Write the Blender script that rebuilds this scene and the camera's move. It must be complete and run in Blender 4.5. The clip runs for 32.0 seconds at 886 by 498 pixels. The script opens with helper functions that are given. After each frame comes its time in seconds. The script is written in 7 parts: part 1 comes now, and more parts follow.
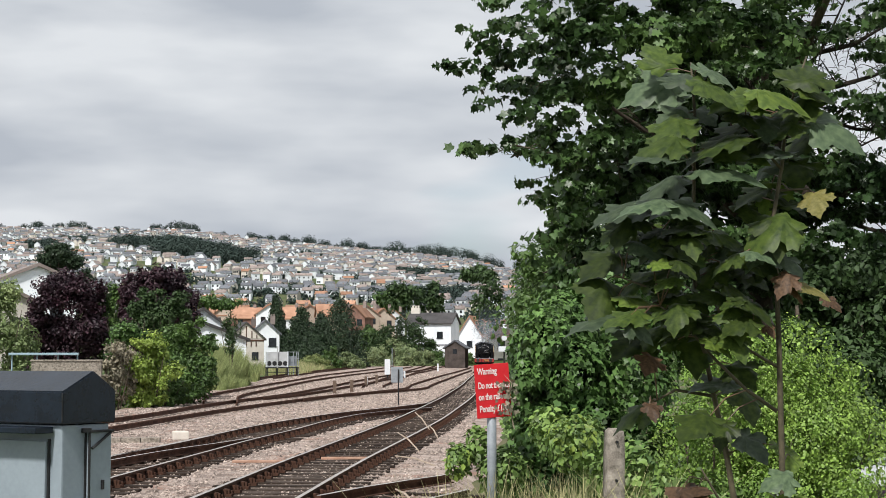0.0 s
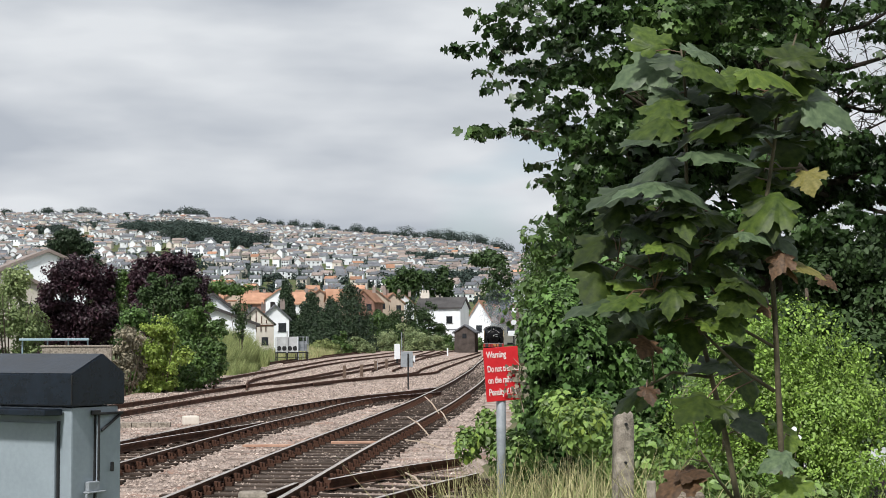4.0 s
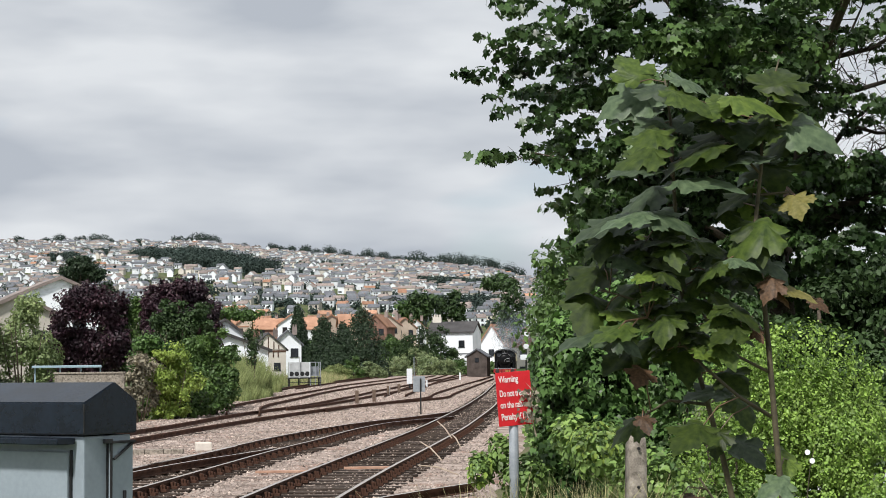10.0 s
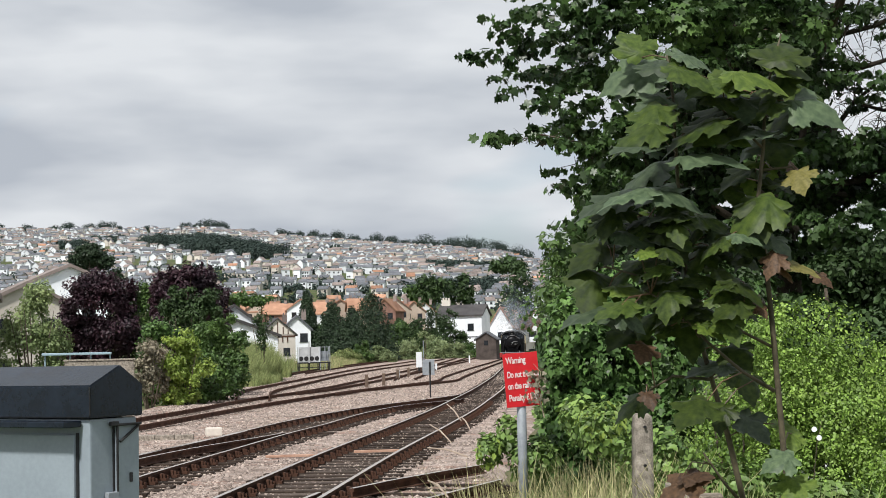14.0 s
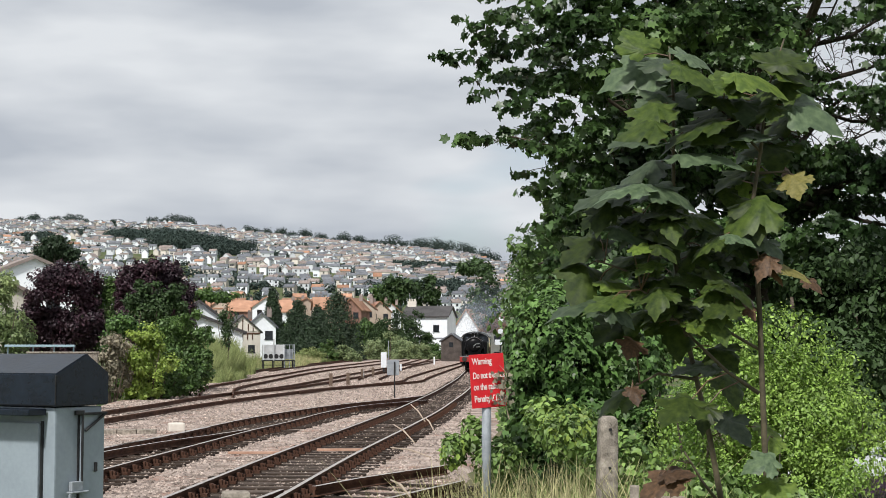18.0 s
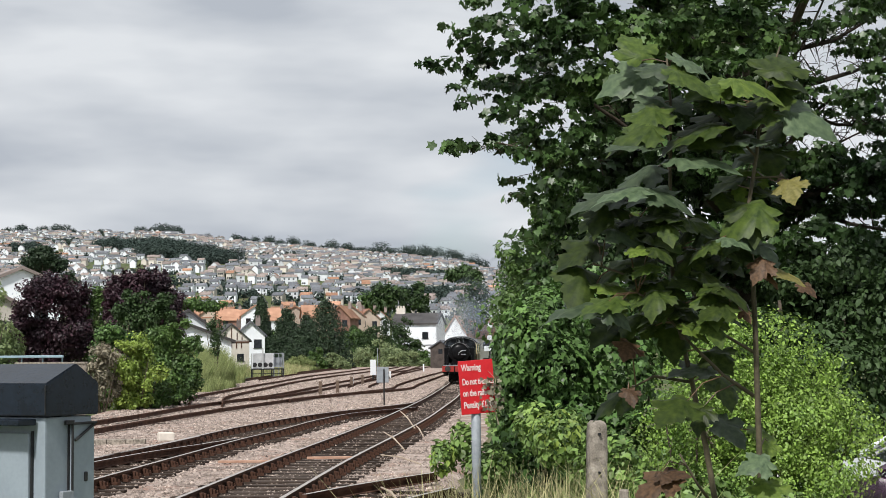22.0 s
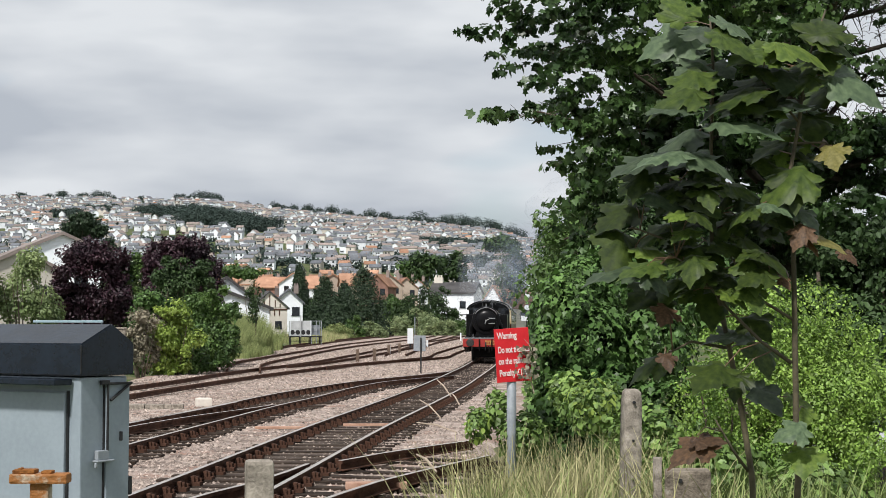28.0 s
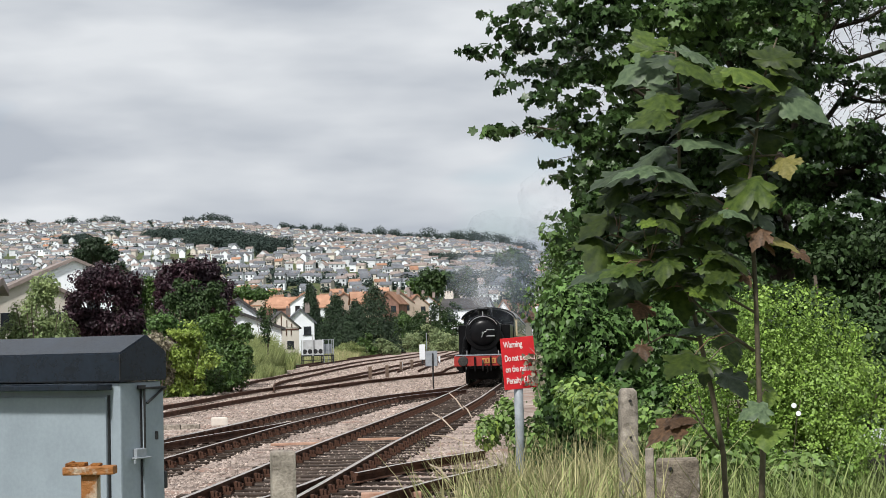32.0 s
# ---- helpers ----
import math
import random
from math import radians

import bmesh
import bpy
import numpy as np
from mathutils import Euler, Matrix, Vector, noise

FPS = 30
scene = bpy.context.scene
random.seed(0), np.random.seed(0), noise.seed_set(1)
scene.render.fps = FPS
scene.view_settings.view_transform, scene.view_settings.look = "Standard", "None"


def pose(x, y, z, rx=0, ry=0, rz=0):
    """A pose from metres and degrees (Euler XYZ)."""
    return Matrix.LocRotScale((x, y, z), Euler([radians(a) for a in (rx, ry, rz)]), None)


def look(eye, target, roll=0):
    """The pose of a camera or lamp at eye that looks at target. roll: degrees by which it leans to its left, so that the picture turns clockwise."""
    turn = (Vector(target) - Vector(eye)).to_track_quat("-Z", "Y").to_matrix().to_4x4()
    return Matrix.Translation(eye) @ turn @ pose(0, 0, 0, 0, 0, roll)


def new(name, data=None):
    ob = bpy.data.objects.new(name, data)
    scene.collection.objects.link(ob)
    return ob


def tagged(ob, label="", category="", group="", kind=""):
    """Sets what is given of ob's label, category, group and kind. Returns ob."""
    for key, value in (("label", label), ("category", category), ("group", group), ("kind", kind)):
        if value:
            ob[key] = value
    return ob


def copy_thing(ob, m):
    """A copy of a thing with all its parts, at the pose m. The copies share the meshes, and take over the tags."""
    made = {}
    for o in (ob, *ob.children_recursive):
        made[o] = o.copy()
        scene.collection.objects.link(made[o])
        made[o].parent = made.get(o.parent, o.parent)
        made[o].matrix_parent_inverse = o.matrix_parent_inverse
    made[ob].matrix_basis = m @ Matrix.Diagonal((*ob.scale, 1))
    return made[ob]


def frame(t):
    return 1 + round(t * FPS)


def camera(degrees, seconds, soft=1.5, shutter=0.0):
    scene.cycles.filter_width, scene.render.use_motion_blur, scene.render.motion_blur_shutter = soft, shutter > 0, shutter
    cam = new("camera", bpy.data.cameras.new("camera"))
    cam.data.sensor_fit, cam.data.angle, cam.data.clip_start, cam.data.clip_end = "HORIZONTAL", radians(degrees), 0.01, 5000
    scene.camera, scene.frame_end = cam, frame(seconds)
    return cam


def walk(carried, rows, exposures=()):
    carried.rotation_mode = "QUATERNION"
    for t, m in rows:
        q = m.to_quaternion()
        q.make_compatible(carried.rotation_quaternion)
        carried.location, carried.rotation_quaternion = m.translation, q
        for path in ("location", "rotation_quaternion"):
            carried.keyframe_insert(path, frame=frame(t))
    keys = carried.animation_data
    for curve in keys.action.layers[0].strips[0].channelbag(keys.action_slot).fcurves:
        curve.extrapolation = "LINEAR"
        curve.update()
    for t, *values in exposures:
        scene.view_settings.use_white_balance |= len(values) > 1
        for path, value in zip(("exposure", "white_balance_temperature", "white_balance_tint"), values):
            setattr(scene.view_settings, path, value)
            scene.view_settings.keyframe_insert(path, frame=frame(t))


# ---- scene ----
cam = camera(31.5, 32.0, soft=0.8)


def view(x, y, z, pitch, yaw, roll):
    return pose(x, y, z, 90 + pitch, 0, yaw) @ pose(0, 0, 0, 0, 0, roll)


PATH = [
    (0.0, -0.014, 0.039, 1.989, 3.957, -0.851, -0.032),
    (0.5, -0.014, 0.033, 1.987, 3.702, -0.599, -0.170),
    (1.0, -0.015, 0.035, 1.986, 3.493, -0.464, -0.231),
    (1.5, -0.011, 0.029, 1.985, 3.345, -0.437, -0.280),
    (2.0, -0.008, 0.032, 1.984, 3.237, -0.480, -0.257),
    (2.5, -0.010, 0.037, 1.982, 3.218, -0.520, -0.267),
    (3.0, -0.010, 0.039, 1.982, 3.264, -0.540, -0.209),
    (3.5, -0.010, 0.042, 1.980, 3.317, -0.507, -0.222),
    (5.5, -0.011, 0.035, 1.978, 3.771, -0.548, -0.133),
    (6.0, -0.012, 0.037, 1.979, 3.880, -0.553, -0.160),
    (6.5, -0.012, 0.043, 1.978, 3.907, -0.513, -0.195),
    (7.0, -0.010, 0.047, 1.978, 3.809, -0.391, -0.192),
    (7.5, -0.013, 0.046, 1.975, 3.751, -0.282, -0.141),
    (8.0, -0.010, 0.052, 1.979, 3.789, -0.176, -0.113),
    (8.5, -0.010, 0.051, 1.988, 4.092, -0.126, -0.223),
    (9.0, -0.017, 0.058, 1.988, 4.381, -0.119, -0.321),
    (9.5, -0.012, 0.041, 1.985, 4.496, -0.144, -0.444),
    (10.0, -0.006, 0.030, 1.985, 4.284, -0.091, -0.602),
    (10.5, -0.005, 0.035, 1.983, 4.017, 0.022, -0.669),
    (11.0, -0.003, 0.030, 1.984, 3.879, 0.201, -0.733),
    (11.5, -0.008, 0.033, 1.980, 3.873, 0.439, -0.817),
    (12.0, -0.014, 0.052, 1.979, 3.819, 0.625, -1.013),
    (12.5, -0.001, 0.026, 1.977, 3.669, 0.657, -1.205),
    (13.0, 0.007, 0.019, 1.973, 3.525, 0.544, -1.334),
    (13.5, 0.011, 0.019, 1.971, 3.494, 0.403, -1.442),
    (14.0, 0.014, 0.013, 1.972, 3.685, 0.219, -1.256),
    (14.5, 0.016, 0.010, 1.968, 4.005, 0.031, -0.990),
    (16.5, 0.007, 0.004, 1.965, 4.595, -0.797, -0.068),
    (17.0, 0.004, 0.005, 1.962, 4.389, -0.915, 0.074),
    (17.5, 0.001, 0.019, 1.959, 4.052, -0.987, 0.068),
    (18.0, -0.001, 0.026, 1.957, 3.719, -0.975, 0.063),
    (18.5, -0.000, 0.027, 1.954, 3.474, -0.916, -0.067),
    (19.0, 0.003, 0.021, 1.954, 3.342, -0.882, -0.332),
    (19.5, 0.010, -0.002, 1.955, 3.383, -0.993, -0.539),
    (20.0, 0.008, 0.016, 1.957, 3.547, -1.255, -0.762),
    (20.5, 0.010, 0.006, 1.960, 3.766, -1.494, -0.736),
    (21.0, 0.007, 0.010, 1.959, 3.987, -1.657, -0.665),
    (21.5, 0.004, 0.009, 1.957, 4.076, -1.597, -0.512),
    (22.0, 0.001, 0.005, 1.955, 3.965, -1.403, -0.503),
    (22.5, 0.001, 0.003, 1.955, 3.740, -1.207, -0.590),
    (23.0, 0.004, 0.001, 1.953, 3.520, -0.961, -0.687),
    (23.5, 0.013, 0.008, 1.949, 3.379, -0.665, -0.857),
    (24.0, 0.014, 0.013, 1.945, 3.369, -0.414, -0.799),
    (24.5, 0.015, 0.017, 1.947, 3.466, -0.252, -0.792),
    (26.5, 0.011, 0.013, 1.944, 3.854, -0.536, -0.153),
    (27.0, 0.013, 0.004, 1.943, 3.526, -0.516, -0.097),
    (27.5, 0.014, 0.004, 1.940, 3.059, -0.363, -0.035),
    (28.0, 0.013, 0.007, 1.939, 2.856, -0.006, 0.091),
    (28.5, 0.013, 0.010, 1.939, 3.049, 0.558, -0.083),
    (29.0, 0.013, 0.011, 1.937, 3.694, 1.075, -0.200),
    (29.5, 0.009, 0.017, 1.928, 4.108, 1.244, -0.506),
    (30.0, 0.014, 0.020, 1.924, 4.087, 0.991, -0.989),
    (30.5, 0.007, 0.021, 1.916, 3.856, 0.548, -1.223),
    (31.0, 0.004, 0.025, 1.911, 3.417, 0.153, -1.455),
    (31.5, -0.002, 0.030, 1.907, 3.388, 0.015, -1.458),
    (31.7, -0.002, 0.030, 1.907, 3.394, 0.039, -1.437),
    (32.0, 0.050, -0.540, 1.890, 3.440, 0.340, -1.450),
]
walk(cam, [(t, view(*row)) for t, *row in PATH])

# ---- sky, sun, exposure ----
SUN_ELEVATION, SUN_TURN = 52.0, 205.0
world = bpy.data.worlds.new("overcast_sky")
scene.world = world
world.use_nodes = True
wn, wl = world.node_tree.nodes, world.node_tree.links
wn.clear()


def wnode(kind, **values):
    n = wn.new(kind)
    for key, value in values.items():
        n.inputs[key].default_value = value
    return n


w_out = wnode("ShaderNodeOutputWorld")
w_bg = wnode("ShaderNodeBackground", Strength=0.1)
w_sky = wn.new("ShaderNodeTexSky")
w_sky.sky_type, w_sky.sun_disc = "NISHITA", False
w_sky.sun_elevation, w_sky.sun_rotation = radians(SUN_ELEVATION), radians(SUN_TURN)
w_co = wn.new("ShaderNodeTexCoord")
w_map = wn.new("ShaderNodeMapping")
w_map.inputs["Scale"].default_value = (1.0, 1.0, 3.6)
w_map.inputs["Location"].default_value = (1.35, 0.75, 0.3)
w_big = wnode("ShaderNodeTexNoise", Scale=4.6, Detail=4.5, Roughness=0.48)
w_fine = wnode("ShaderNodeTexNoise", Scale=3.4, Detail=3.0, Roughness=0.5)
w_gap = wn.new("ShaderNodeValToRGB")
w_gap.color_ramp.elements[0].position, w_gap.color_ramp.elements[0].color = 0.6, (1, 1, 1, 1)
w_gap.color_ramp.elements[1].position, w_gap.color_ramp.elements[1].color = 0.76, (0, 0, 0, 1)
w_tone = wn.new("ShaderNodeValToRGB")
w_tone.color_ramp.elements[0].position, w_tone.color_ramp.elements[0].color = 0.38, (4.75, 5.15, 5.75, 1)
w_tone.color_ramp.elements[1].position, w_tone.color_ramp.elements[1].color = 0.62, (7.5, 7.8, 8.15, 1)
w_mix = wn.new("ShaderNodeMixRGB")
wl.new(w_co.outputs["Generated"], w_map.inputs["Vector"])
wl.new(w_map.outputs["Vector"], w_big.inputs["Vector"])
wl.new(w_map.outputs["Vector"], w_fine.inputs["Vector"])
wl.new(w_fine.outputs["Fac"], w_gap.inputs["Fac"])
wl.new(w_big.outputs["Fac"], w_tone.inputs["Fac"])
wl.new(w_gap.outputs["Color"], w_mix.inputs["Fac"])
wl.new(w_sky.outputs["Color"], w_mix.inputs[1])
wl.new(w_tone.outputs["Color"], w_mix.inputs[2])
wl.new(w_mix.outputs["Color"], w_bg.inputs["Color"])
wl.new(w_bg.outputs["Background"], w_out.inputs["Surface"])

sun = new("sun", bpy.data.lights.new("sun", "SUN"))
sun.data.energy, sun.data.angle, sun.data.color = 4.2, radians(5), (1.0, 0.97, 0.93)
sx, sy = math.sin(radians(SUN_TURN)), math.cos(radians(SUN_TURN))
sun.matrix_world = look((sx * 50, sy * 50, 50 * math.tan(radians(SUN_ELEVATION))), (0, 0, 0))
scene.view_settings.exposure = 0.0
scene.cycles.transparent_max_bounces = 48
# ---- materials ----
MATS = {}


def surf(name, low, high, scale=6.0, rough=0.8, bump=0.2, metal=0.0, fine=60.0, stain=None, stain_at=0.62,
         vary=0.0, through_light=0.0, coords="Object", bump_size=0.02, gloss=None):
    """A surface with variation at two scales, optional stains, and a change from piece to piece."""
    m = bpy.data.materials.new(name)
    m.use_nodes = True
    n, l = m.node_tree.nodes, m.node_tree.links
    n.clear()
    out, bsdf = n.new("ShaderNodeOutputMaterial"), n.new("ShaderNodeBsdfPrincipled")
    co = n.new("ShaderNodeTexCoord")
    a, b = n.new("ShaderNodeTexNoise"), n.new("ShaderNodeTexNoise")
    a.inputs["Scale"].default_value, a.inputs["Detail"].default_value = scale, 5
    b.inputs["Scale"].default_value, b.inputs["Detail"].default_value = fine, 3
    for t in (a, b):
        l.new(co.outputs[coords], t.inputs["Vector"])
    add = n.new("ShaderNodeMath")
    add.operation = "MULTIPLY_ADD"
    add.inputs[1].default_value = 0.45
    l.new(b.outputs["Fac"], add.inputs[0])
    l.new(a.outputs["Fac"], add.inputs[2])
    ramp = n.new("ShaderNodeValToRGB")
    ramp.color_ramp.elements[0].position, ramp.color_ramp.elements[0].color = 0.5, (*low, 1)
    ramp.color_ramp.elements[1].position, ramp.color_ramp.elements[1].color = 0.98, (*high, 1)
    l.new(add.outputs[0], ramp.inputs["Fac"])
    colour = ramp.outputs["Color"]
    if stain:
        s = n.new("ShaderNodeTexNoise")
        s.inputs["Scale"].default_value, s.inputs["Detail"].default_value = scale * 0.6, 7
        s.inputs["Roughness"].default_value = 0.65
        l.new(co.outputs[coords], s.inputs["Vector"])
        sr = n.new("ShaderNodeValToRGB")
        sr.color_ramp.elements[0].position, sr.color_ramp.elements[1].position = stain_at, stain_at + 0.1
        l.new(s.outputs["Fac"], sr.inputs["Fac"])
        mix = n.new("ShaderNodeMixRGB")
        mix.inputs[2].default_value = (*stain, 1)
        l.new(sr.outputs["Color"], mix.inputs["Fac"])
        l.new(colour, mix.inputs[1])
        colour = mix.outputs["Color"]
    if vary:
        hsv = n.new("ShaderNodeHueSaturation")
        info, geo, both, rng = (n.new("ShaderNodeObjectInfo"), n.new("ShaderNodeNewGeometry"), n.new("ShaderNodeMath"),
                                n.new("ShaderNodeMapRange"))
        both.operation = "FRACT"
        plus = n.new("ShaderNodeMath")
        l.new(info.outputs["Random"], plus.inputs[0])
        l.new(geo.outputs["Random Per Island"], plus.inputs[1])
        l.new(plus.outputs[0], both.inputs[0])
        rng.inputs["To Min"].default_value, rng.inputs["To Max"].default_value = 1 - vary, 1 + vary
        l.new(both.outputs[0], rng.inputs["Value"])
        l.new(rng.outputs["Result"], hsv.inputs["Value"])
        l.new(colour, hsv.inputs["Color"])
        colour = hsv.outputs["Color"]
    l.new(colour, bsdf.inputs["Base Color"])
    bsdf.inputs["Roughness"].default_value, bsdf.inputs["Metallic"].default_value = rough, metal
    bsdf.inputs["Specular IOR Level"].default_value = gloss if gloss is not None else 0.12 if rough >= 0.85 else 0.5
    if bump:
        bp = n.new("ShaderNodeBump")
        bp.inputs["Strength"].default_value, bp.inputs["Distance"].default_value = bump, bump_size
        l.new(b.outputs["Fac"], bp.inputs["Height"])
        l.new(bp.outputs["Normal"], bsdf.inputs["Normal"])
    last = bsdf.outputs["BSDF"]
    if through_light:
        tr, mx = n.new("ShaderNodeBsdfTranslucent"), n.new("ShaderNodeMixShader")
        l.new(colour, tr.inputs["Color"])
        mx.inputs["Fac"].default_value = through_light
        l.new(last, mx.inputs[1])
        l.new(tr.outputs["BSDF"], mx.inputs[2])
        last = mx.outputs["Shader"]
    l.new(last, out.inputs["Surface"])
    MATS[name] = m
    return m


def leafy(name, low, high, vary=0.35, glow=0.25, rough=0.5, scale=0.6, gloss=0.4):
    return surf(name, low, high, scale=scale, rough=rough, bump=0.0, vary=vary, through_light=glow, fine=3.0, gloss=gloss)


surf("earth", (0.09, 0.085, 0.05), (0.17, 0.16, 0.09), 0.35, 0.95, 0.5, fine=9.0, stain=(0.06, 0.095, 0.03), stain_at=0.44)
surf("ballast", (0.155, 0.118, 0.1), (0.6, 0.495, 0.435), 1.4, 0.95, 0.9, fine=22.0, stain=(0.33, 0.215, 0.17), stain_at=0.52, bump_size=0.06)
surf("ballast_oily", (0.055, 0.042, 0.034), (0.17, 0.135, 0.115), 0.8, 0.95, 0.9, fine=24.0, stain=(0.26, 0.22, 0.19), stain_at=0.6, bump_size=0.05)
surf("ballast_stone", (0.13, 0.1, 0.084), (0.53, 0.44, 0.385), 3, 0.9, 0.3, vary=0.5)
surf("sleeper_wood", (0.016, 0.012, 0.01), (0.075, 0.055, 0.043), 3, 0.9, 0.5, fine=40, vary=0.3)
surf("rail_rust", (0.042, 0.023, 0.017), (0.15, 0.078, 0.053), 4, 0.85, 0.3, metal=0.2)
surf("rail_head", (0.36, 0.31, 0.28), (0.62, 0.57, 0.53), 5, 0.4, 0.1, metal=0.5)
surf("plank", (0.35, 0.2, 0.14), (0.55, 0.36, 0.27), 6, 0.85, 0.3)
surf("cabinet_grey", (0.25, 0.295, 0.335), (0.325, 0.38, 0.425), 5, 0.45, 0.03, stain=(0.16, 0.19, 0.2), stain_at=0.66)
surf("roof_black", (0.006, 0.009, 0.014), (0.012, 0.02, 0.033), 9, 0.24, 0.03, stain=(0.022, 0.03, 0.04), stain_at=0.68, gloss=0.36)
surf("steel_dark", (0.02, 0.02, 0.022), (0.05, 0.05, 0.05), 20, 0.5, 0.1, metal=0.5)
surf("steel_galv", (0.24, 0.265, 0.29), (0.36, 0.39, 0.42), 10, 0.6, 0.1, metal=0.15)
surf("rusty_paint", (0.42, 0.36, 0.27), (0.58, 0.52, 0.42), 14, 0.75, 0.4, stain=(0.3, 0.12, 0.03), stain_at=0.44)
surf("blue_steel", (0.24, 0.36, 0.42), (0.36, 0.48, 0.54), 9, 0.5, 0.1)
surf("pale_paint", (0.4, 0.41, 0.42), (0.58, 0.59, 0.6), 1.5, 0.6, 0.05, stain=(0.3, 0.29, 0.27), stain_at=0.62)
surf("rust", (0.12, 0.045, 0.015), (0.34, 0.14, 0.04), 18, 0.9, 0.5, fine=90)
surf("concrete_dark", (0.08, 0.066, 0.052), (0.3, 0.255, 0.2), 12, 0.95, 0.9, fine=90, stain=(0.4, 0.37, 0.32), stain_at=0.62, bump_size=0.006)
surf("car_white", (0.6, 0.62, 0.64), (0.72, 0.74, 0.76), 2, 0.25, 0.0, gloss=0.6)
surf("car_purple", (0.035, 0.012, 0.035), (0.06, 0.022, 0.06), 2, 0.22, 0.0, gloss=0.6)
surf("buff_render", (0.4, 0.32, 0.25), (0.6, 0.5, 0.42), 0.5, 0.9, 0.1, fine=12, vary=0.25)
surf("sign_red", (0.55, 0.012, 0.018), (0.68, 0.02, 0.03), 6, 0.4, 0.03)
surf("sign_white", (0.72, 0.6, 0.58), (0.85, 0.78, 0.76), 6, 0.5, 0.0)
surf("concrete", (0.12, 0.104, 0.085), (0.45, 0.4, 0.34), 16, 0.95, 0.8, fine=110, stain=(0.5, 0.48, 0.43), stain_at=0.62, bump_size=0.004)
surf("black_paint", (0.003, 0.003, 0.0035), (0.009, 0.009, 0.01), 3, 0.28, 0.05, gloss=0.16)
surf("smokebox", (0.003, 0.003, 0.0035), (0.008, 0.008, 0.009), 4, 0.3, 0.06, gloss=0.16)
surf("old_timber", (0.1, 0.072, 0.055), (0.21, 0.155, 0.12), 8, 0.9, 0.4)
surf("sooty_iron", (0.003, 0.003, 0.003), (0.01, 0.009, 0.008), 5, 0.9, 0.2)
surf("buffer_red", (0.27, 0.018, 0.014), (0.4, 0.034, 0.026), 4, 0.5, 0.05, stain=(0.12, 0.02, 0.016), stain_at=0.62)
surf("brass", (0.55, 0.3, 0.09), (0.75, 0.46, 0.16), 8, 0.35, 0.05, metal=0.7)
surf("steel_bright", (0.45, 0.45, 0.46), (0.7, 0.7, 0.7), 8, 0.3, 0.05, metal=0.9)
surf("steel_worn", (0.015, 0.014, 0.013), (0.06, 0.055, 0.05), 12, 0.5, 0.1, metal=0.2)
surf("coach_brown", (0.06, 0.025, 0.014), (0.1, 0.045, 0.025), 2, 0.35, 0.03)
surf("coach_cream", (0.55, 0.44, 0.26), (0.66, 0.55, 0.36), 2, 0.35, 0.03)
surf("coach_roof", (0.2, 0.2, 0.2), (0.32, 0.32, 0.31), 2, 0.7, 0.1)
surf("brown_boards", (0.05, 0.042, 0.038), (0.12, 0.1, 0.09), 1.2, 0.9, 0.2, fine=14)
# slightly blue white: distance haze put into the base colour
surf("white_render", (0.7, 0.73, 0.76), (0.87, 0.9, 0.93), 0.5, 0.85, 0.1, fine=12, vary=0.22)
surf("cream_render", (0.56, 0.51, 0.45), (0.74, 0.69, 0.62), 0.5, 0.85, 0.1, fine=12, vary=0.2)
# slate grey raised: sky reflection on the roofs put into the base colour
surf("slate", (0.085, 0.092, 0.105), (0.18, 0.19, 0.21), 0.6, 0.7, 0.3, fine=10, vary=0.25)
surf("slate_dark", (0.03, 0.028, 0.028), (0.075, 0.07, 0.07), 0.6, 0.8, 0.3, fine=10, vary=0.2)
surf("slate_brown", (0.16, 0.128, 0.115), (0.32, 0.265, 0.24), 0.6, 0.8, 0.3, fine=10, vary=0.25)
surf("tile_red", (0.29, 0.155, 0.1), (0.48, 0.28, 0.19), 0.6, 0.85, 0.3, fine=10, vary=0.3)
surf("brick_red", (0.2, 0.11, 0.085), (0.34, 0.2, 0.16), 0.8, 0.9, 0.3, fine=14, vary=0.2)
surf("dark_glass", (0.01, 0.012, 0.014), (0.03, 0.034, 0.04), 2, 0.12, 0.0)
surf("bark", (0.07, 0.055, 0.042), (0.17, 0.14, 0.11), 5, 0.95, 0.8, fine=30)
surf("bark_dark", (0.03, 0.025, 0.02), (0.09, 0.075, 0.06), 5, 0.95, 0.8, fine=30)
surf("young_bark", (0.045, 0.038, 0.022), (0.125, 0.103, 0.06), 20, 0.8, 0.3, fine=90, bump_size=0.003)
surf("dead_wood", (0.32, 0.25, 0.19), (0.5, 0.42, 0.34), 12, 0.9, 0.3)
leafy("leaf_sycamore", (0.024, 0.053, 0.018), (0.096, 0.172, 0.048), 0.55, 0.32, 0.38, gloss=0.5)
leafy("leaf_willow", (0.13, 0.19, 0.07), (0.32, 0.39, 0.17), 0.4, 0.25, 0.55)
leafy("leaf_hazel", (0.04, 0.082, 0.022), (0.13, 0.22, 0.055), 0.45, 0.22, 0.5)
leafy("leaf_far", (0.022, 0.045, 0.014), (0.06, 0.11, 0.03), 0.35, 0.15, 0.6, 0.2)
leafy("leaf_ivy", (0.032, 0.074, 0.02), (0.12, 0.212, 0.056), 0.55, 0.1, 0.42, gloss=0.26)
leafy("leaf_mid", (0.08, 0.145, 0.034), (0.225, 0.335, 0.085), 0.45, 0.13, 0.5)
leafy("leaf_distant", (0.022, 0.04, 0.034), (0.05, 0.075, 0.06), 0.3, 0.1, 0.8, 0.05)
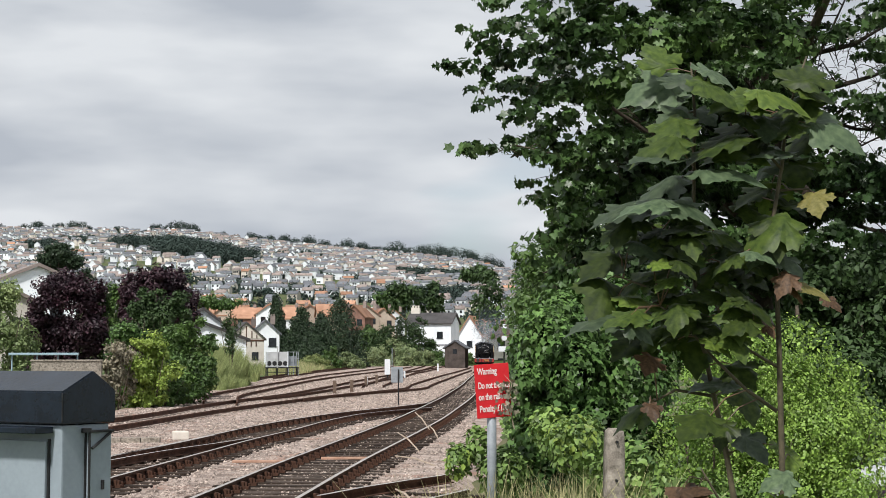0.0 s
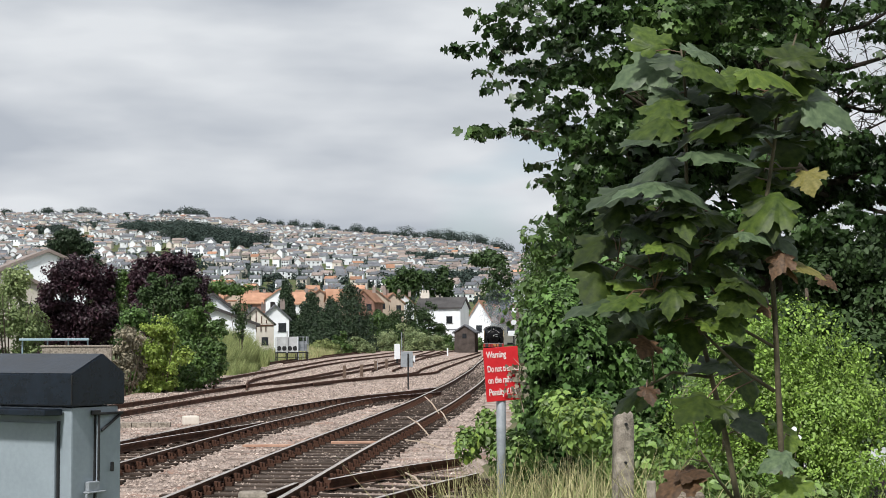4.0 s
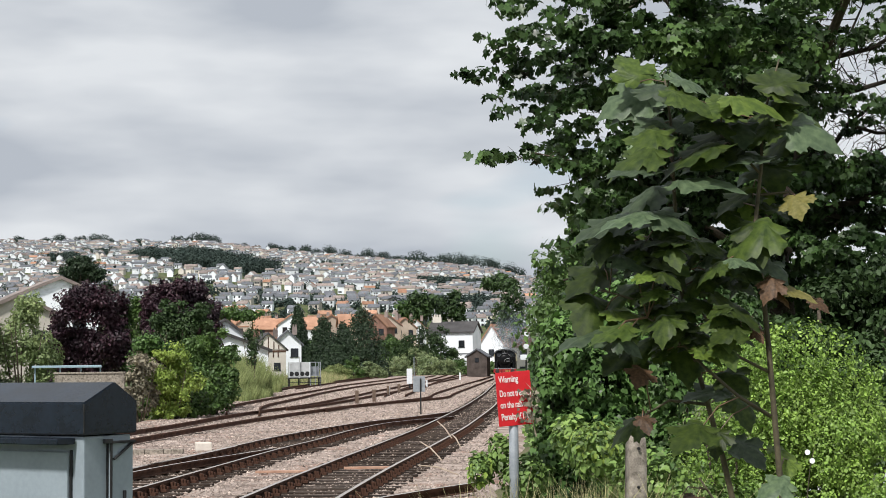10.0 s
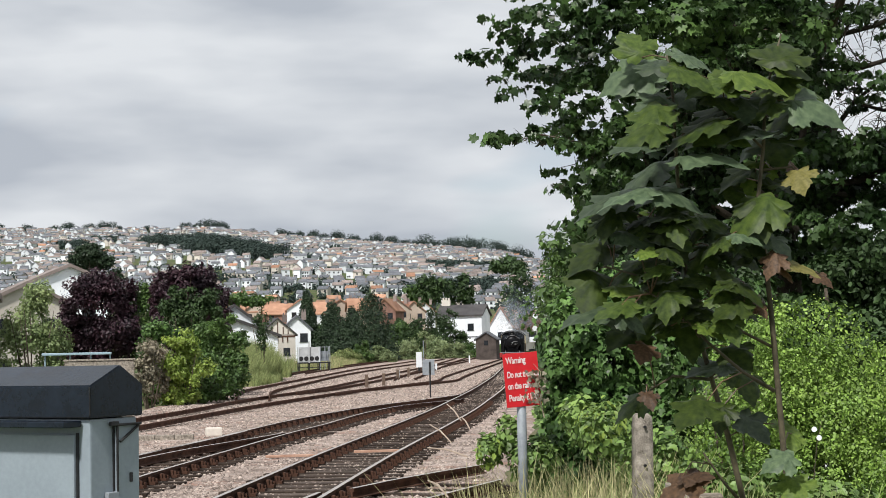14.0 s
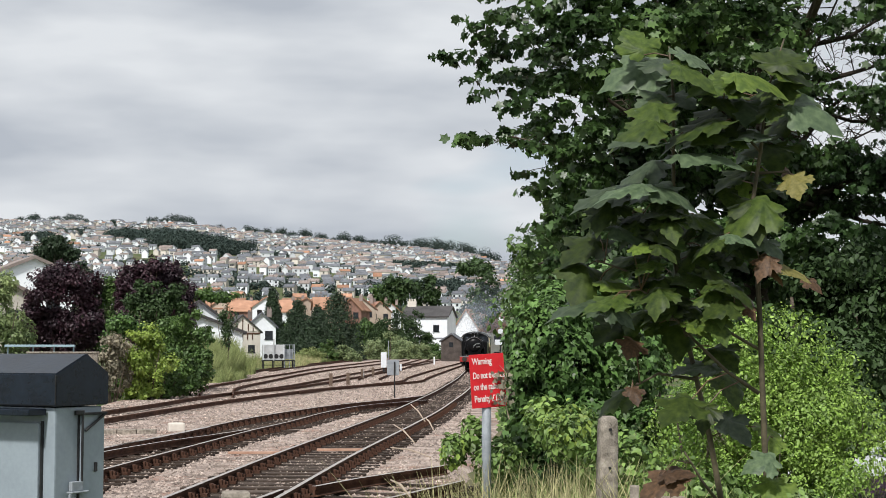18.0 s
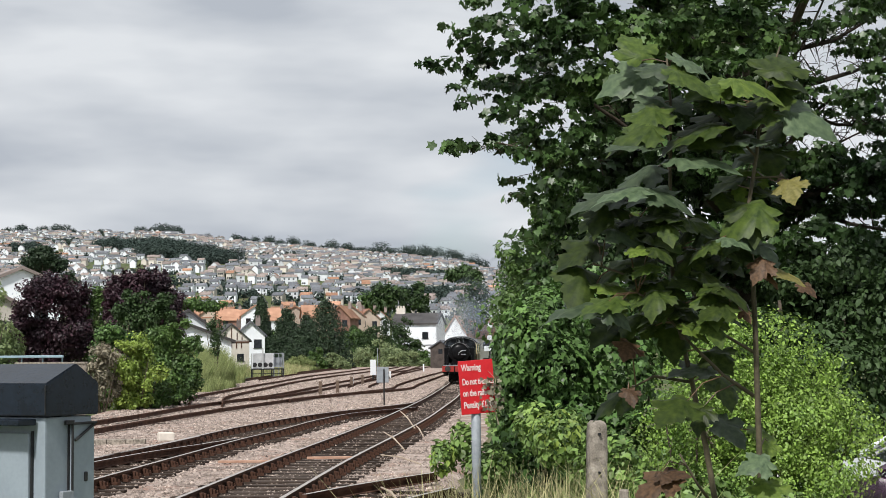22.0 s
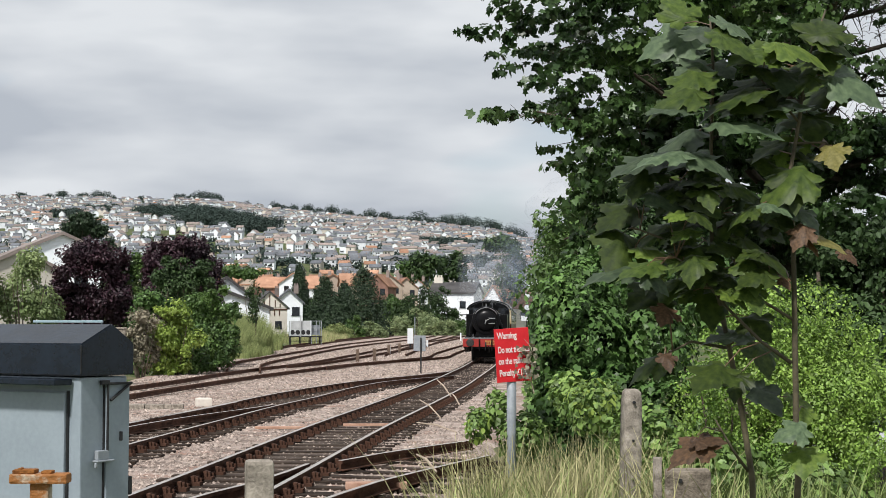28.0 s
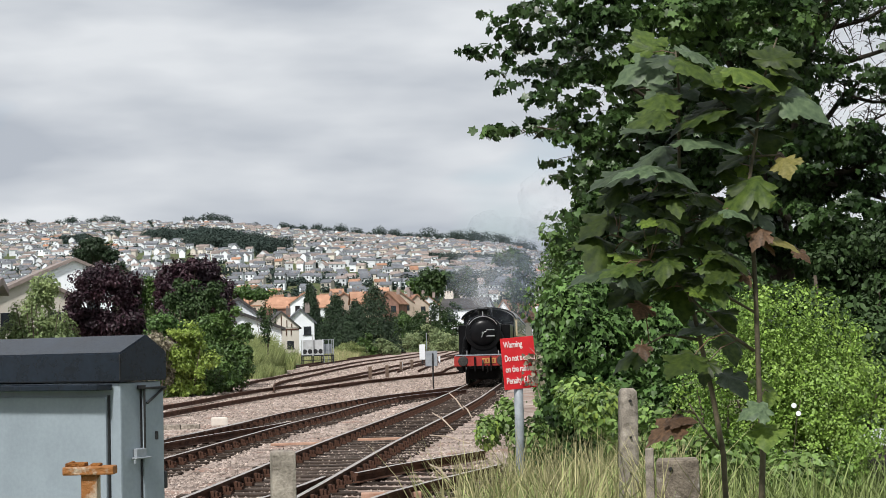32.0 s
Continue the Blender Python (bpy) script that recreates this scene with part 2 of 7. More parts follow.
leafy("leaf_bright", (0.09, 0.18, 0.03), (0.35, 0.5, 0.095), 0.5, 0.14, 0.5)
leafy("leaf_lime", (0.17, 0.26, 0.045), (0.38, 0.48, 0.11), 0.4, 0.3, 0.5)
leafy("leaf_dusty", (0.15, 0.14, 0.095), (0.34, 0.3, 0.22), 0.4, 0.15, 0.7)
leafy("leaf_purple", (0.018, 0.008, 0.014), (0.06, 0.022, 0.032), 0.45, 0.1, 0.55)
leafy("leaf_conifer", (0.012, 0.028, 0.012), (0.035, 0.065, 0.025), 0.3, 0.1, 0.6)
leafy("leaf_grey", (0.13, 0.18, 0.08), (0.3, 0.36, 0.17), 0.35, 0.2, 0.6)
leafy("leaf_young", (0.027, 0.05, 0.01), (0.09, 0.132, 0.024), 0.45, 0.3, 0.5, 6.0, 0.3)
# yellower, lighter copy of leaf_young: light on chosen leaves put into colour
leafy("leaf_young_lit", (0.065, 0.11, 0.018), (0.16, 0.225, 0.042), 0.4, 0.35, 0.5, 6.0, 0.3)
leafy("leaf_yellow", (0.17, 0.16, 0.04), (0.33, 0.29, 0.09), 0.35, 0.35, 0.6, 9.0)
leafy("leaf_stalk", (0.1, 0.06, 0.035), (0.2, 0.12, 0.07), 0.3, 0.1, 0.5, 9.0)
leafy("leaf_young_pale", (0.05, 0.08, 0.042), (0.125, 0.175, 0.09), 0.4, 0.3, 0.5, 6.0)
leafy("leaf_autumn", (0.045, 0.026, 0.014), (0.15, 0.085, 0.045), 0.45, 0.25, 0.6, 8.0)
leafy("grass_dry", (0.25, 0.235, 0.105), (0.48, 0.44, 0.235), 0.4, 0.15, 0.7)
leafy("weed_pale", (0.16, 0.21, 0.07), (0.34, 0.38, 0.16), 0.4, 0.25, 0.7)
leafy("grass_green", (0.12, 0.17, 0.045), (0.31, 0.36, 0.13), 0.45, 0.15, 0.6)


def smoke_mat(name, tint, amount):
    m = bpy.data.materials.new(name)
    m.use_nodes = True
    n, l = m.node_tree.nodes, m.node_tree.links
    n.clear()
    out, dif, clear, mx = (n.new("ShaderNodeOutputMaterial"), n.new("ShaderNodeBsdfDiffuse"), n.new("ShaderNodeBsdfTransparent"),
                           n.new("ShaderNodeMixShader"))
    co, no, rg = n.new("ShaderNodeTexCoord"), n.new("ShaderNodeTexNoise"), n.new("ShaderNodeMapRange")
    no.inputs["Scale"].default_value, no.inputs["Detail"].default_value = 0.9, 4
    l.new(co.outputs["Object"], no.inputs["Vector"])
    l.new(no.outputs["Fac"], rg.inputs["Value"])
    rg.inputs["From Min"].default_value, rg.inputs["From Max"].default_value = 0.35, 0.7
    rg.inputs["To Min"].default_value, rg.inputs["To Max"].default_value = 0.0, amount
    dif.inputs["Color"].default_value = (*tint, 1)
    l.new(rg.outputs["Result"], mx.inputs["Fac"])
    l.new(clear.outputs["BSDF"], mx.inputs[1])
    l.new(dif.outputs["BSDF"], mx.inputs[2])
    l.new(mx.outputs["Shader"], out.inputs["Surface"])
    MATS[name] = m


smoke_mat("smoke", (0.3, 0.35, 0.43), 0.06)
smoke_mat("steam", (0.8, 0.82, 0.84), 0.06)
# ---- building tools ----
rng = np.random.default_rng(7)


def mesh_object(name, bm, material, parent=None, label="", smooth=False):
    me = bpy.data.meshes.new(name)
    bmesh.ops.recalc_face_normals(bm, faces=bm.faces)
    bm.to_mesh(me)
    bm.free()
    me.materials.append(MATS[material])
    if smooth:
        me.polygons.foreach_set("use_smooth", [True] * len(me.polygons))
    ob = new(name, me)
    if parent:
        ob.parent = parent
    if label:
        ob["label"] = label
    return ob


def part(name, bm, material, parent, label="", smooth=False):
    return mesh_object(name, bm, material, parent, label, smooth)


def thing(name, label, category, m=None, group="", kind=""):
    ob = tagged(new(name), label, category, group, kind)
    if m:
        ob.matrix_basis = m
    return ob


def box(bm, size, at=(0, 0, 0), turn=0.0, bevel=0.0, tilt=(0, 0)):
    m = pose(*at, tilt[0], tilt[1], turn) @ Matrix.Diagonal((*size, 1))
    made = bmesh.ops.create_cube(bm, size=1, matrix=m)
    if bevel:
        edges = list({e for v in made["verts"] for e in v.link_edges})
        bmesh.ops.bevel(bm, geom=edges, offset=bevel, segments=2, affect="EDGES", profile=0.6)
    return bm


def boxes(*rows, bevel=0.0):
    bm = bmesh.new()
    for row in rows:
        box(bm, *row, bevel=bevel)
    return bm


def tube(bm, a, b, r1, r2=None, sides=12, caps=True):
    a, b = Vector(a), Vector(b)
    d = b - a
    m = Matrix.Translation((a + b) / 2) @ d.to_track_quat("Z", "Y").to_matrix().to_4x4()
    bmesh.ops.create_cone(bm, cap_ends=caps, segments=sides, radius1=r1, radius2=r1 if r2 is None else r2, depth=d.length, matrix=m)
    return bm


def lathe(bm, profile, m=Matrix(), sides=24):
    """Turns (radius, height) pairs round the z axis of m."""
    rings = []
    for r, h in profile:
        rings.append([bm.verts.new(m @ Vector((max(r, 1e-4) * math.cos(k * 2 * math.pi / sides), max(r, 1e-4) * math.sin(k * 2 * math.pi / sides), h)))
                      for k in range(sides)])
    for low, high in zip(rings, rings[1:]):
        for k in range(sides):
            bm.faces.new((low[k], low[(k + 1) % sides], high[(k + 1) % sides], high[k]))
    for ring in (rings[0], rings[-1]):
        bm.faces.new(ring)
    return bm


def prism(bm, outline, depth, m=Matrix()):
    """An outline in x and z, pushed along y from 0 to depth."""
    front = [bm.verts.new(m @ Vector((x, 0, z))) for x, z in outline]
    back = [bm.verts.new(m @ Vector((x, depth, z))) for x, z in outline]
    bm.faces.new(front), bm.faces.new(list(reversed(back)))
    for k in range(len(outline)):
        j = (k + 1) % len(outline)
        bm.faces.new((front[k], front[j], back[j], back[k]))
    return bm


def limb(bm, points, radii, sides=8):
    """A bent, tapered branch."""
    rings = []
    for i, p in enumerate(points):
        p = Vector(p)
        d = (Vector(points[min(i + 1, len(points) - 1)]) - Vector(points[max(i - 1, 0)])).normalized()
        u = d.cross(Vector((0.3, 0.9, 0.1))).normalized()
        v = d.cross(u)
        rings.append([bm.verts.new(p + radii[i] * (math.cos(a) * u + math.sin(a) * v)) for a in (k * 2 * math.pi / sides for k in range(sides))])
    for low, high in zip(rings, rings[1:]):
        for k in range(sides):
            bm.faces.new((low[k], low[(k + 1) % sides], high[(k + 1) % sides], high[k]))
    bm.faces.new(rings[0]), bm.faces.new(rings[-1])
    return bm


def fast_mesh(name, verts, faces, material, parent=None, smooth=False):
    """verts: (n, 3); faces: (m, k), all with k corners."""
    verts, faces = np.asarray(verts, np.float32), np.asarray(faces, np.int32)
    me = bpy.data.meshes.new(name)
    me.vertices.add(len(verts))
    me.vertices.foreach_set("co", verts.ravel())
    k = faces.shape[1]
    me.loops.add(faces.size)
    me.loops.foreach_set("vertex_index", faces.ravel())
    me.polygons.add(len(faces))
    me.polygons.foreach_set("loop_start", np.arange(0, faces.size, k, dtype=np.int32))
    me.polygons.foreach_set("loop_total", np.full(len(faces), k, np.int32))
    me.update(calc_edges=True)
    me.materials.append(MATS[material])
    me.polygons.foreach_set("use_smooth", [smooth] * len(faces))
    ob = new(name, me)
    if parent:
        ob.parent = parent
    return ob


# leaf shapes: corners in the leaf's plane (stalk at the origin, tip along y), and triangles
OVAL = (np.array([(0, 0, 0), (0.32, 0.35, 0.09), (0.22, 0.75, 0.05), (0, 1, -0.06), (-0.22, 0.75, 0.05), (-0.32, 0.35, 0.09), (0, 0.5, 0)]),
        np.array([(0, 1, 6), (1, 2, 6), (2, 3, 6), (3, 4, 6), (4, 5, 6), (5, 0, 6)]))
IVY = (np.array([(0, 0, 0), (0.3, -0.1, 0.04), (0.5, 0.3, 0.02), (0.24, 0.5, 0.07), (0, 1, -0.08), (-0.24, 0.5, 0.07), (-0.5, 0.3, 0.02),
                 (-0.3, -0.1, 0.04), (0, 0.35, 0)]),
       np.array([(0, 1, 8), (1, 2, 8), (2, 3, 8), (3, 4, 8), (4, 5, 8), (5, 6, 8), (6, 7, 8), (7, 0, 8)]))
LOBED = (np.array([(0, 0, 0), (0.26, -0.08, 0), (0.5, 0.12, 0.03), (0.34, 0.3, 0.04), (0.56, 0.62, -0.02), (0.22, 0.62, 0.05), (0, 1, -0.08),
                   (-0.22, 0.62, 0.05), (-0.56, 0.62, -0.02), (-0.34, 0.3, 0.04), (-0.5, 0.12, 0.03), (-0.26, -0.08, 0), (0, 0.3, -0.02)]),
         np.array([(k, (k + 1) % 12, 12) for k in range(12)]))
DIAMOND = (np.array([(0, 0, 0), (0.3, 0.5, 0.08), (0, 1, 0), (-0.3, 0.5, 0.08)]), np.array([(0, 1, 2), (0, 2, 3)]))


def leaf_mesh(name, at, facing, size, shape, material, parent=None, hang=0.35):
    """One mesh of many leaves: at and facing are (n, 3), size is (n,)."""
    base, tris = shape
    n = len(at)
    z = facing + rng.normal(0, 0.55, (n, 3))
    z /= np.linalg.norm(z, axis=1, keepdims=True) + 1e-9
    y = rng.normal(0, 1, (n, 3)) - np.array([0, 0, hang * 3])
    y -= (y * z).sum(1, keepdims=True) * z
    y /= np.linalg.norm(y, axis=1, keepdims=True) + 1e-9
    x = np.cross(y, z)
    v = base[None, :, 0:1] * x[:, None] + base[None, :, 1:2] * y[:, None] + base[None, :, 2:3] * z[:, None]
    v = at[:, None] + v * size[:, None, None]
    f = tris[None] + (np.arange(n) * len(base))[:, None, None]
    return fast_mesh(name, v.reshape(-1, 3), f.reshape(-1, 3), material, parent, smooth=True)


def shell(centre, radii, n, inner=0.55, clump=2.2, keep=0.5):
    """Points in the outer part of an egg, thinned to clumps with gaps, and their outward directions."""
    n = max(n, 6)
    d = rng.normal(0, 1, (n, 3))
    d /= np.linalg.norm(d, axis=1, keepdims=True)
    r = inner + (1 - inner) * rng.random(n) ** 0.6
    wob = np.array([noise.noise(Vector(v) * clump + Vector(centre)) for v in d])
    r = r * (1 + 0.22 * wob)
    p = np.asarray(centre) + d * r[:, None] * np.asarray(radii)
    if keep < 1:
        w = np.array([noise.noise(Vector(v) * (clump / max(0.25, min(radii))) * 0.55 + Vector((3.1, 7.7, 1.3))) for v in p])
        cut = np.quantile(w, 1 - keep)
        p, d = p[w > cut], d[w > cut]
    return p, d


def split_eggs(eggs, k=7, far=0.72):
    """Breaks each egg up into a core and smaller clumps round it, for an uneven outline."""
    out = []
    for c, r, n in eggs:
        c, r = np.asarray(c, float), np.asarray(r, float)
        out.append((tuple(c), tuple(r * 0.74), int(n * 0.42)))
        for _ in range(k):
            d = rng.normal(0, 1, 3)
            d /= np.linalg.norm(d)
            f = rng.uniform(0.32, 0.58)
            out.append((tuple(c + d * r * rng.uniform(0.55, far + 0.28)), tuple(r * f * np.array((1.15, 1.0, 0.8))), int(n * 0.9 / k)))
        out.append((tuple(c), tuple(r * 1.15), int(n * 0.04)))
    return out


def crown(name, eggs, size, shape, material, parent, keep=0.62, spread=0.35, hang=0.35, inner=0.5, split=0):
    """eggs: rows of centre, radii, number of leaves."""
    if split:
        eggs = split_eggs(eggs, split)
    ps, ds = [], []
    for c, r, n in eggs:
        p, d = shell(c, r, n, inner=inner, keep=keep)
        ps.append(p), ds.append(d)
    p, d = np.concatenate(ps), np.concatenate(ds) + np.array([0, 0, 0.35])
    s = size * (1 + spread * rng.normal(0, 1, len(p)).clip(-1.6, 1.6))
    return leaf_mesh(name, p, d, s, shape, material, parent, hang)


def spot(px, py, d):
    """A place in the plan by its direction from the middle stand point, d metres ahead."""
    return ((px - 784) / 2780 * d, d, 1.92 + (579 - py) / 2780 * d)
AIM_MID, AIM_LATE = view(0.008, 0.016, 1.957, 3.547, -1.255, -0.762), view(0.004, 0.001, 1.953, 3.52, -0.961, -0.687)


def aim(m, px, py, d):
    """A place in the plan by its direction in a fitted view m, d metres ahead."""
    way = m.to_3x3() @ Vector(((px - 784) / 2780, (441 - py) / 2780, -1))
    return m.translation + way * ((d - m.translation.y) / way.y)


# ---- ground, hill and trackbed ----
SKYLINE = ((-0.45, 0.084), (-0.28, 0.082), (-0.15, 0.0805), (-0.105, 0.0745), (-0.045, 0.0685), (-0.015, 0.066), (0.03, 0.0615), (0.05, 0.056),
           (0.12, 0.045), (0.3, 0.04), (0.6, 0.04))
RIDGE = 2500.0


def grade(y):
    """The line climbs gently away from the yard."""
    return 0.0055 * np.clip(np.asarray(y, float) - 115, 0, 285)


def ground_z(x, y):
    """Height of the ground: bank at the stand point, level yard, town hill."""
    x, y = np.asarray(x, float), np.asarray(y, float)
    z = np.full(np.broadcast(x, y).shape, -0.3)
    bank = np.clip((14.5 - y) / 6.0, 0, 1) * 0.75
    side = np.clip((x - (0.35 + 0.06 * (y - 14))) / 1.2, 0, 1) * np.clip((120 - y) / 40, 0, 1)
    z = z + np.maximum(bank, side * 0.55)
    lot = np.clip((x - 2.3) / 0.8, 0, 1) * np.clip((y - 10.6) / 0.6, 0, 1) * np.clip((17 - y) / 1.5, 0, 1)
    z = z * (1 - lot)
    left = np.clip((-12.5 - 0.02 * y - x) / 3.0, 0, 1) * np.clip((y - 30) / 20, 0, 1)
    z = z + left * 0.25
    u = np.clip((y - 850) / (RIDGE - 850), 0, 1)
    far = np.clip(y, 1, None)
    s = np.interp(x / far, [a for a, _ in SKYLINE], [b for _, b in SKYLINE])
    over = np.clip((y - RIDGE) / 1500, 0, 1)
    low = np.interp(y + 45 * np.clip((-x - 2) / 8, 0, 1), [300, 340, 650, 900], [0, 4.5, 12, 27])
    hill = low + (s * RIDGE - 27) * u * (1 - 0.75 * over ** 1.5)
    ripple = 6 * np.sin(x / 61 + y / 97) * np.sin(y / 73) * u * (1 - u)
    return z + grade(y) + np.where(y > 240, hill + ripple, 0)


def make_ground():
    ys = np.concatenate([np.linspace(-600, -12, 14), np.linspace(-8, 24, 65), np.linspace(25, 120, 60), np.linspace(124, 270, 34),
                         np.linspace(280, 2660, 140), np.linspace(2720, 4900, 16)])
    cols = np.sinh(np.linspace(-3.2, 3.2, 141)) / np.sinh(3.2)
    half = 26 + 0.75 * np.abs(ys) + np.where(ys < -10, 300, 0)
    X = cols[None] * half[:, None]
    Y = np.repeat(ys[:, None], len(cols), 1)
    Z = ground_z(X, Y)
    Z = Z + np.where(Y < 250, 0.03 * np.sin(X * 2.1 + Y) * np.sin(Y * 1.7 - X * 0.6), 0)
    n, m = X.shape
    idx = np.arange(n * m).reshape(n, m)
    f = np.stack([idx[:-1, :-1], idx[:-1, 1:], idx[1:, 1:], idx[1:, :-1]], -1).reshape(-1, 4)
    g = fast_mesh("ground", np.stack([X, Y, Z], -1).reshape(-1, 3), f, "earth", smooth=True)
    tagged(g, "rough earth and grass ground rising to a town hill", "ground", kind="structure")


make_ground()


def make_trackbed():
    """The stone bed of the yard, with a wavering edge."""
    ys = np.concatenate([np.linspace(13, 60, 95), np.linspace(61, 330, 110)])
    rows = []
    for y in ys:
        left = np.interp(y, [13, 40, 60, 95, 150, 330], [-13, -13, -12.6, -14.5, -15, -9])
        right = np.interp(y, [13, 20, 30, 45, 60, 90, 215, 330], [0.0, 0.35, 1.2, 2.5, 3.6, 5.4, 11.8, 17])
        left += 0.5 * noise.noise(Vector((y * 0.3, 1, 5)))
        right += 0.3 * noise.noise(Vector((y * 0.5, 9, 2)))
        rows.append(np.linspace(left, right, 60))
    X = np.array(rows)
    Y = np.repeat(ys[:, None], 60, 1)
    bumps = np.array([[noise.noise(Vector((x * 1.4, y * 0.7, 0.5))) for x, y in zip(r, q)] for r, q in zip(X, Y)])
    Z = -0.205 + np.interp(Y, [20, 45, 65], [0.03, 0.02, 0.0]) * bumps
    Z[:, 0] = Z[:, -1] = -0.33
    Z = Z + grade(Y)
    n, m = X.shape
    idx = np.arange(n * m).reshape(n, m)
    f = np.stack([idx[:-1, :-1], idx[:-1, 1:], idx[1:, 1:], idx[1:, :-1]], -1).reshape(-1, 4)
    g = fast_mesh("trackbed", np.stack([X, Y, Z], -1).reshape(-1, 3), f, "ballast", smooth=True)
    tagged(g, "pale stone ballast of the railway yard, rust stained", "ballast", kind="structure")
    # loose stones
    k = 95000
    y = 15 + 165 * rng.random(k) ** 1.8
    x = np.interp(y, [13, 40, 65, 130, 180], [-9, -11, -12.3, -14, -14]) + rng.random(k) * np.interp(y, [13, 40, 65, 130, 180], [9, 12.4, 14.6, 19, 22])
    s = rng.uniform(0.013, 0.037, k) * np.interp(y, [30, 130, 180], [1, 2.2, 3.0])
    octa = np.array([(1, 0, 0), (0, 1, 0), (-1, 0, 0), (0, -1, 0), (0, 0, 0.8), (0, 0, -0.5)])
    of = np.array([(0, 1, 4), (1, 2, 4), (2, 3, 4), (3, 0, 4)])
    j = 1 + 0.35 * rng.normal(0, 1, (k, 6, 3)).clip(-1.5, 1.5)
    a = rng.random(k) * 6.28
    c, sn = np.cos(a)[:, None], np.sin(a)[:, None]
    v = octa[None] * j * s[:, None, None]
    v = np.stack([v[..., 0] * c - v[..., 1] * sn, v[..., 0] * sn + v[..., 1] * c, v[..., 2]], -1)
    v += np.stack([x, y, -0.2 + grade(y)], -1)[:, None]
    st = fast_mesh("loose_ballast", v.reshape(-1, 3), (of[None] + (np.arange(k) * 6)[:, None, None]).reshape(-1, 3), "ballast_stone")
    tagged(st, "loose pale grey and pink ballast stones", "ballast", kind="stuff")


make_trackbed()

# ---- tracks ----
LINE_A = ((6, -4.0), (18.7, -2.82), (30.3, -1.92), (42.7, -0.8), (51.8, -0.03), (61.4, 0.65), (77, 1.7), (93.6, 2.65), (117, 3.9), (140, 5.08),
          (165, 6.45), (184, 7.4), (215, 8.81), (330, 14.0))


def smooth_x(line, y):
    """x on a line of (y, x) points, bent smoothly."""
    ys, xs = [p[0] for p in line], [p[1] for p in line]
    slopes = np.gradient(xs, ys)
    i = int(np.clip(np.searchsorted(ys, y) - 1, 0, len(ys) - 2))
    h = ys[i + 1] - ys[i]
    t = (y - ys[i]) / h
    if t < 0 or t > 1:
        return float(np.interp(y, ys, xs) + (slopes[0] * (y - ys[0]) if t < 0 else slopes[-1] * (y - ys[-1])))
    return float((2 * t**3 - 3 * t**2 + 1) * xs[i] + (t**3 - 2 * t**2 + t) * h * slopes[i] + (-2 * t**3 + 3 * t**2) * xs[i + 1]
                 + (t**3 - t**2) * h * slopes[i + 1])


def rail_bm(line, y0, y1, shift=0.0, step=1.2):
    """A rail: head, web and foot, swept along the line."""
    prof = ((-0.036, 0.0), (0.036, 0.0), (0.036, -0.045), (0.012, -0.055), (0.012, -0.125), (0.065, -0.14), (0.065, -0.152),
            (-0.065, -0.152), (-0.065, -0.14), (-0.012, -0.125), (-0.012, -0.055), (-0.036, -0.045))
    bm = bmesh.new()
    n = max(2, int((y1 - y0) / (step * (1 if y0 < 60 else 2))))
    rings = []
    for k in range(n + 1):
        y = y0 + (y1 - y0) * k / n
        x, dx = smooth_x(line, y), (smooth_x(line, y + 0.1) - smooth_x(line, y - 0.1)) / 0.2
        c = 1 / math.hypot(1, dx)
        s = dx * c
        rings.append([bm.verts.new((x + (a + shift) * c, y - (a + shift) * s, h + float(grade(y)))) for a, h in prof])
    for low, high in zip(rings, rings[1:]):
        for k in range(12):
            bm.faces.new((low[k], low[(k + 1) % 12], high[(k + 1) % 12], high[k]))
    bm.faces.new(rings[0]), bm.faces.new(rings[-1])
    return bm


def rail(line, y0, y1, parent, shift=0.0, polished=True):
    ob = part("rail", rail_bm(line, y0, y1, shift), "rail_rust", parent)
    if polished:
        ob.data.materials.append(MATS["rail_head"])
        top = [0] * len(ob.data.polygons)
        for p in ob.data.polygons:
            if p.normal.z > 0.9 and p.center.z > float(grade(p.center.y)) - 0.01:
                top[p.index] = 1
        ob.data.polygons.foreach_set("material_index", top)
    return ob


def sleeper_mesh():
    bm = boxes(((2.55, 0.25, 0.13), (0, 0, -0.235)), bevel=0.012)
    ob = mesh_object("sleeper", bm, "sleeper_wood")
    me = ob.data
    bpy.data.objects.remove(ob)
    return me


def chair_mesh():
    bm = boxes(((0.36, 0.19, 0.05), (0, 0, -0.145)), ((0.05, 0.13, 0.11), (-0.075, 0, -0.1)), ((0.05, 0.13, 0.11), (0.075, 0, -0.1)),
               ((0.04, 0.07, 0.09), (0.12, 0, -0.1)), ((0.035, 0.035, 0.05), (0.155, 0.06, -0.1)), ((0.035, 0.035, 0.05), (-0.155, -0.06, -0.1)))
    ob = mesh_object("rail_chair", bm, "rail_rust")
    me = ob.data
    bpy.data.objects.remove(ob)
    return me


SLEEPER, CHAIR = sleeper_mesh(), chair_mesh()


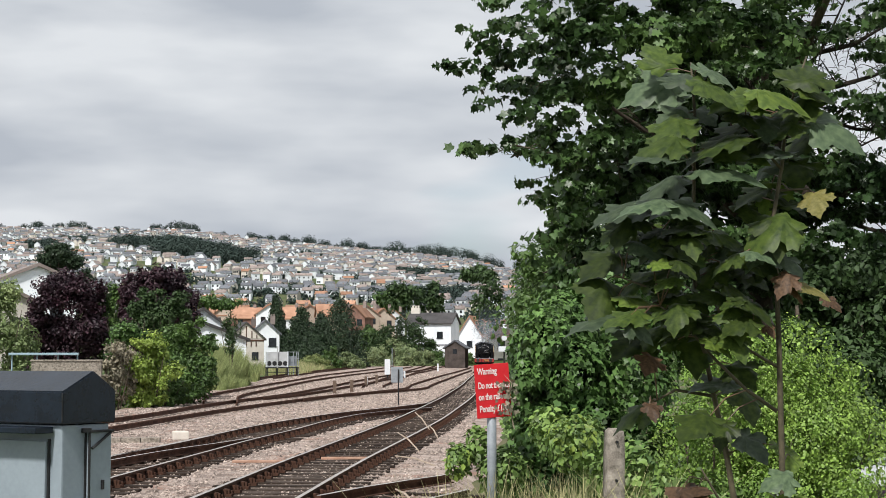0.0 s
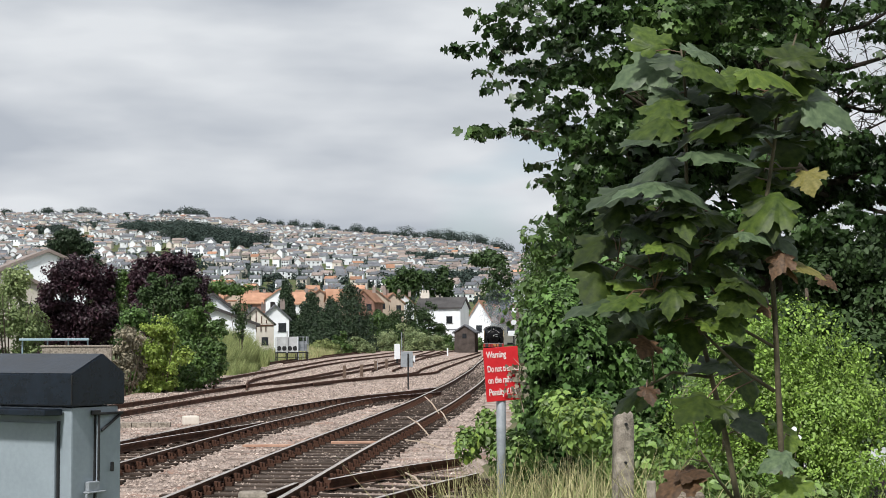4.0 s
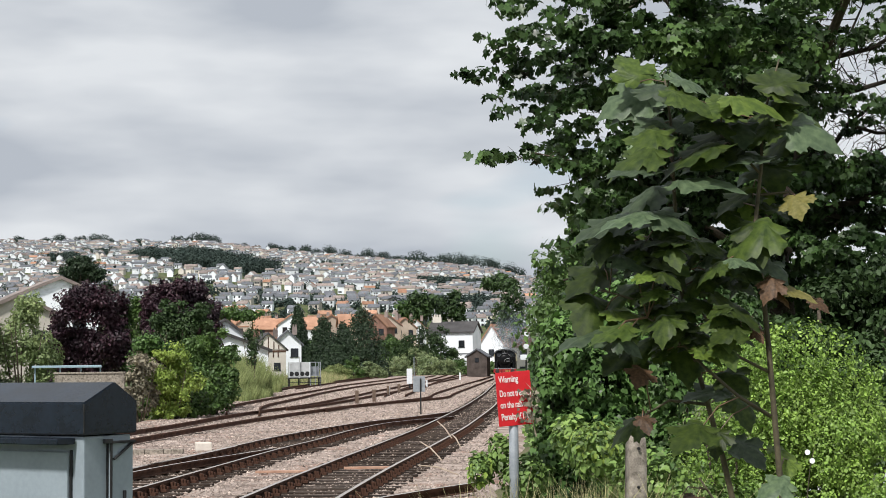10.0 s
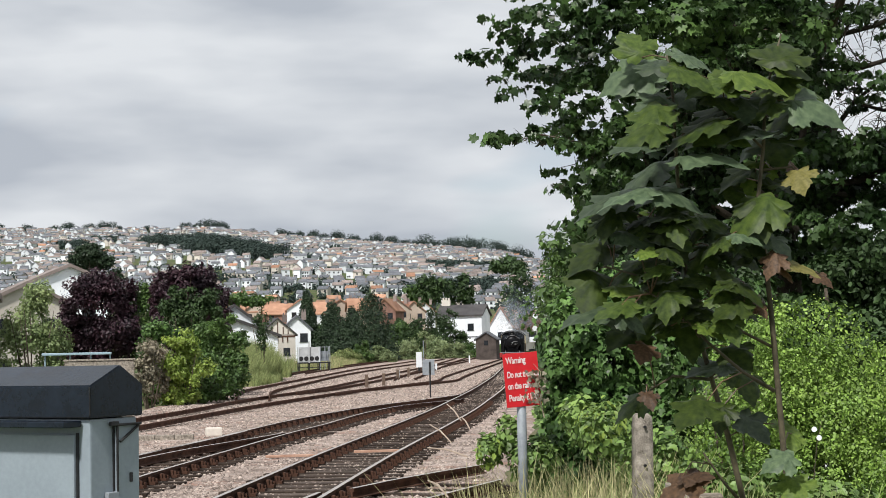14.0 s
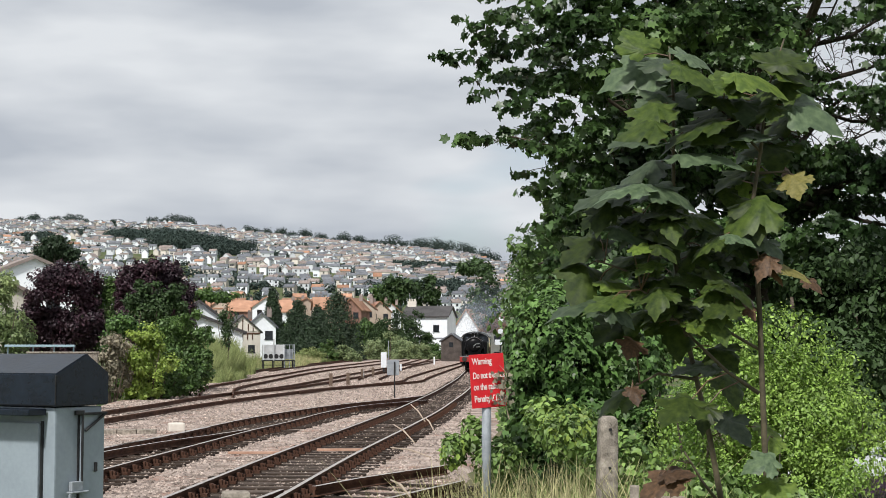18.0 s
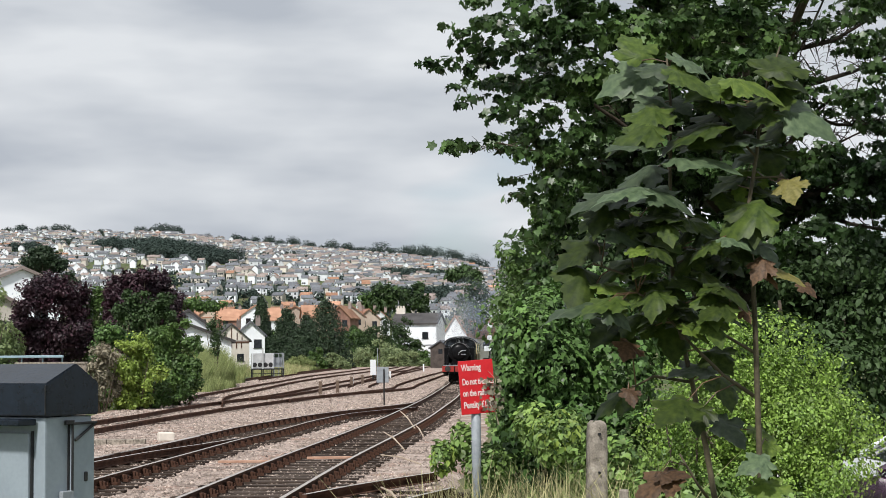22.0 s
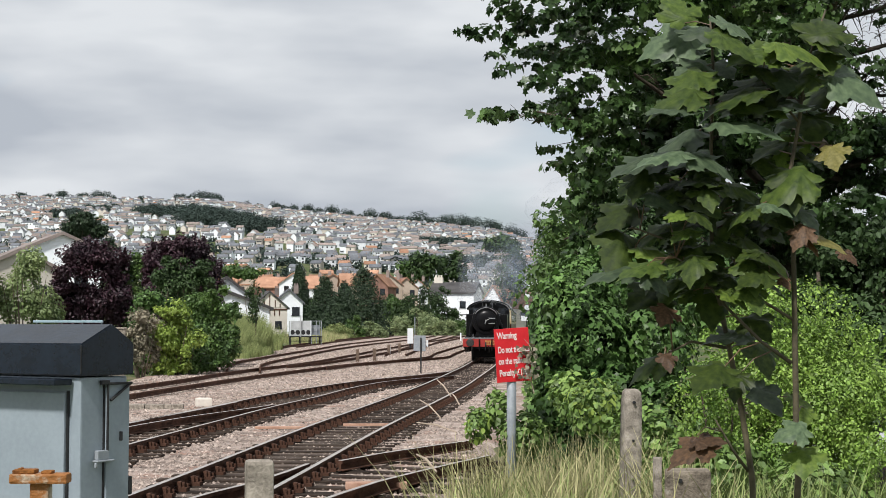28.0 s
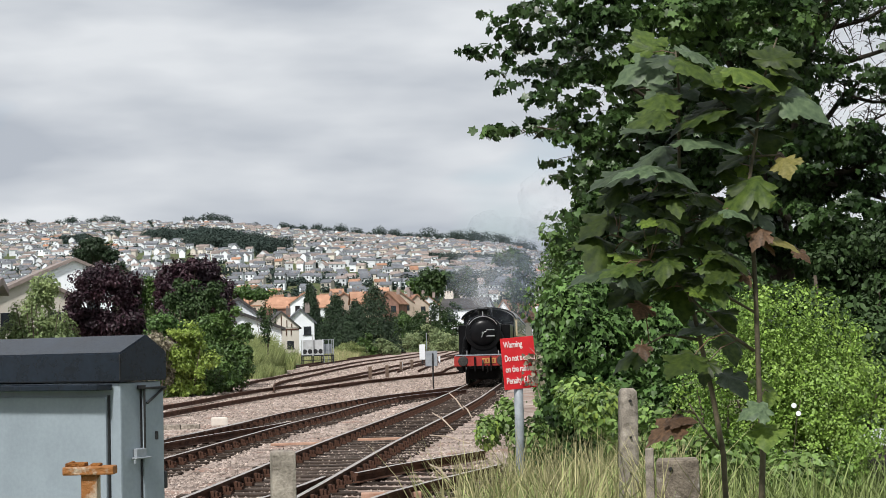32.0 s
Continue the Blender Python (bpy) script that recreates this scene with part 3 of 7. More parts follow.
def sleepers(line, y0, y1, parent, chairs_to=0.0, gap=0.73, wide=1.0, sunk=0.0):
    y = y0
    while y < y1:
        x = smooth_x(line, y)
        turn = -math.degrees(math.atan(smooth_x(line, y + 0.2) - smooth_x(line, y - 0.2)) / 0.4) * 1.0
        o = new("sleeper", SLEEPER)
        o.parent = parent
        o.matrix_basis = pose(x + rng.normal(0, 0.03), y, rng.normal(0, 0.006) - sunk + float(grade(y)), 0, 0, turn + rng.normal(0, 0.5)) @ Matrix.Diagonal((wide, 1, 1, 1))
        if y < chairs_to:
            for side in (-0.7525, 0.7525):
                q = new("rail_chair", CHAIR)
                q.parent = parent
                q.matrix_basis = pose(x, y, 0, 0, 0, turn) @ pose(side, 0, 0)
        y += gap * (1 if y < 130 else 1.5)


def pts(*rows):
    """Plan points (x, y) to a line of (y, x)."""
    return tuple((y * 0.96, x * 0.96) for x, y in rows)


def make_tracks():
    a = thing("railway_track", "running line with rusty chaired rails on dark timber sleepers", "railway track")
    rail(LINE_A, 12, 320, a, -0.7525)
    rail(LINE_A, 12, 320, a, 0.7525)
    sleepers(LINE_A, 13, 240, a, 62)
    # oil darkened stones between and beside the rails
    ys = np.linspace(12.5, 150, 180)
    X = np.array([smooth_x(LINE_A, y) + np.linspace(-1.15, 1.15, 12) + 0.25 * np.array([noise.noise(Vector((u, y * 0.35, 3))) for u in range(12)]) for y in ys])
    Y = np.repeat(ys[:, None], 12, 1)
    Z = -0.19 + 0.018 * np.array([[noise.noise(Vector((p * 2, q * 1.2, 8))) for p, q in zip(r, s)] for r, s in zip(X, Y)])
    Z[:, 0] = Z[:, -1] = -0.23
    Z = Z + grade(Y)
    idx = np.arange(X.size).reshape(X.shape)
    f = np.stack([idx[:-1, :-1], idx[:-1, 1:], idx[1:, 1:], idx[1:, :-1]], -1).reshape(-1, 4)
    fast_mesh("oily_bed", np.stack([X, Y, Z], -1).reshape(-1, 3), f, "ballast_oily", a)
    # switch blade and check rail inside the running line
    rail(pts((-3.35, 15), (-3.02, 18.6), (-2.53, 20.3), (-2.2, 22), (-1.9, 24)), 14.5, 22.5, a)
    # the branch that leaves the line
    b = thing("railway_track", "rusty branch line curving out of the running line", "railway track")
    bf = pts((-7.6, 22), (-6.95, 29), (-6.3, 36), (-5.67, 42.1), (-5.15, 47.6), (-4.3, 53.5), (-3.0, 60.1), (-1.1, 66.7), (0.47, 73))
    bn = pts((-5.8, 20), (-5.4, 27.3), (-5.1, 31), (-4.74, 35.2), (-4.28, 40.5), (-3.68, 45.7), (-2.9, 53.8), (-1.77, 60.2), (0.5, 66))
    rail(bf, 21, 70, b), rail(bn, 19, 63.3, b)
    bc = pts((-6.5, 20), (-6.1, 28), (-5.6, 35), (-4.95, 41.5), (-4.35, 47), (-3.55, 54), (-2.4, 60.3), (-0.4, 66.5), (0.4, 69))
    sleepers(bc, 19, 62, b, 0)
    for line in (bf, bn):
        y = 20.0
        while y < 56:
            q = new("rail_chair", CHAIR)
            q.parent = b
            q.matrix_basis = pose(smooth_x(line, y), y, 0, 0, 0, -8)
            y += 0.73
    rail(pts((-7.5, 26), (-6.95, 31), (-6.2, 36.5), (-5.8, 40), (-5.52, 43)), 25, 41, b, 0)
    rail(pts((-6.9, 26), (-6.34, 32.1), (-5.6, 36.2), (-4.75, 39.5), (-4.35, 41.5)), 25, 39.5, b, 0)
    # the line that leaves to the near side
    d = thing("railway_track", "short spur of worn rails leaving beside the fence", "railway track")
    dl = pts((-1.75, 23.4), (-1.03, 25.25), (0.21, 27.72), (1.2, 29.5))
    dr = pts((-2.0, 16), (-1.39, 18.56), (-0.93, 20.45), (-0.18, 22.61), (0.9, 25.4))
    rail(dl, 23, 27.2, d), rail(dr, 15.8, 24, d)
    dc = pts((-1.7, 20), (-1.0, 22.5), (-0.2, 24.8), (0.6, 26.6))
    sleepers(dc, 19.3, 25.2, d, 0)
    # yard lines beyond
    c = thing("railway_track", "rusty yard line with a crossover to the running line", "railway track")
    cf = ((51.6, -10.2), (57.5, -9.77), (67.9, -9.29), (75.1, -8.74), (81.6, -8.04), (90.7, -7.33), (106.2, -6.68), (126.8, -5.71), (150, -4.06), (173.1, -2.2), (205, 0.5), (245, 4))
    cd = ((79.8, -7.87), (85.8, -6.93), (98.4, -5.83), (112.4, -5.06), (131, -3.55), (157.6, -1.44), (184, 0.3), (215, 2.5))
    cn = ((45.7, -9.02), (54.8, -8.33), (64.1, -7.47), (75.2, -6.07), (83.4, -4.95), (87.3, -3.93), (95.4, -2.59), (102.4, -1.31), (118.5, -0.58), (130.8, 0.21), (154.8, 1.92), (184.8, 4.28), (228, 7.4))
    c2 = ((77, -5.67), (88.7, -3.99), (99.4, -0.92), (104.3, 0.09), (116.7, 0.81), (136.9, 2.18), (171.1, 4.58), (200, 6.6))
    rail(cf, 46, 245, c, 0, False), rail(cn, 45, 228, c, 0, False), rail(c2, 77, 200, c, 0, False), rail(cd, 79.8, 215, c, 0, False)
    cc = pts((-10.1, 50), (-9.2, 59), (-8.6, 67), (-7.7, 78), (-6.4, 97), (-5.2, 120), (-3.5, 150))
    sleepers(cc, 47, 130, c, 0, sunk=0.04)
    x = thing("railway_track", "disused siding of rusty rails curving into the yard line", "railway track")
    xf = ((72.4, -9.9), (77.5, -10.57), (84.6, -11.39), (89.2, -11.65), (100.5, -11.7), (117.7, -11.6), (134.8, -10.88), (164.3, -9.74), (182.8, -8.22), (240, -4.0))
    xn = ((71.6, -8.29), (76.6, -8.87), (83.6, -9.55), (88.7, -9.76), (99.3, -9.79), (120.2, -9.71), (140.8, -8.85), (162.3, -7.3), (180.4, -5.52), (240, -1.0))
    rail(xf, 72.4, 240, x, 0, False), rail(xn, 71.6, 240, x, 0, False)
    xc = pts((-9.1, 70), (-10, 77), (-10.9, 86), (-11.1, 102), (-10.7, 130), (-10.0, 160))
    sleepers(xc, 70, 150, x, 0, wide=1.1, sunk=0.04)
    yl = thing("railway_track", "far siding of rusty rails beside the grass", "railway track")
    ya = pts((-15, 150), (-13.8, 180), (-10.0, 240), (-5.0, 300))
    rail(ya, 146, 246, yl, -0.75, False), rail(ya, 146, 246, yl, 0.75, False)
    sleepers(ya, 146, 200, yl, 0, sunk=0.04)
    z = thing("railway_track", "middle yard line of rusty rails between the sidings", "railway track")
    za = pts((-3.6, 118), (-2.9, 140), (-1.2, 190), (2.5, 280))
    rail(za, 114, 250, z, -0.75, False), rail(za, 114, 250, z, 0.75, False)
    sleepers(za, 116, 190, z, 0, sunk=0.04)


make_tracks()
# ---- things by the fence ----


def make_cabinet():
    m = pose(-1.11, 4.9, 0.437, 0, 0, -32)
    top = 1.345
    c = thing("trackside_cabinet", "grey steel trackside cabinet with a black pitched lid", "cabinet", m)
    w, d = 0.8, 0.205
    part("body", boxes(((w, d, top), (-w / 2, d / 2, top / 2)), bevel=0.006), "cabinet_grey", c)
    bm = bmesh.new()
    prism(bm, ((0, 0), (d + 0.03, 0), (d + 0.03, 0.1), (0.58 * d + 0.015, 0.163), (0, 0.1)), w + 0.03,
          pose(0.015, -0.015, top + 0.004, 0, 0, 90))
    bmesh.ops.bevel(bm, geom=list(bm.edges), offset=0.004, segments=2, affect="EDGES")
    lid = part("lid", bm, "roof_black", c, "black pitched steel lid")
    part("lid_seam", boxes(((0.004, 0.004, 0.09), (0.016, -0.017, top + 0.055)), bevel=0.001), "steel_dark", lid)
    part("drip_edge", boxes(((w, 0.075, 0.02), (-w / 2 - 0.03, -0.045, top - 0.014)), bevel=0.003), "roof_black", c, "black lip above the door")
    part("door", boxes(((w - 0.04, 0.014, top - 0.06), (-w / 2 - 0.035, -0.009, top / 2 - 0.018)), bevel=0.003), "cabinet_grey", c, "flush steel door")
    part("door_seal", boxes(((0.006, 0.008, top - 0.06), (-0.05, -0.004, top / 2 - 0.012))), "steel_dark", c)
    part("end_door", boxes(((0.01, d * 0.5, top - 0.03), (0.006, d * 0.75, top / 2 - 0.01)), bevel=0.003), "cabinet_grey", c, "narrow steel end door")
    part("end_seal", boxes(((0.006, 0.004, top - 0.03), (0.003, d * 0.48, top / 2 - 0.01))), "steel_dark", c)
    bm = boxes(((0.016, 0.03, 0.014), (0.012, d * 0.45, top - 0.018)), ((0.012, d * 0.5, 0.008), (0.018, d * 0.75, top - 0.022)), bevel=0.002)
    part("hasp", bm, "steel_dark", c, "dark hasp bar")
    part("lock_rod", tube(bmesh.new(), (0.016, d * 0.5, top - 0.02), (0.016, d * 0.5, top - 0.25), 0.004, sides=8), "steel_dark", c, "dark locking rod")
    part("stay", tube(bmesh.new(), (0.018, d * 0.97, top - 0.025), (0.018, d * 0.55, top - 0.075), 0.0045, sides=8), "steel_dark", c, "dark diagonal stay")
    bm = boxes(((0.016, 0.05, 0.03), (0.012, d * 0.4, top - 0.245)), ((0.026, 0.075, 0.006), (0.016, d * 0.42, top - 0.263)), ((0.008, 0.01, 0.016), (0.018, d * 0.25, top - 0.275)), bevel=0.003)
    part("lock", bm, "steel_galv", c, "small galvanised lock box")
    part("handle", boxes(((0.012, 0.008, 0.03), (0.014, d * 0.8, top - 0.19)), bevel=0.003), "steel_dark", c)
    part("cable_gland", boxes(((0.02, 0.012, 0.06), (0.004, d + 0.008, top - 0.35)), bevel=0.004), "steel_dark", c)


def make_bracket():
    b = thing("gate_latch_post", "low steel post with a flaking rusty cap plate", "post", pose(-1.064, 4.25, 0.535))
    part("post", boxes(((0.05, 0.05, 1.0), (0, 0, 0.5)), bevel=0.005), "rusty_paint", b)
    part("rust_crust", boxes(((0.06, 0.05, 0.012), (-0.04, -0.01, 1.017)), ((0.03, 0.04, 0.01), (0.02, -0.01, 1.015)), ((0.012, 0.03, 0.022), (-0.052, -0.012, 1.016)), bevel=0.004), "rust", b, "flaking orange rust")
    part("cap_plate", boxes(((0.155, 0.06, 0.026), (0.0, -0.01, 0.999)), bevel=0.005), "rusty_paint", b,
         "cream plate with orange rust")


def make_posts():
    bm = bmesh.new()
    prof = [(0.058, 0), (0.06, 0.9), (0.058, 1.2), (0.053, 1.245), (0.036, 1.262)]
    lathe(bm, prof, pose(0, 0, 0, 0, 0, 45), 4)
    bmesh.ops.subdivide_edges(bm, edges=list(bm.edges), cuts=2, use_grid_fill=True)
    for v in bm.verts:
        v.co.x *= 1.16
        v.co.y *= 1.16
        v.co += Vector((noise.noise(v.co * 9), noise.noise(v.co * 9 + Vector((5, 5, 5))), 0)) * 0.004
    p = thing("fence_post", "weathered concrete fence post with a rounded top", "post", pose(1.03, 8.7, 0.34, 0, 1.2, 8))
    part("post", bm, "concrete", p, smooth=True)
    for k, h in enumerate((1.19, 0.98, 0.77, 0.56)):
        bm = bmesh.new()
        tube(bm, (0.0, -0.066, h), (0.0, -0.05, h), 0.008, sides=8)
        part("wire_hole", bm, "steel_dark", p)
    bm = boxes(((0.078, 0.078, 1.1), (0, 0, 0.55)), bevel=0.012)
    q = thing("marker_post", "short square concrete marker post", "post", pose(-0.508, 4.5, 0.462, 0, 0, 12))
    part("post", bm, "concrete", q)
    bm = boxes(((0.2, 0.16, 0.9), (0, 0, 0.45)), bevel=0.015)
    for v in bm.verts:
        v.co += Vector((noise.noise(v.co * 6), noise.noise(v.co * 7), noise.noise(v.co * 5))) * 0.012
    s = thing("broken_post", "broken stub of a thick concrete post", "post", pose(1.08, 6.9, 0.42, 0, 0, -8))
    part("stub", bm, "concrete_dark", s)
    bm = boxes(((0.04, 0.06, 0.95), (-0.128, 0.03, 0.475)), bevel=0.006)
    part("side_strip", bm, "concrete", s)
    bm = bmesh.new()
    tube(bm, (-0.03, -0.085, 0.86), (-0.03, -0.07, 0.86), 0.01, sides=8)
    part("bolt_hole", bm, "steel_dark", s)


def text_part(body, size, at, parent, material, spacing=1.0, label=""):
    cu = bpy.data.curves.new("lettering", "FONT")
    cu.body, cu.size, cu.extrude, cu.offset = body, size, 0.0012, size * 0.022
    cu.space_character = spacing
    cu.fill_mode = "BOTH"
    tmp = bpy.data.objects.new("lettering", cu)
    scene.collection.objects.link(tmp)
    dg = bpy.context.evaluated_depsgraph_get()
    me = bpy.data.meshes.new_from_object(tmp.evaluated_get(dg))
    bpy.data.objects.remove(tmp)
    me.materials.clear()
    me.materials.append(MATS[material])
    ob = new("lettering", me)
    ob.parent = parent
    ob.matrix_basis = pose(*at, 90, 0, 0)
    if label:
        ob["label"] = label
    return ob


def make_sign():
    s = thing("warning_sign", "red railway trespass warning sign on a grey steel post", "sign", pose(0.662, 14.6, 0.13, 0, 0, 12))
    bm = bmesh.new()
    tube(bm, (0, 0.045, -0.1), (0, 0.045, 1.8), 0.044, sides=20)
    part("post", bm, "steel_galv", s, "galvanised round post", smooth=True)
    lean = pose(0, 0, 1.555) @ pose(0, 0, 0, 0, -4, 0) @ pose(0, 0, -1.555)
    part("panel", boxes(((0.33, 0.012, 0.495), (0.0, 0, 1.555)), bevel=0.003), "sign_red", s, "red enamel panel").matrix_basis = lean
    for k, h in enumerate((1.75, 1.45)):
        part("clip", boxes(((0.1, 0.05, 0.03), (0, 0.03, h)), bevel=0.004), "steel_galv", s)
    for text, h, wide in (("Warning", 1.71, 0.19), ("Do not trespass", 1.58, 0.3), ("on the railway", 1.475, 0.28), ("Penalty £1000", 1.365, 0.3)):
        line = text_part(text, 0.084, (-0.14, -0.0085, h), s, "sign_white", 0.95)
        line.matrix_basis = lean @ line.matrix_basis @ Matrix.Diagonal((wide / line.dimensions.x, 1, 1, 1))
    twig = part("withered_ivy", limb(bmesh.new(), [(0.2, -0.02, 1.2), (0.13, -0.05, 1.45), (0.17, -0.05, 1.62), (0.1, -0.04, 1.7)], [0.006, 0.005, 0.004, 0.002], 6), "dead_wood", s, "withered ivy across the panel")
    p = np.array([(0.125 + 0.045 * rng.normal(), -0.05 + 0.02 * rng.normal(), 1.34 + 0.3 * rng.random()) for _ in range(70)])
    leaf_mesh("withered_leaves", p, np.tile((0, -1.0, 0.3), (70, 1)), rng.uniform(0.025, 0.055, 70), IVY, "leaf_dusty", twig)
    return s


make_cabinet()
make_bracket()
make_posts()
make_sign()
# ---- plants ----


def make_sycamore():
    t = thing("sycamore_tree", "large dark green sycamore overhanging the fence", "tree")
    base = spot(1400, 700, 23)
    bx, by = base[0], base[1]
    bm = bmesh.new()
    limb(bm, [(bx, by, 0.1), (bx - 0.1, by, 2.2), (bx - 0.15, by + 0.1, 4.0), (bx - 0.4, by + 0.3, 5.6), (bx - 0.9, by + 0.4, 7.5)], [0.3, 0.22, 0.13, 0.05, 0.02], 14)
    part("trunk", bm, "bark_dark", t, smooth=True)

    def twigs(bm, line, n, reach, thick):
        for k in range(n):
            f = (k + rng.random()) / n * (len(line) - 1)
            i = min(int(f), len(line) - 2)
            p0 = line[i].lerp(line[i + 1], f - i)
            side = Vector((rng.normal(0, 1), rng.normal(0, 0.8), rng.normal(0.15, 0.7))).normalized() * reach * rng.uniform(0.5, 1.2)
            p1, p2 = p0 + side * 0.4 + Vector((0, 0, 0.05)), p0 + side * 0.75 + Vector((0, 0, rng.normal(0.03, 0.05)))
            p3 = p0 + side + Vector((rng.normal(0, 0.06), 0, rng.normal(-0.02, 0.07)))
            limb(bm, [p0, p1, p2, p3], [thick * 0.8, thick * 0.55, thick * 0.36, thick * 0.16], 5)
            for _ in range(4):
                q = p1.lerp(p3, rng.random())
                e = Vector((rng.normal(0, 0.13), rng.normal(0, 0.12), rng.normal(0.02, 0.09)))
                limb(bm, [q, q + e * 0.55 + Vector((0, 0, 0.02)), q + e], [thick * 0.36, thick * 0.25, thick * 0.12], 4)

    for ax, ay, az, ex, ey, d in ((0, 0, 3.0, 945, 190, 20), (0, 0, 3.6, 990, 60, 21), (0, 0, 4.5, 1120, -150, 21), (0, 0, 2.4, 1000, 420, 20), (0, 0, 5, 1400, -250, 22)):
        e = Vector(spot(ex, ey, d))
        a = Vector((bx + ax, by + ay, az))
        mid = (a + e) / 2 + Vector((0, 0, 0.35))
        q = a.lerp(mid, 0.5) + Vector((0, 0, 0.1))
        line = [a, q, mid, mid.lerp(e, 0.55) + Vector((0, 0, 0.12)), e]
        bm = limb(bmesh.new(), line, [0.08, 0.055, 0.036, 0.02, 0.006], 8)
        twigs(bm, line[2:], 14, 0.4, 0.014)
        part("limb", bm, "bark", t, smooth=True)
    # open limbs that show against the sky on the far side of the sapling
    for way, r in ((((1345, 260), (1357, 173), (1380, 121), (1432, 46), (1470, -40)), 0.05), (((1350, 300), (1397, 237), (1437, 185), (1478, 150), (1568, 136), (1680, 110)), 0.045),
                   (((1375, 135), (1408, 127), (1455, 122), (1512, 104), (1568, 87), (1660, 40)), 0.05), (((1345, 345), (1408, 326), (1449, 315), (1512, 289), (1568, 272), (1660, 250)), 0.055),
                   (((1345, 330), (1408, 340), (1455, 363), (1512, 375), (1568, 387), (1650, 400)), 0.05), (((1420, 60), (1480, 48), (1530, 20), (1590, -10)), 0.035),
                   (((1437, 185), (1490, 205), (1540, 200), (1600, 215)), 0.03), (((1408, 330), (1440, 260), (1500, 225), (1570, 190)), 0.03),
                   (((1345, 200), (1300, 120), (1250, 60), (1180, 0)), 0.04)):
        line = [aim(AIM_MID, u, v, 21.4 + 0.25 * k * rng.uniform(-0.5, 1)) for k, (u, v) in enumerate(way)]
        line = [p + Vector((0, 0, rng.normal(0, 0.03))) for p in line]
        bm = limb(bmesh.new(), line, np.linspace(r, r * 0.22, len(line)).tolist(), 8)
        twigs(bm, line, 22, 0.55, 0.013)
        part("limb", bm, "bark_dark", t, smooth=True)
    # unseen bough added above the view, to shade the hedgerow trees below
    line = [Vector((bx, by, 5.2)), Vector((5.2, 19.8, 6.6)), Vector((5.2, 17.0, 7.3)), Vector((5.4, 14.5, 7.4))]
    bm = limb(bmesh.new(), line, [0.07, 0.06, 0.05, 0.03], 8)
    twigs(bm, line, 16, 0.9, 0.02)
    part("limb", bm, "bark", t, smooth=True)
    over = [((rng.uniform(3.6, 8.5), rng.uniform(13.6, 18.5), rng.uniform(6.8, 8.4)), (0.8, 0.8, 0.3), 300) for _ in range(20)]
    crown("overhanging_bough", over, 0.13, LOBED, "leaf_sycamore", t, keep=0.9, inner=0.2)
    # the crown: clumps inside a ragged outline, thin where the limbs show against the sky
    edge = ((868, 30), (915, 95), (930, 150), (962, 205), (980, 262), (980, 330), (985, 420), (1030, 500), (1200, 530), (1420, 520), (1720, 540), (1720, -330), (1080, -330), (940, -120), (890, -40))

    def inside(u, v):
        odd = False
        for (x0, y0), (x1, y1) in zip(edge, edge[1:] + edge[:1]):
            if (y0 > v) != (y1 > v) and u < x0 + (v - y0) * (x1 - x0) / (y1 - y0):
                odd = not odd
        return odd

    eggs, tiers = [], []
    for u0, v0 in [(a, b) for a in range(980, 1740, 46) for b in range(-320, 560, 48)]:
        u, v = u0 + rng.uniform(-26, 26), v0 + rng.uniform(-28, 28)
        if u > 1015 + rng.normal(0, 25) and inside(u, v):
            if u > 1405 + 0.1 * abs(v - 100) and v < 205:
                continue
            r = rng.uniform(0.2, 0.42) * (0.65 if u < 1060 else 0.85)
            eggs.append((spot(u, v, rng.uniform(19.4, 22.8)), (r * 1.4, r, r * 0.55), int(3600 * r * r + 60)))
    while len(tiers) < 230:
        u, v = rng.uniform(1395, 1720), rng.uniform(-330, 290)
        open_sky = noise.noise(Vector((u * 0.011, v * 0.019, 4.2)))
        if open_sky < 0.1 + 0.0015 * max(0, v - 120):
            r = rng.uniform(0.1, 0.24)
            tiers.append((spot(u, v, rng.uniform(19.8, 22.5)), (r * 1.8, r * 1.3, r * 0.34), int(16 + 200 * r)))
    # loose layered sprays along the open side
    sprays = []
    while len(sprays) < 210:
        u, v = rng.uniform(830, 1120), rng.uniform(-120, 470)
        if inside(u + rng.normal(4, 16), v + rng.normal(0, 12)):
            r = rng.uniform(0.06, 0.16)
            sprays.append((spot(u, v, rng.uniform(19.4, 21.2)), (r * 1.8, r * 1.2, r * 0.5), int(8 + 90 * r)))
    for u, v in ((872, 196), (890, 200), (856, 202), (905, 196), (822, 45), (835, 48), (850, 60), (870, 40), (860, -20), (880, -5), (875, 90), (890, 120), (905, 60)):
        sprays.append((spot(u, v, 19.8), (0.13, 0.1, 0.04), 13))
    crown("outer_sprays", sprays, 0.088, LOBED, "leaf_sycamore", t, keep=1.0, inner=0.0)
    crown("tiered_sprays", tiers, 0.08, LOBED, "leaf_sycamore", t, keep=1.0, inner=0.0)
    crown("crown", eggs, 0.086, LOBED, "leaf_sycamore", t, keep=0.74, inner=0.1, split=4)
    back = []
    while len(back) < 26:
        u, v = rng.uniform(1130, 1420), rng.uniform(-60, 520)
        if inside(u - 70, v):
            back.append((spot(u, v, rng.uniform(23.5, 25)), (0.7, 0.4, 0.6), 420))
    for _ in range(8):
        back.append((spot(rng.uniform(1450, 1720), rng.uniform(380, 520), 24), (0.7, 0.4, 0.5), 380))
    crown("inner_crown", back, 0.16, LOBED, "leaf_sycamore", t, keep=1.0, inner=0.0)
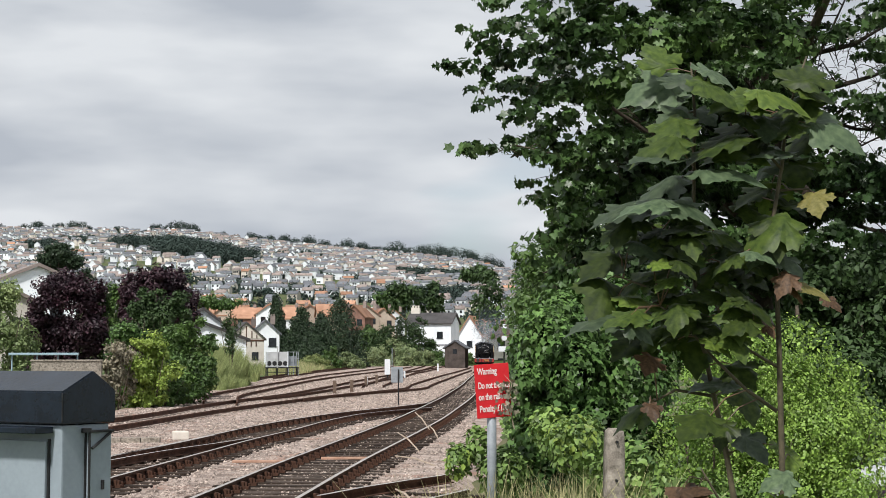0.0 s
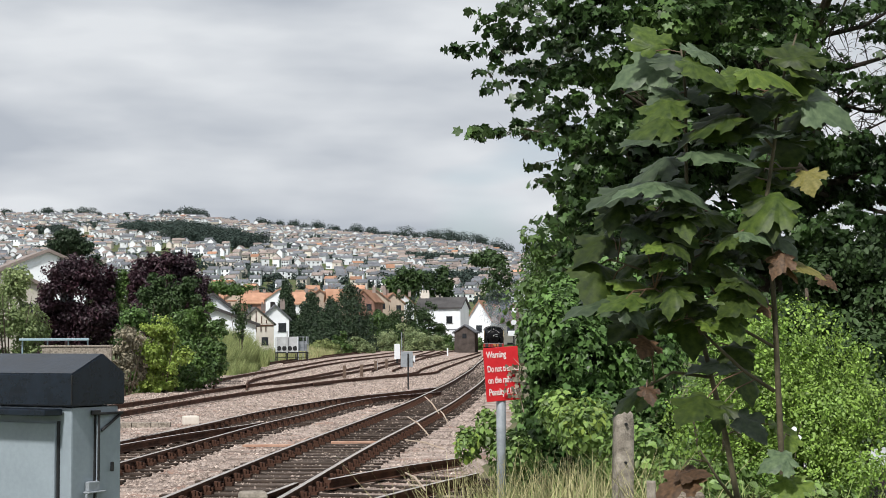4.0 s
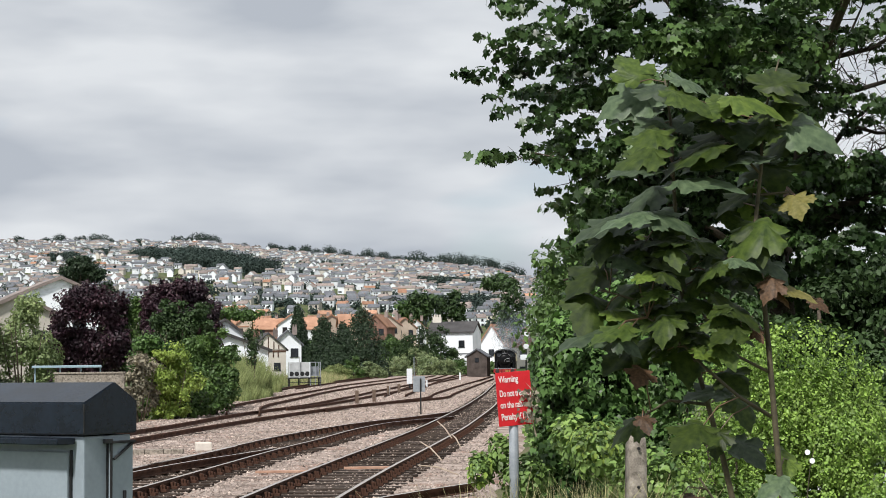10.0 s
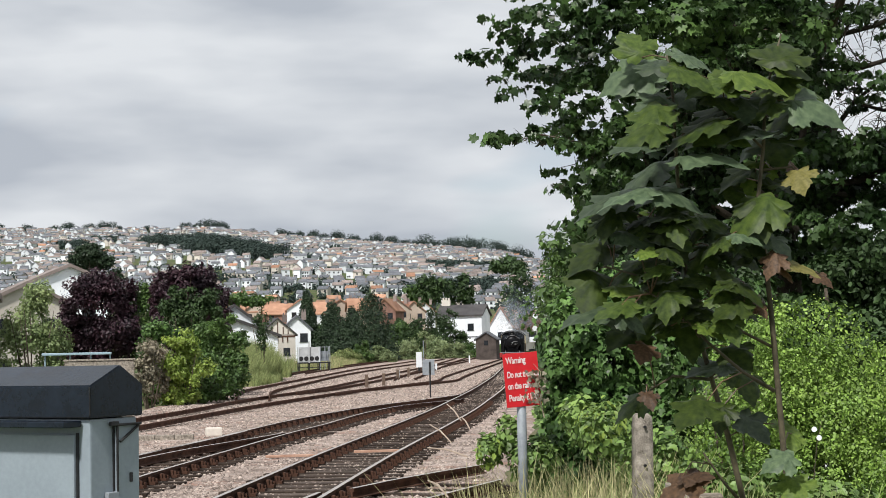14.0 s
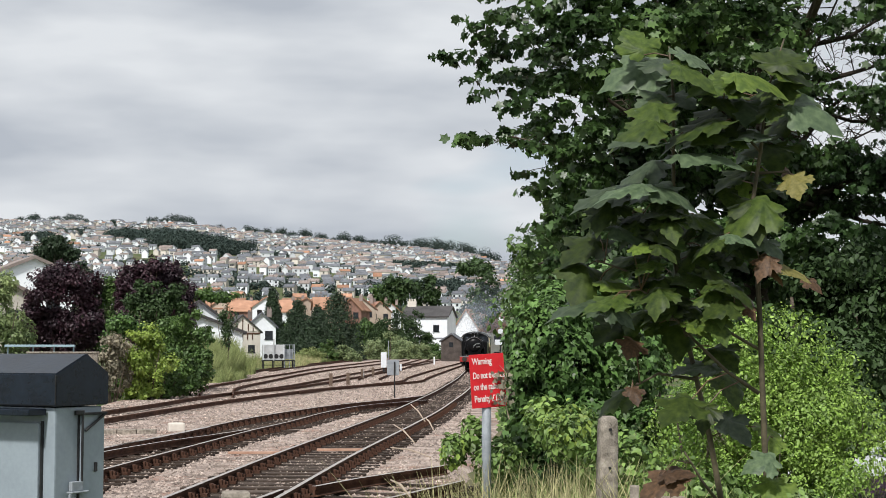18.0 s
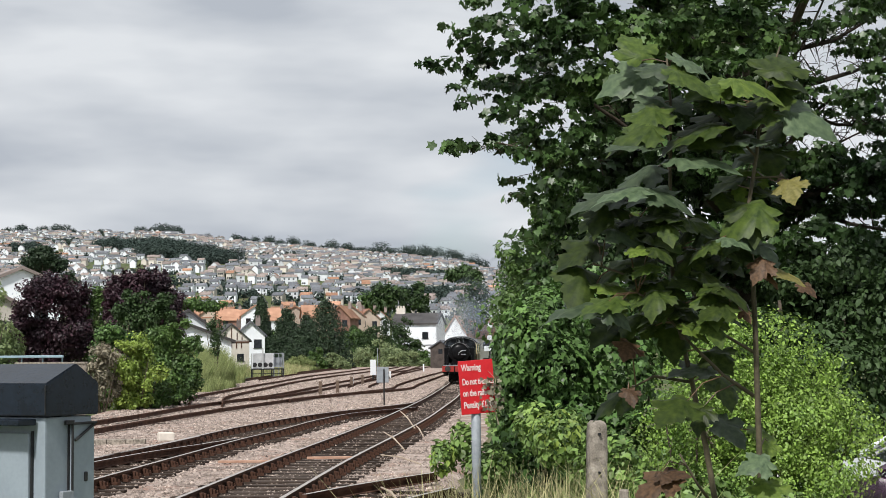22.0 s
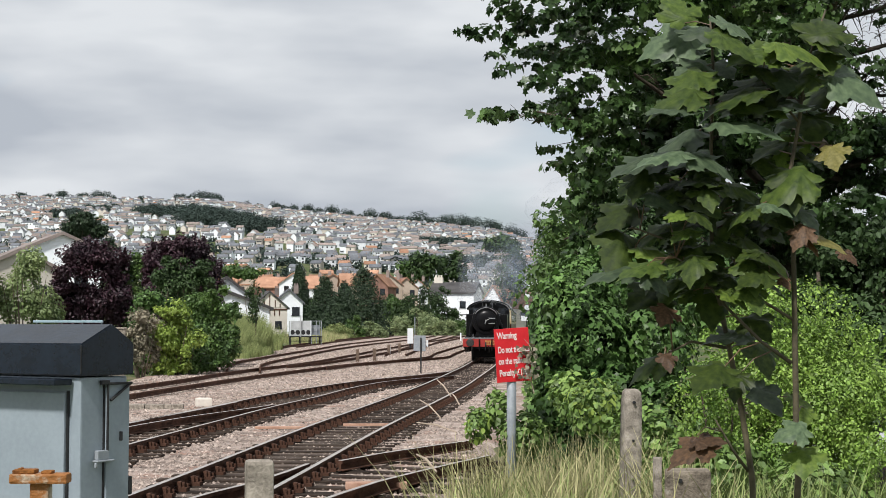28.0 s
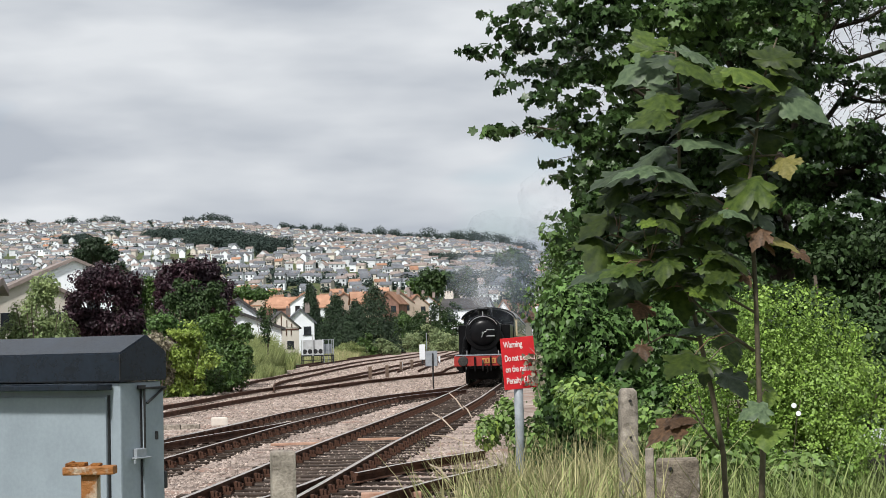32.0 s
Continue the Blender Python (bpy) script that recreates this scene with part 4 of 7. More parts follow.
    # lighter leaf material on these sprays paints light into the crown
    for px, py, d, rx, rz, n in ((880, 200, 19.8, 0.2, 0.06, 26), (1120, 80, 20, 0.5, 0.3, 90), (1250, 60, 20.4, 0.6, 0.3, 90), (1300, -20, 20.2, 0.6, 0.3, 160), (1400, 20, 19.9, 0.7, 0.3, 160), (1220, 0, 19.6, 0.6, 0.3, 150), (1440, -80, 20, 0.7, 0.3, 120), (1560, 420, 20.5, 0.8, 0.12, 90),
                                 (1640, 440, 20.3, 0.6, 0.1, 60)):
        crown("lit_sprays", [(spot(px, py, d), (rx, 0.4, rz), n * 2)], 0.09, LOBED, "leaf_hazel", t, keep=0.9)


def make_back_trees():
    for px, base, d, h, w, n in ((980, 620, 33, 5.0, 1.0, 9000), (970, 610, 48, 5.2, 1.3, 7000), (976, 600, 80, 6.2, 2.0, 4000), (967, 596, 120, 7.8, 2.4, 3000),
                                 (1028, 620, 27, 4.4, 1.3, 9000)):
        x, y, _ = spot(px, 600, d)
        x += w * 0.5
        t = thing("lineside_tree", "dense dark green tree beside the running line", "tree", group="trees beside the line")
        bm = bmesh.new()
        limb(bm, [(x, y, -0.2), (x + 0.1, y, h * 0.4), (x, y + 0.1, h * 0.85)], [0.16, 0.11, 0.03], 8)
        for k in range(5):
            a = rng.random() * 6.28
            limb(bm, [(x, y, h * (0.3 + 0.1 * k)), (x + w * 0.4 * math.cos(a), y + w * 0.4 * math.sin(a), h * (0.42 + 0.1 * k)),
                      (x + w * 0.8 * math.cos(a), y + w * 0.8 * math.sin(a), h * (0.46 + 0.1 * k))], [0.05, 0.03, 0.01], 6)
        part("trunk", bm, "bark", t)
        eggs = [((x + rng.normal(0, w * 0.25), y + rng.normal(0, w * 0.4), h * f), (w * s, w * s, h * 0.2), int(n / 6))
                for f, s in ((0.2, 0.75), (0.35, 0.85), (0.5, 0.85), (0.63, 0.8), (0.78, 0.65), (0.92, 0.45))]
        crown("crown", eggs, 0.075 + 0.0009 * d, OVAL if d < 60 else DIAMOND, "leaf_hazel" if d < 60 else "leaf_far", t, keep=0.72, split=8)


def make_right_screen():
    t = thing("hawthorn_screen", "dark dense hedgerow trees behind the bright bush", "tree", group="hedgerow")
    eggs = []
    for px, py, d, rx, rz, n in ((1450, 560, 18, 0.7, 0.55, 1800), (1560, 600, 17.5, 0.7, 0.6, 1800), (1640, 500, 18.5, 0.7, 0.8, 1500), (1580, 700, 17, 0.55, 0.5, 1300), (1330, 560, 19, 0.7, 0.5, 1400),
                                 (1700, 640, 18, 0.7, 0.8, 1200), (1500, 470, 19.5, 0.7, 0.5, 1300), (1230, 470, 20, 0.7, 0.6, 1400), (1120, 400, 20, 0.6, 0.6, 1300)):
        eggs.append((spot(px, py, d), (rx, 0.6, rz), n))
    crown("foliage", [(c, r, int(n * 1.7)) for c, r, n in eggs], 0.078, OVAL, "leaf_far", t, keep=0.85, split=6)
    for px in (1330, 1450, 1560, 1660):
        x, y, _ = spot(px, 600, 18.5)
        part("trunk", limb(bmesh.new(), [(x, y, 0.0), (x + 0.1, y, 1.2), (x, y, 2.6)], [0.09, 0.07, 0.02], 8), "bark", t)


def make_hedge():
    h = thing("ivy_hedge", "tall ivy covered hedge behind the warning sign", "hedge")
    eggs = []
    for px, py, d, rx, rz, n in ((1005, 540, 15.6, 0.3, 0.36, 900), (978, 620, 15.6, 0.22, 0.34, 700), (1050, 600, 15.6, 0.42, 0.42, 1300), (998, 710, 15.4, 0.32, 0.36, 900),
                                 (1090, 700, 15.4, 0.4, 0.4, 1000), (1040, 500, 16, 0.42, 0.32, 900), (1000, 800, 15.3, 0.4, 0.36, 700), (1150, 600, 15.8, 0.5, 0.5, 1300),
                                 (1180, 740, 15.2, 0.5, 0.45, 900), (1110, 480, 16.4, 0.5, 0.4, 800), (962, 560, 16, 0.14, 0.2, 260), (1260, 520, 16.5, 0.6, 0.5, 900)):
        eggs.append((spot(px, py, d), (rx, 0.45, rz), n))
    crown("foliage", [(c, r, int(n * 2.7)) for c, r, n in eggs], 0.058, IVY, "leaf_ivy", h, keep=0.74, hang=0.8)
    for k in range(9):
        x, y, _ = spot(975 + 32 * k, 700, 15.8)
        part("stem", limb(bmesh.new(), [(x, y, 0.1), (x + rng.normal(0, 0.1), y, 0.9), (x + rng.normal(0, 0.2), y + 0.1, 1.9)], [0.03, 0.022, 0.006], 6), "bark", h)
    b = thing("bramble_bush", "pale green bramble bush at the foot of the hedge", "bush")
    eggs = []
    for px, py, d, rx, rz, n in ((850, 745, 15.2, 0.13, 0.16, 200), (1060, 720, 13.6, 0.32, 0.26, 420), (885, 720, 15.3, 0.14, 0.2, 200), (1010, 690, 14.4, 0.2, 0.2, 220),
                                 (1160, 770, 12.6, 0.4, 0.3, 420), (930, 770, 14.9, 0.26, 0.26, 300), (1260, 830, 10.4, 0.4, 0.25, 500), (1430, 860, 9.6, 0.38, 0.2, 400)):
        eggs.append((spot(px, py, d), (rx, 0.3, rz), n))
    crown("foliage", [(c, r, int(n * 2.2)) for c, r, n in eggs], 0.056, OVAL, "leaf_mid", b, keep=0.85)
    crown("pale_foliage", [(spot(850, 750, 15.0), (0.13, 0.15, 0.17), 70), (spot(1050, 700, 13.4), (0.25, 0.2, 0.2), 120)], 0.05, OVAL, "leaf_lime", b, keep=0.9)
    g = thing("privet_bush", "rounded bright green bush in full leaf", "bush")
    eggs = []
    for px, py, d, rx, rz, n in ((1400, 660, 11.2, 0.62, 0.6, 7000), (1474, 690, 11, 0.47, 0.5, 5000), (1500, 772, 10.9, 0.26, 0.4, 2400), (1310, 700, 11.3, 0.42, 0.5, 3600),
                                 (1415, 820, 10.7, 0.6, 0.4, 4000)):
        eggs.append((spot(px, py, d), (rx, 0.6, rz), n))
    crown("foliage", [(c, r, int(n * 3.0)) for c, r, n in eggs], 0.023, OVAL, "leaf_bright", g, keep=0.7, inner=0.7, split=16)
    shoots = [(spot(1400 + 150 * math.cos(a) + rng.normal(0, 14), 665 - 150 * math.sin(a) + rng.normal(0, 10), 11 + rng.normal(0, 0.2)), (0.035, 0.035, 0.09), 26) for a in rng.uniform(0.1, 2.9, 70)]
    crown("young_growth", shoots, 0.024, OVAL, "leaf_bright", g, keep=1.0, inner=0.1)
    for k in range(8):
        x, y, _ = spot(1270 + 30 * k, 800, 11.2)
        part("stem", limb(bmesh.new(), [(x, y, 0.15), (x + rng.normal(0, 0.1), y, 0.7), (x + rng.normal(0, 0.25), y, 1.5)], [0.025, 0.018, 0.005], 6), "bark", g)


def make_bindweed():
    """A few white trumpet flowers on the bush."""
    b = thing("bindweed", "white bindweed flowers twining over the bush", "plant")
    x, y, _ = spot(1420, 735, 10.45)
    part("stem", limb(bmesh.new(), [(x, y, 0.3), (x - 0.03, y, 0.9), (x + 0.02, y - 0.02, 1.32), (x + 0.06, y, 1.45)], [0.004, 0.004, 0.003, 0.002], 5), "young_bark", b)
    for px, py in ((1430, 733), (1422, 718)):
        m = look(spot(px, py, 10.4), (0.3, 0, 2.6)) @ pose(0, 0, 0, 180, 0, 0)
        part("flower", lathe(bmesh.new(), [(0.003, -0.03), (0.006, -0.012), (0.014, 0.0), (0.018, 0.002)], m, 12), "white_render", b, "white trumpet flower")


def make_grass():
    def blades(name, n, area, length, material, label, lean=0.35, wide=0.006):
        x0, x1, y0, y1 = area
        p = np.stack([rng.uniform(x0, x1, n), rng.uniform(y0, y1, n)], -1)
        edge = 0.34 + 0.045 * (p[:, 1] - 14)
        tuft = np.array([noise.noise(Vector((q[0] * 2.3, q[1] * 1.6, 4.4))) for q in p])
        p = p[(p[:, 0] > edge + rng.normal(0, 0.1, n)) & (tuft > rng.normal(-0.12, 0.2, n))]
        n = len(p)
        z = ground_z(p[:, 0], p[:, 1])
        a, s = rng.random(n) * 6.28, length * rng.uniform(0.5, 1.3, n)
        d = np.stack([np.cos(a), np.sin(a), 0 * a], -1) * (lean * rng.random(n))[:, None]
        side = np.stack([-np.sin(a + rng.normal(0, 0.8, n)), np.cos(a), 0 * a], -1) * wide
        o = np.stack([p[:, 0], p[:, 1], z], -1)
        up = np.array([0, 0, 1.0])
        v = []
        for f, w in ((0, 1), (0.4, 0.9), (0.75, 0.65), (1, 0.1)):
            mid = o + up * (s * f * (1 - 0.25 * f * lean))[:, None] + d * (s * f * f)[:, None]
            v += [mid - side * w, mid + side * w]
        v = np.stack(v, 1)
        f = np.array([(0, 1, 3, 2), (2, 3, 5, 4), (4, 5, 7, 6)])
        ob = fast_mesh(name, v.reshape(-1, 3), (f[None] + (np.arange(n) * 8)[:, None, None]).reshape(-1, 4), material)
        tagged(ob, label, "grass", kind="stuff")

    blades("dry_grass", 6500, (-0.1, 1.35, 6.0, 13.2), 0.88, "grass_dry", "tall straw coloured dry grass by the fence", 0.5, 0.0038)
    blades("green_grass", 34000, (-0.1, 4.0, 5.5, 17), 0.72, "grass_green", "long green grass along the fence", 0.6)


def make_verge():
    """Weeds along the far side of the running line, up to the hedge."""
    n = 7000
    y = 22 + 75 * rng.random(n) ** 1.4
    x = np.array([smooth_x(LINE_A, q) for q in y]) + 1.75 + np.abs(rng.normal(0, 0.8, n)) + 0.5 * np.array([noise.noise(Vector((q * 0.4, 2, 7))) for q in y])
    keep = x > 0.4 + 0.05 * y - 0.3
    x, y = x[keep], y[keep]
    p = np.stack([x, y, np.maximum(ground_z(x, y), -0.2) + 0.12 + 0.22 * rng.random(len(x))], -1)
    ob = leaf_mesh("verge_weeds", p, np.tile((0, -0.3, 1.0), (len(p), 1)), rng.uniform(0.07, 0.2, len(p)), OVAL, "leaf_mid")
    tagged(ob, "low green weeds along the edge of the ballast", "weeds", kind="stuff")


def sapling_leaf(size, curl, fold):
    """A five lobed leaf with toothed edge, veins as folds, and a stalk."""
    bm = bmesh.new()
    out = [(0.0, 0.0), (0.1, -0.07), (0.22, -0.11), (0.3, -0.05), (0.4, -0.04), (0.38, 0.06), (0.32, 0.13), (0.43, 0.16), (0.52, 0.16), (0.62, 0.26), (0.59, 0.34),
           (0.66, 0.43), (0.55, 0.46), (0.5, 0.53), (0.4, 0.49), (0.31, 0.52), (0.35, 0.61), (0.36, 0.71), (0.27, 0.75), (0.24, 0.85), (0.14, 0.89), (0.07, 0.98), (0.0, 1.06)]
    ring = out + [(-x, y) for x, y in reversed(out[1:-1])]

    def bend(x, y):
        wave = 0.035 * math.sin(8 * x + 4 * y) + 0.02 * math.sin(13 * y - 6 * x)
        return Vector((x * (1 - 0.15 * fold), y, -curl * (y * y) - curl * 0.9 * x * x + fold * abs(x) * 0.5 + wave)) * size

    outer = [bm.verts.new(bend(x, y)) for x, y in ring]
    middle = [bm.verts.new(bend(x * 0.66, 0.16 + (y - 0.16) * 0.66) - Vector((0, 0, 0.018 * size * (k % 2)))) for k, (x, y) in enumerate(ring)]
    inner = [bm.verts.new(bend(x * 0.33, 0.16 + (y - 0.16) * 0.33) - Vector((0, 0, 0.012 * size * (k % 2)))) for k, (x, y) in enumerate(ring)]
    mid = bm.verts.new(bend(0, 0.16))
    n = len(ring)
    for k in range(n):
        j = (k + 1) % n
        bm.faces.new((outer[k], outer[j], middle[j], middle[k]))
        bm.faces.new((middle[k], middle[j], inner[j], inner[k]))
        bm.faces.new((inner[k], inner[j], mid))
    return bm


def make_sapling():
    """Young sycamore: two stems with large drooping leaves in tiers, each on a stalk from the nearest shoot."""
    d = 4.34
    foot = aim(AIM_LATE, 1357, 881, d)
    root = thing("sycamore_sapling", "young sycamore sapling with large lobed leaves, some browning", "sapling", pose(foot.x, foot.y, 0.4))
    inv = Vector((foot.x, foot.y, 0.4))

    def s(u, v, dd=d):
        return aim(AIM_LATE, 900 + u / 1.138, v / 1.138, dd) - inv

    stems = (([s(512, 1500), s(516, 1003), s(506, 880), s(492, 640), s(482, 500), s(470, 400), s(486, 280), s(492, 180), s(528, 60)],
              [0.0105, 0.0092, 0.0085, 0.0074, 0.0066, 0.006, 0.005, 0.0038, 0.0025]),
             ([s(460, 1500, 4.5), s(425, 1003, 4.5), s(396, 860, 4.5), s(366, 740, 4.48), s(330, 600, 4.45), s(315, 450, 4.42), s(312, 320, 4.4), s(309, 180, 4.4), s(298, 80, 4.4)],
              [0.0105, 0.009, 0.0082, 0.0072, 0.0064, 0.0057, 0.005, 0.0042, 0.0025]))
    shoots = (([s(492, 770), s(430, 730), s(362, 668), s(300, 600), s(240, 560)], [0.0058, 0.0048, 0.004, 0.003, 0.0025]),
              ([s(490, 682), s(432, 650), s(398, 618), s(360, 560)], [0.0046, 0.004, 0.0034, 0.0025]),
              ([s(488, 605), s(446, 582), s(420, 578)], [0.004, 0.0035, 0.003]),
              ([s(484, 530), s(540, 520), s(590, 540)], [0.004, 0.0035, 0.002]),
              ([s(478, 330), s(540, 325), s(560, 345)], [0.004, 0.003, 0.002]),
              ([s(316, 450, 4.42), s(250, 420, 4.4), s(190, 385, 4.38)], [0.0045, 0.0035, 0.002]),
              ([s(328, 590, 4.45), s(250, 540, 4.42), s(160, 510, 4.4)], [0.005, 0.004, 0.002]),
              ([s(416, 990, 4.5), s(384, 950, 4.48), s(346, 890, 4.45)], [0.005, 0.004, 0.0025]),
              ([s(368, 745, 4.48), s(290, 735, 4.45), s(230, 770, 4.42)], [0.005, 0.004, 0.002]),
              ([s(488, 290), s(440, 240), s(400, 200)], [0.004, 0.003, 0.002]))
    wood = []
    for name, lines in (("stem", stems), ("side_shoot", shoots)):
        for line, radii in lines:
            part(name, limb(bmesh.new(), line, radii, 10), "young_bark", root, smooth=True)
            for a, b in zip(line, line[1:]):
                wood += [a.lerp(b, k / 5) for k in range(5)]
    looks = {"g": "leaf_young", "p": "leaf_young_pale", "b": "leaf_autumn", "f": "leaf_young_lit", "y": "leaf_yellow"}
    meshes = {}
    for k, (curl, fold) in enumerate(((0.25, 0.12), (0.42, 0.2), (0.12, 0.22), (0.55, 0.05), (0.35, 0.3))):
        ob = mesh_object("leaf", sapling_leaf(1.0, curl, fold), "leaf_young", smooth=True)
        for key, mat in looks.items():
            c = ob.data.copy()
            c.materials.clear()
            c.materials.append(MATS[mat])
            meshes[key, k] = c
        bpy.data.objects.remove(ob)
    # rows: place, length, way of the tip (degrees, 0 to the side of the bush, 90 down), how far the blade faces out, look
    rows = [(232, 66, 90, -100, 0.9, "g"), (222, 128, 120, 178, 0.7, "p"), (236, 155, 115, 160, 0.5, "p"), (295, 98, 105, -80, 0.7, "p"), (352, 98, 90, -48, 0.5, "p"),
            (268, 188, 82, 150, 0.6, "p"), (238, 240, 120, 170, 0.6, "g"), (228, 272, 120, 160, 0.42, "p"), (242, 318, 120, 178, 0.4, "p"), (258, 215, 110, 120, 0.7, "g"),
            (330, 182, 66, 60, 0.5, "p"), (368, 285, 140, -28, 0.3, "p"), (402, 152, 105, 200, 0.5, "f"), (470, 126, 110, -10, 0.35, "f"), (530, 88, 110, -80, 0.75, "g"),
            (562, 165, 130, 22, 0.35, "g"), (588, 198, 120, 12, 0.6, "p"), (455, 205, 86, 100, 0.9, "p"), (390, 205, 130, 160, 0.6, "g"), (350, 236, 150, 188, 0.32, "g"),
            (400, 250, 120, 30, 0.5, "g"), (460, 280, 74, 190, 0.7, "p"), (522, 266, 84, 10, 0.5, "p"), (462, 332, 82, 100, 0.75, "f"), (502, 346, 84, 22, 0.5, "g"),
            (556, 350, 66, 80, 0.9, "y"), (540, 322, 60, 30, 0.6, "b"), (425, 376, 74, 92, 0.85, "g"), (484, 402, 96, 92, 0.7, "g"), (440, 330, 110, 150, 0.4, "g"),
            (164, 377, 132, 168, 0.45, "p"), (215, 357, 112, 196, 0.36, "p"), (268, 372, 112, 150, 0.5, "p"), (302, 357, 104, 2, 0.4, "p"), (185, 432, 74, 162, 0.4, "p"),
            (255, 482, 66, 20, 0.5, "f"), (240, 440, 96, 140, 0.5, "g"), (130, 492, 140, 142, 0.75, "g"), (142, 542, 130, 110, 0.7, "g"), (204, 520, 116, 196, 0.6, "g"),
            (208, 556, 110, 16, 0.42, "f"), (128, 592, 146, 176, 0.3, "p"), (300, 462, 100, 60, 0.5, "g"), (344, 492, 110, 150, 0.55, "g"), (384, 480, 96, 30, 0.5, "g"),
            (330, 430, 110, 190, 0.4, "g"), (380, 420, 104, 20, 0.45, "g"), (290, 415, 100, 170, 0.4, "g"), (240, 622, 130, 150, 0.6, "g"), (200, 640, 150, 132, 0.62, "g"),
            (236, 682, 84, 112, 0.75, "b"), (404, 528, 96, 8, 0.45, "f"), (350, 548, 110, 160, 0.6, "g"), (304, 560, 110, 90, 0.7, "g"), (300, 600, 120, 170, 0.4, "g"),
            (350, 600, 110, 40, 0.5, "g"), (330, 645, 150, 92, 0.8, "g"), (362, 722, 154, 178, 0.4, "p"), 
            (205, 778, 124, 196, 0.6, "g"), (244, 776, 60, 80, 0.8, "b"), (330, 800, 146, 124, 0.55, "g"), (440, 752, 116, 82, 0.75, "g"),
            (450, 842, 124, 58, 0.85, "p"), (382, 812, 84, 100, 0.7, "g"), (516, 842, 92, 2, 0.5, "f"), (526, 872, 72, 100, 0.8, "f"),
            (498, 905, 84, 170, 0.8, "p"), (526, 968, 94, 92, 0.85, "f"), (498, 508, 66, 120, 0.8, "b"), (520, 530, 56, 40, 0.6, "b"), (552, 520, 96, -4, 0.4, "y"),
            (596, 546, 52, 40, 0.7, "b"), (452, 592, 56, 170, 0.6, "b"), (472, 604, 44, 60, 0.7, "b"), (296, 950, 120, 165, 0.55, "b"), (330, 930, 80, 0, 0.4, "b"),
            (420, 690, 110, 60, 0.6, "g"), (270, 500, 110, 120, 0.55, "g"), (410, 580, 100, 90, 0.6, "g"), (370, 640, 90, 20, 0.5, "f"), (180, 590, 120, 160, 0.4, "g"),
            (510, 470, 70, 60, 0.6, "p"), (500, 360, 90, 170, 0.4, "g"), (530, 215, 110, 150, 0.5, "g"), (420, 205, 100, 80, 0.6, "g"), (350, 130, 100, 30, 0.5, "g"),
            (500, 160, 110, 160, 0.5, "g"), (540, 130, 100, -30, 0.5, "f")]
    for _ in range(56):
        v = rng.uniform(390, 650)
        rows.append((rng.uniform(150 + 0.25 * (v - 400), 450), v, rng.uniform(52, 100), rng.uniform(20, 190), rng.uniform(0.2, 0.8), "g" if rng.random() < 0.86 else "p"))
    for _ in range(12):
        rows.append((rng.uniform(330, 540), rng.uniform(150, 460), rng.uniform(80, 120), rng.uniform(0, 190), rng.uniform(0.25, 0.7), "g" if rng.random() < 0.8 else "p"))
    for k, (u, v, size, way, out, key) in enumerate(rows):
        out, size = (min(out * 1.15, 0.95), size * 1.05) if v < 200 else (out * 0.8, size)
        size = size * (0.95 if v < 480 else 0.8) * (0.85 if 600 < v < 900 else 1) / 1.138 / 2785 * d
        at = s(u, v, d + rng.uniform(-0.14, 0.2))
        a = radians(way)
        up = Vector((rng.normal(0, 0.2), -out, math.sqrt(1 - out * out) + 0.15)).normalized()
        tip = Vector((math.cos(a), -0.3, -math.sin(a)))
        tip = (tip - tip.dot(up) * up).normalized()
        m = Matrix.Translation(at - tip * size * 0.5) @ Matrix((tip.cross(up), tip, up)).transposed().to_4x4()
        o = new("leaf", meshes[key, k % 5])
        o.parent = root
        o.matrix_basis = m @ Matrix.Scale(size, 4)
        if key in "by":
            o["label"] = "browning leaf" if key == "b" else "yellowing leaf"
        base = m.translation
        near = min(wood, key=lambda w: (w - base).length + 0.6 * max(0, w.z - base.z))
        if (near - base).length < 0.34:
            bow = near.lerp(base, 0.6) + Vector((0, 0, 0.12 * (near - base).length))
            part("leaf_stalk", limb(bmesh.new(), [near, bow, base + tip * size * 0.03], [0.0022, 0.0018, 0.0016], 5), "leaf_stalk", root)
    return root


make_sycamore()
make_back_trees()
make_hedge()
make_right_screen()
make_bindweed()
make_grass()
make_verge()
SAPLING = make_sapling()
# ---- middle distance: planting, buildings, railway fittings ----


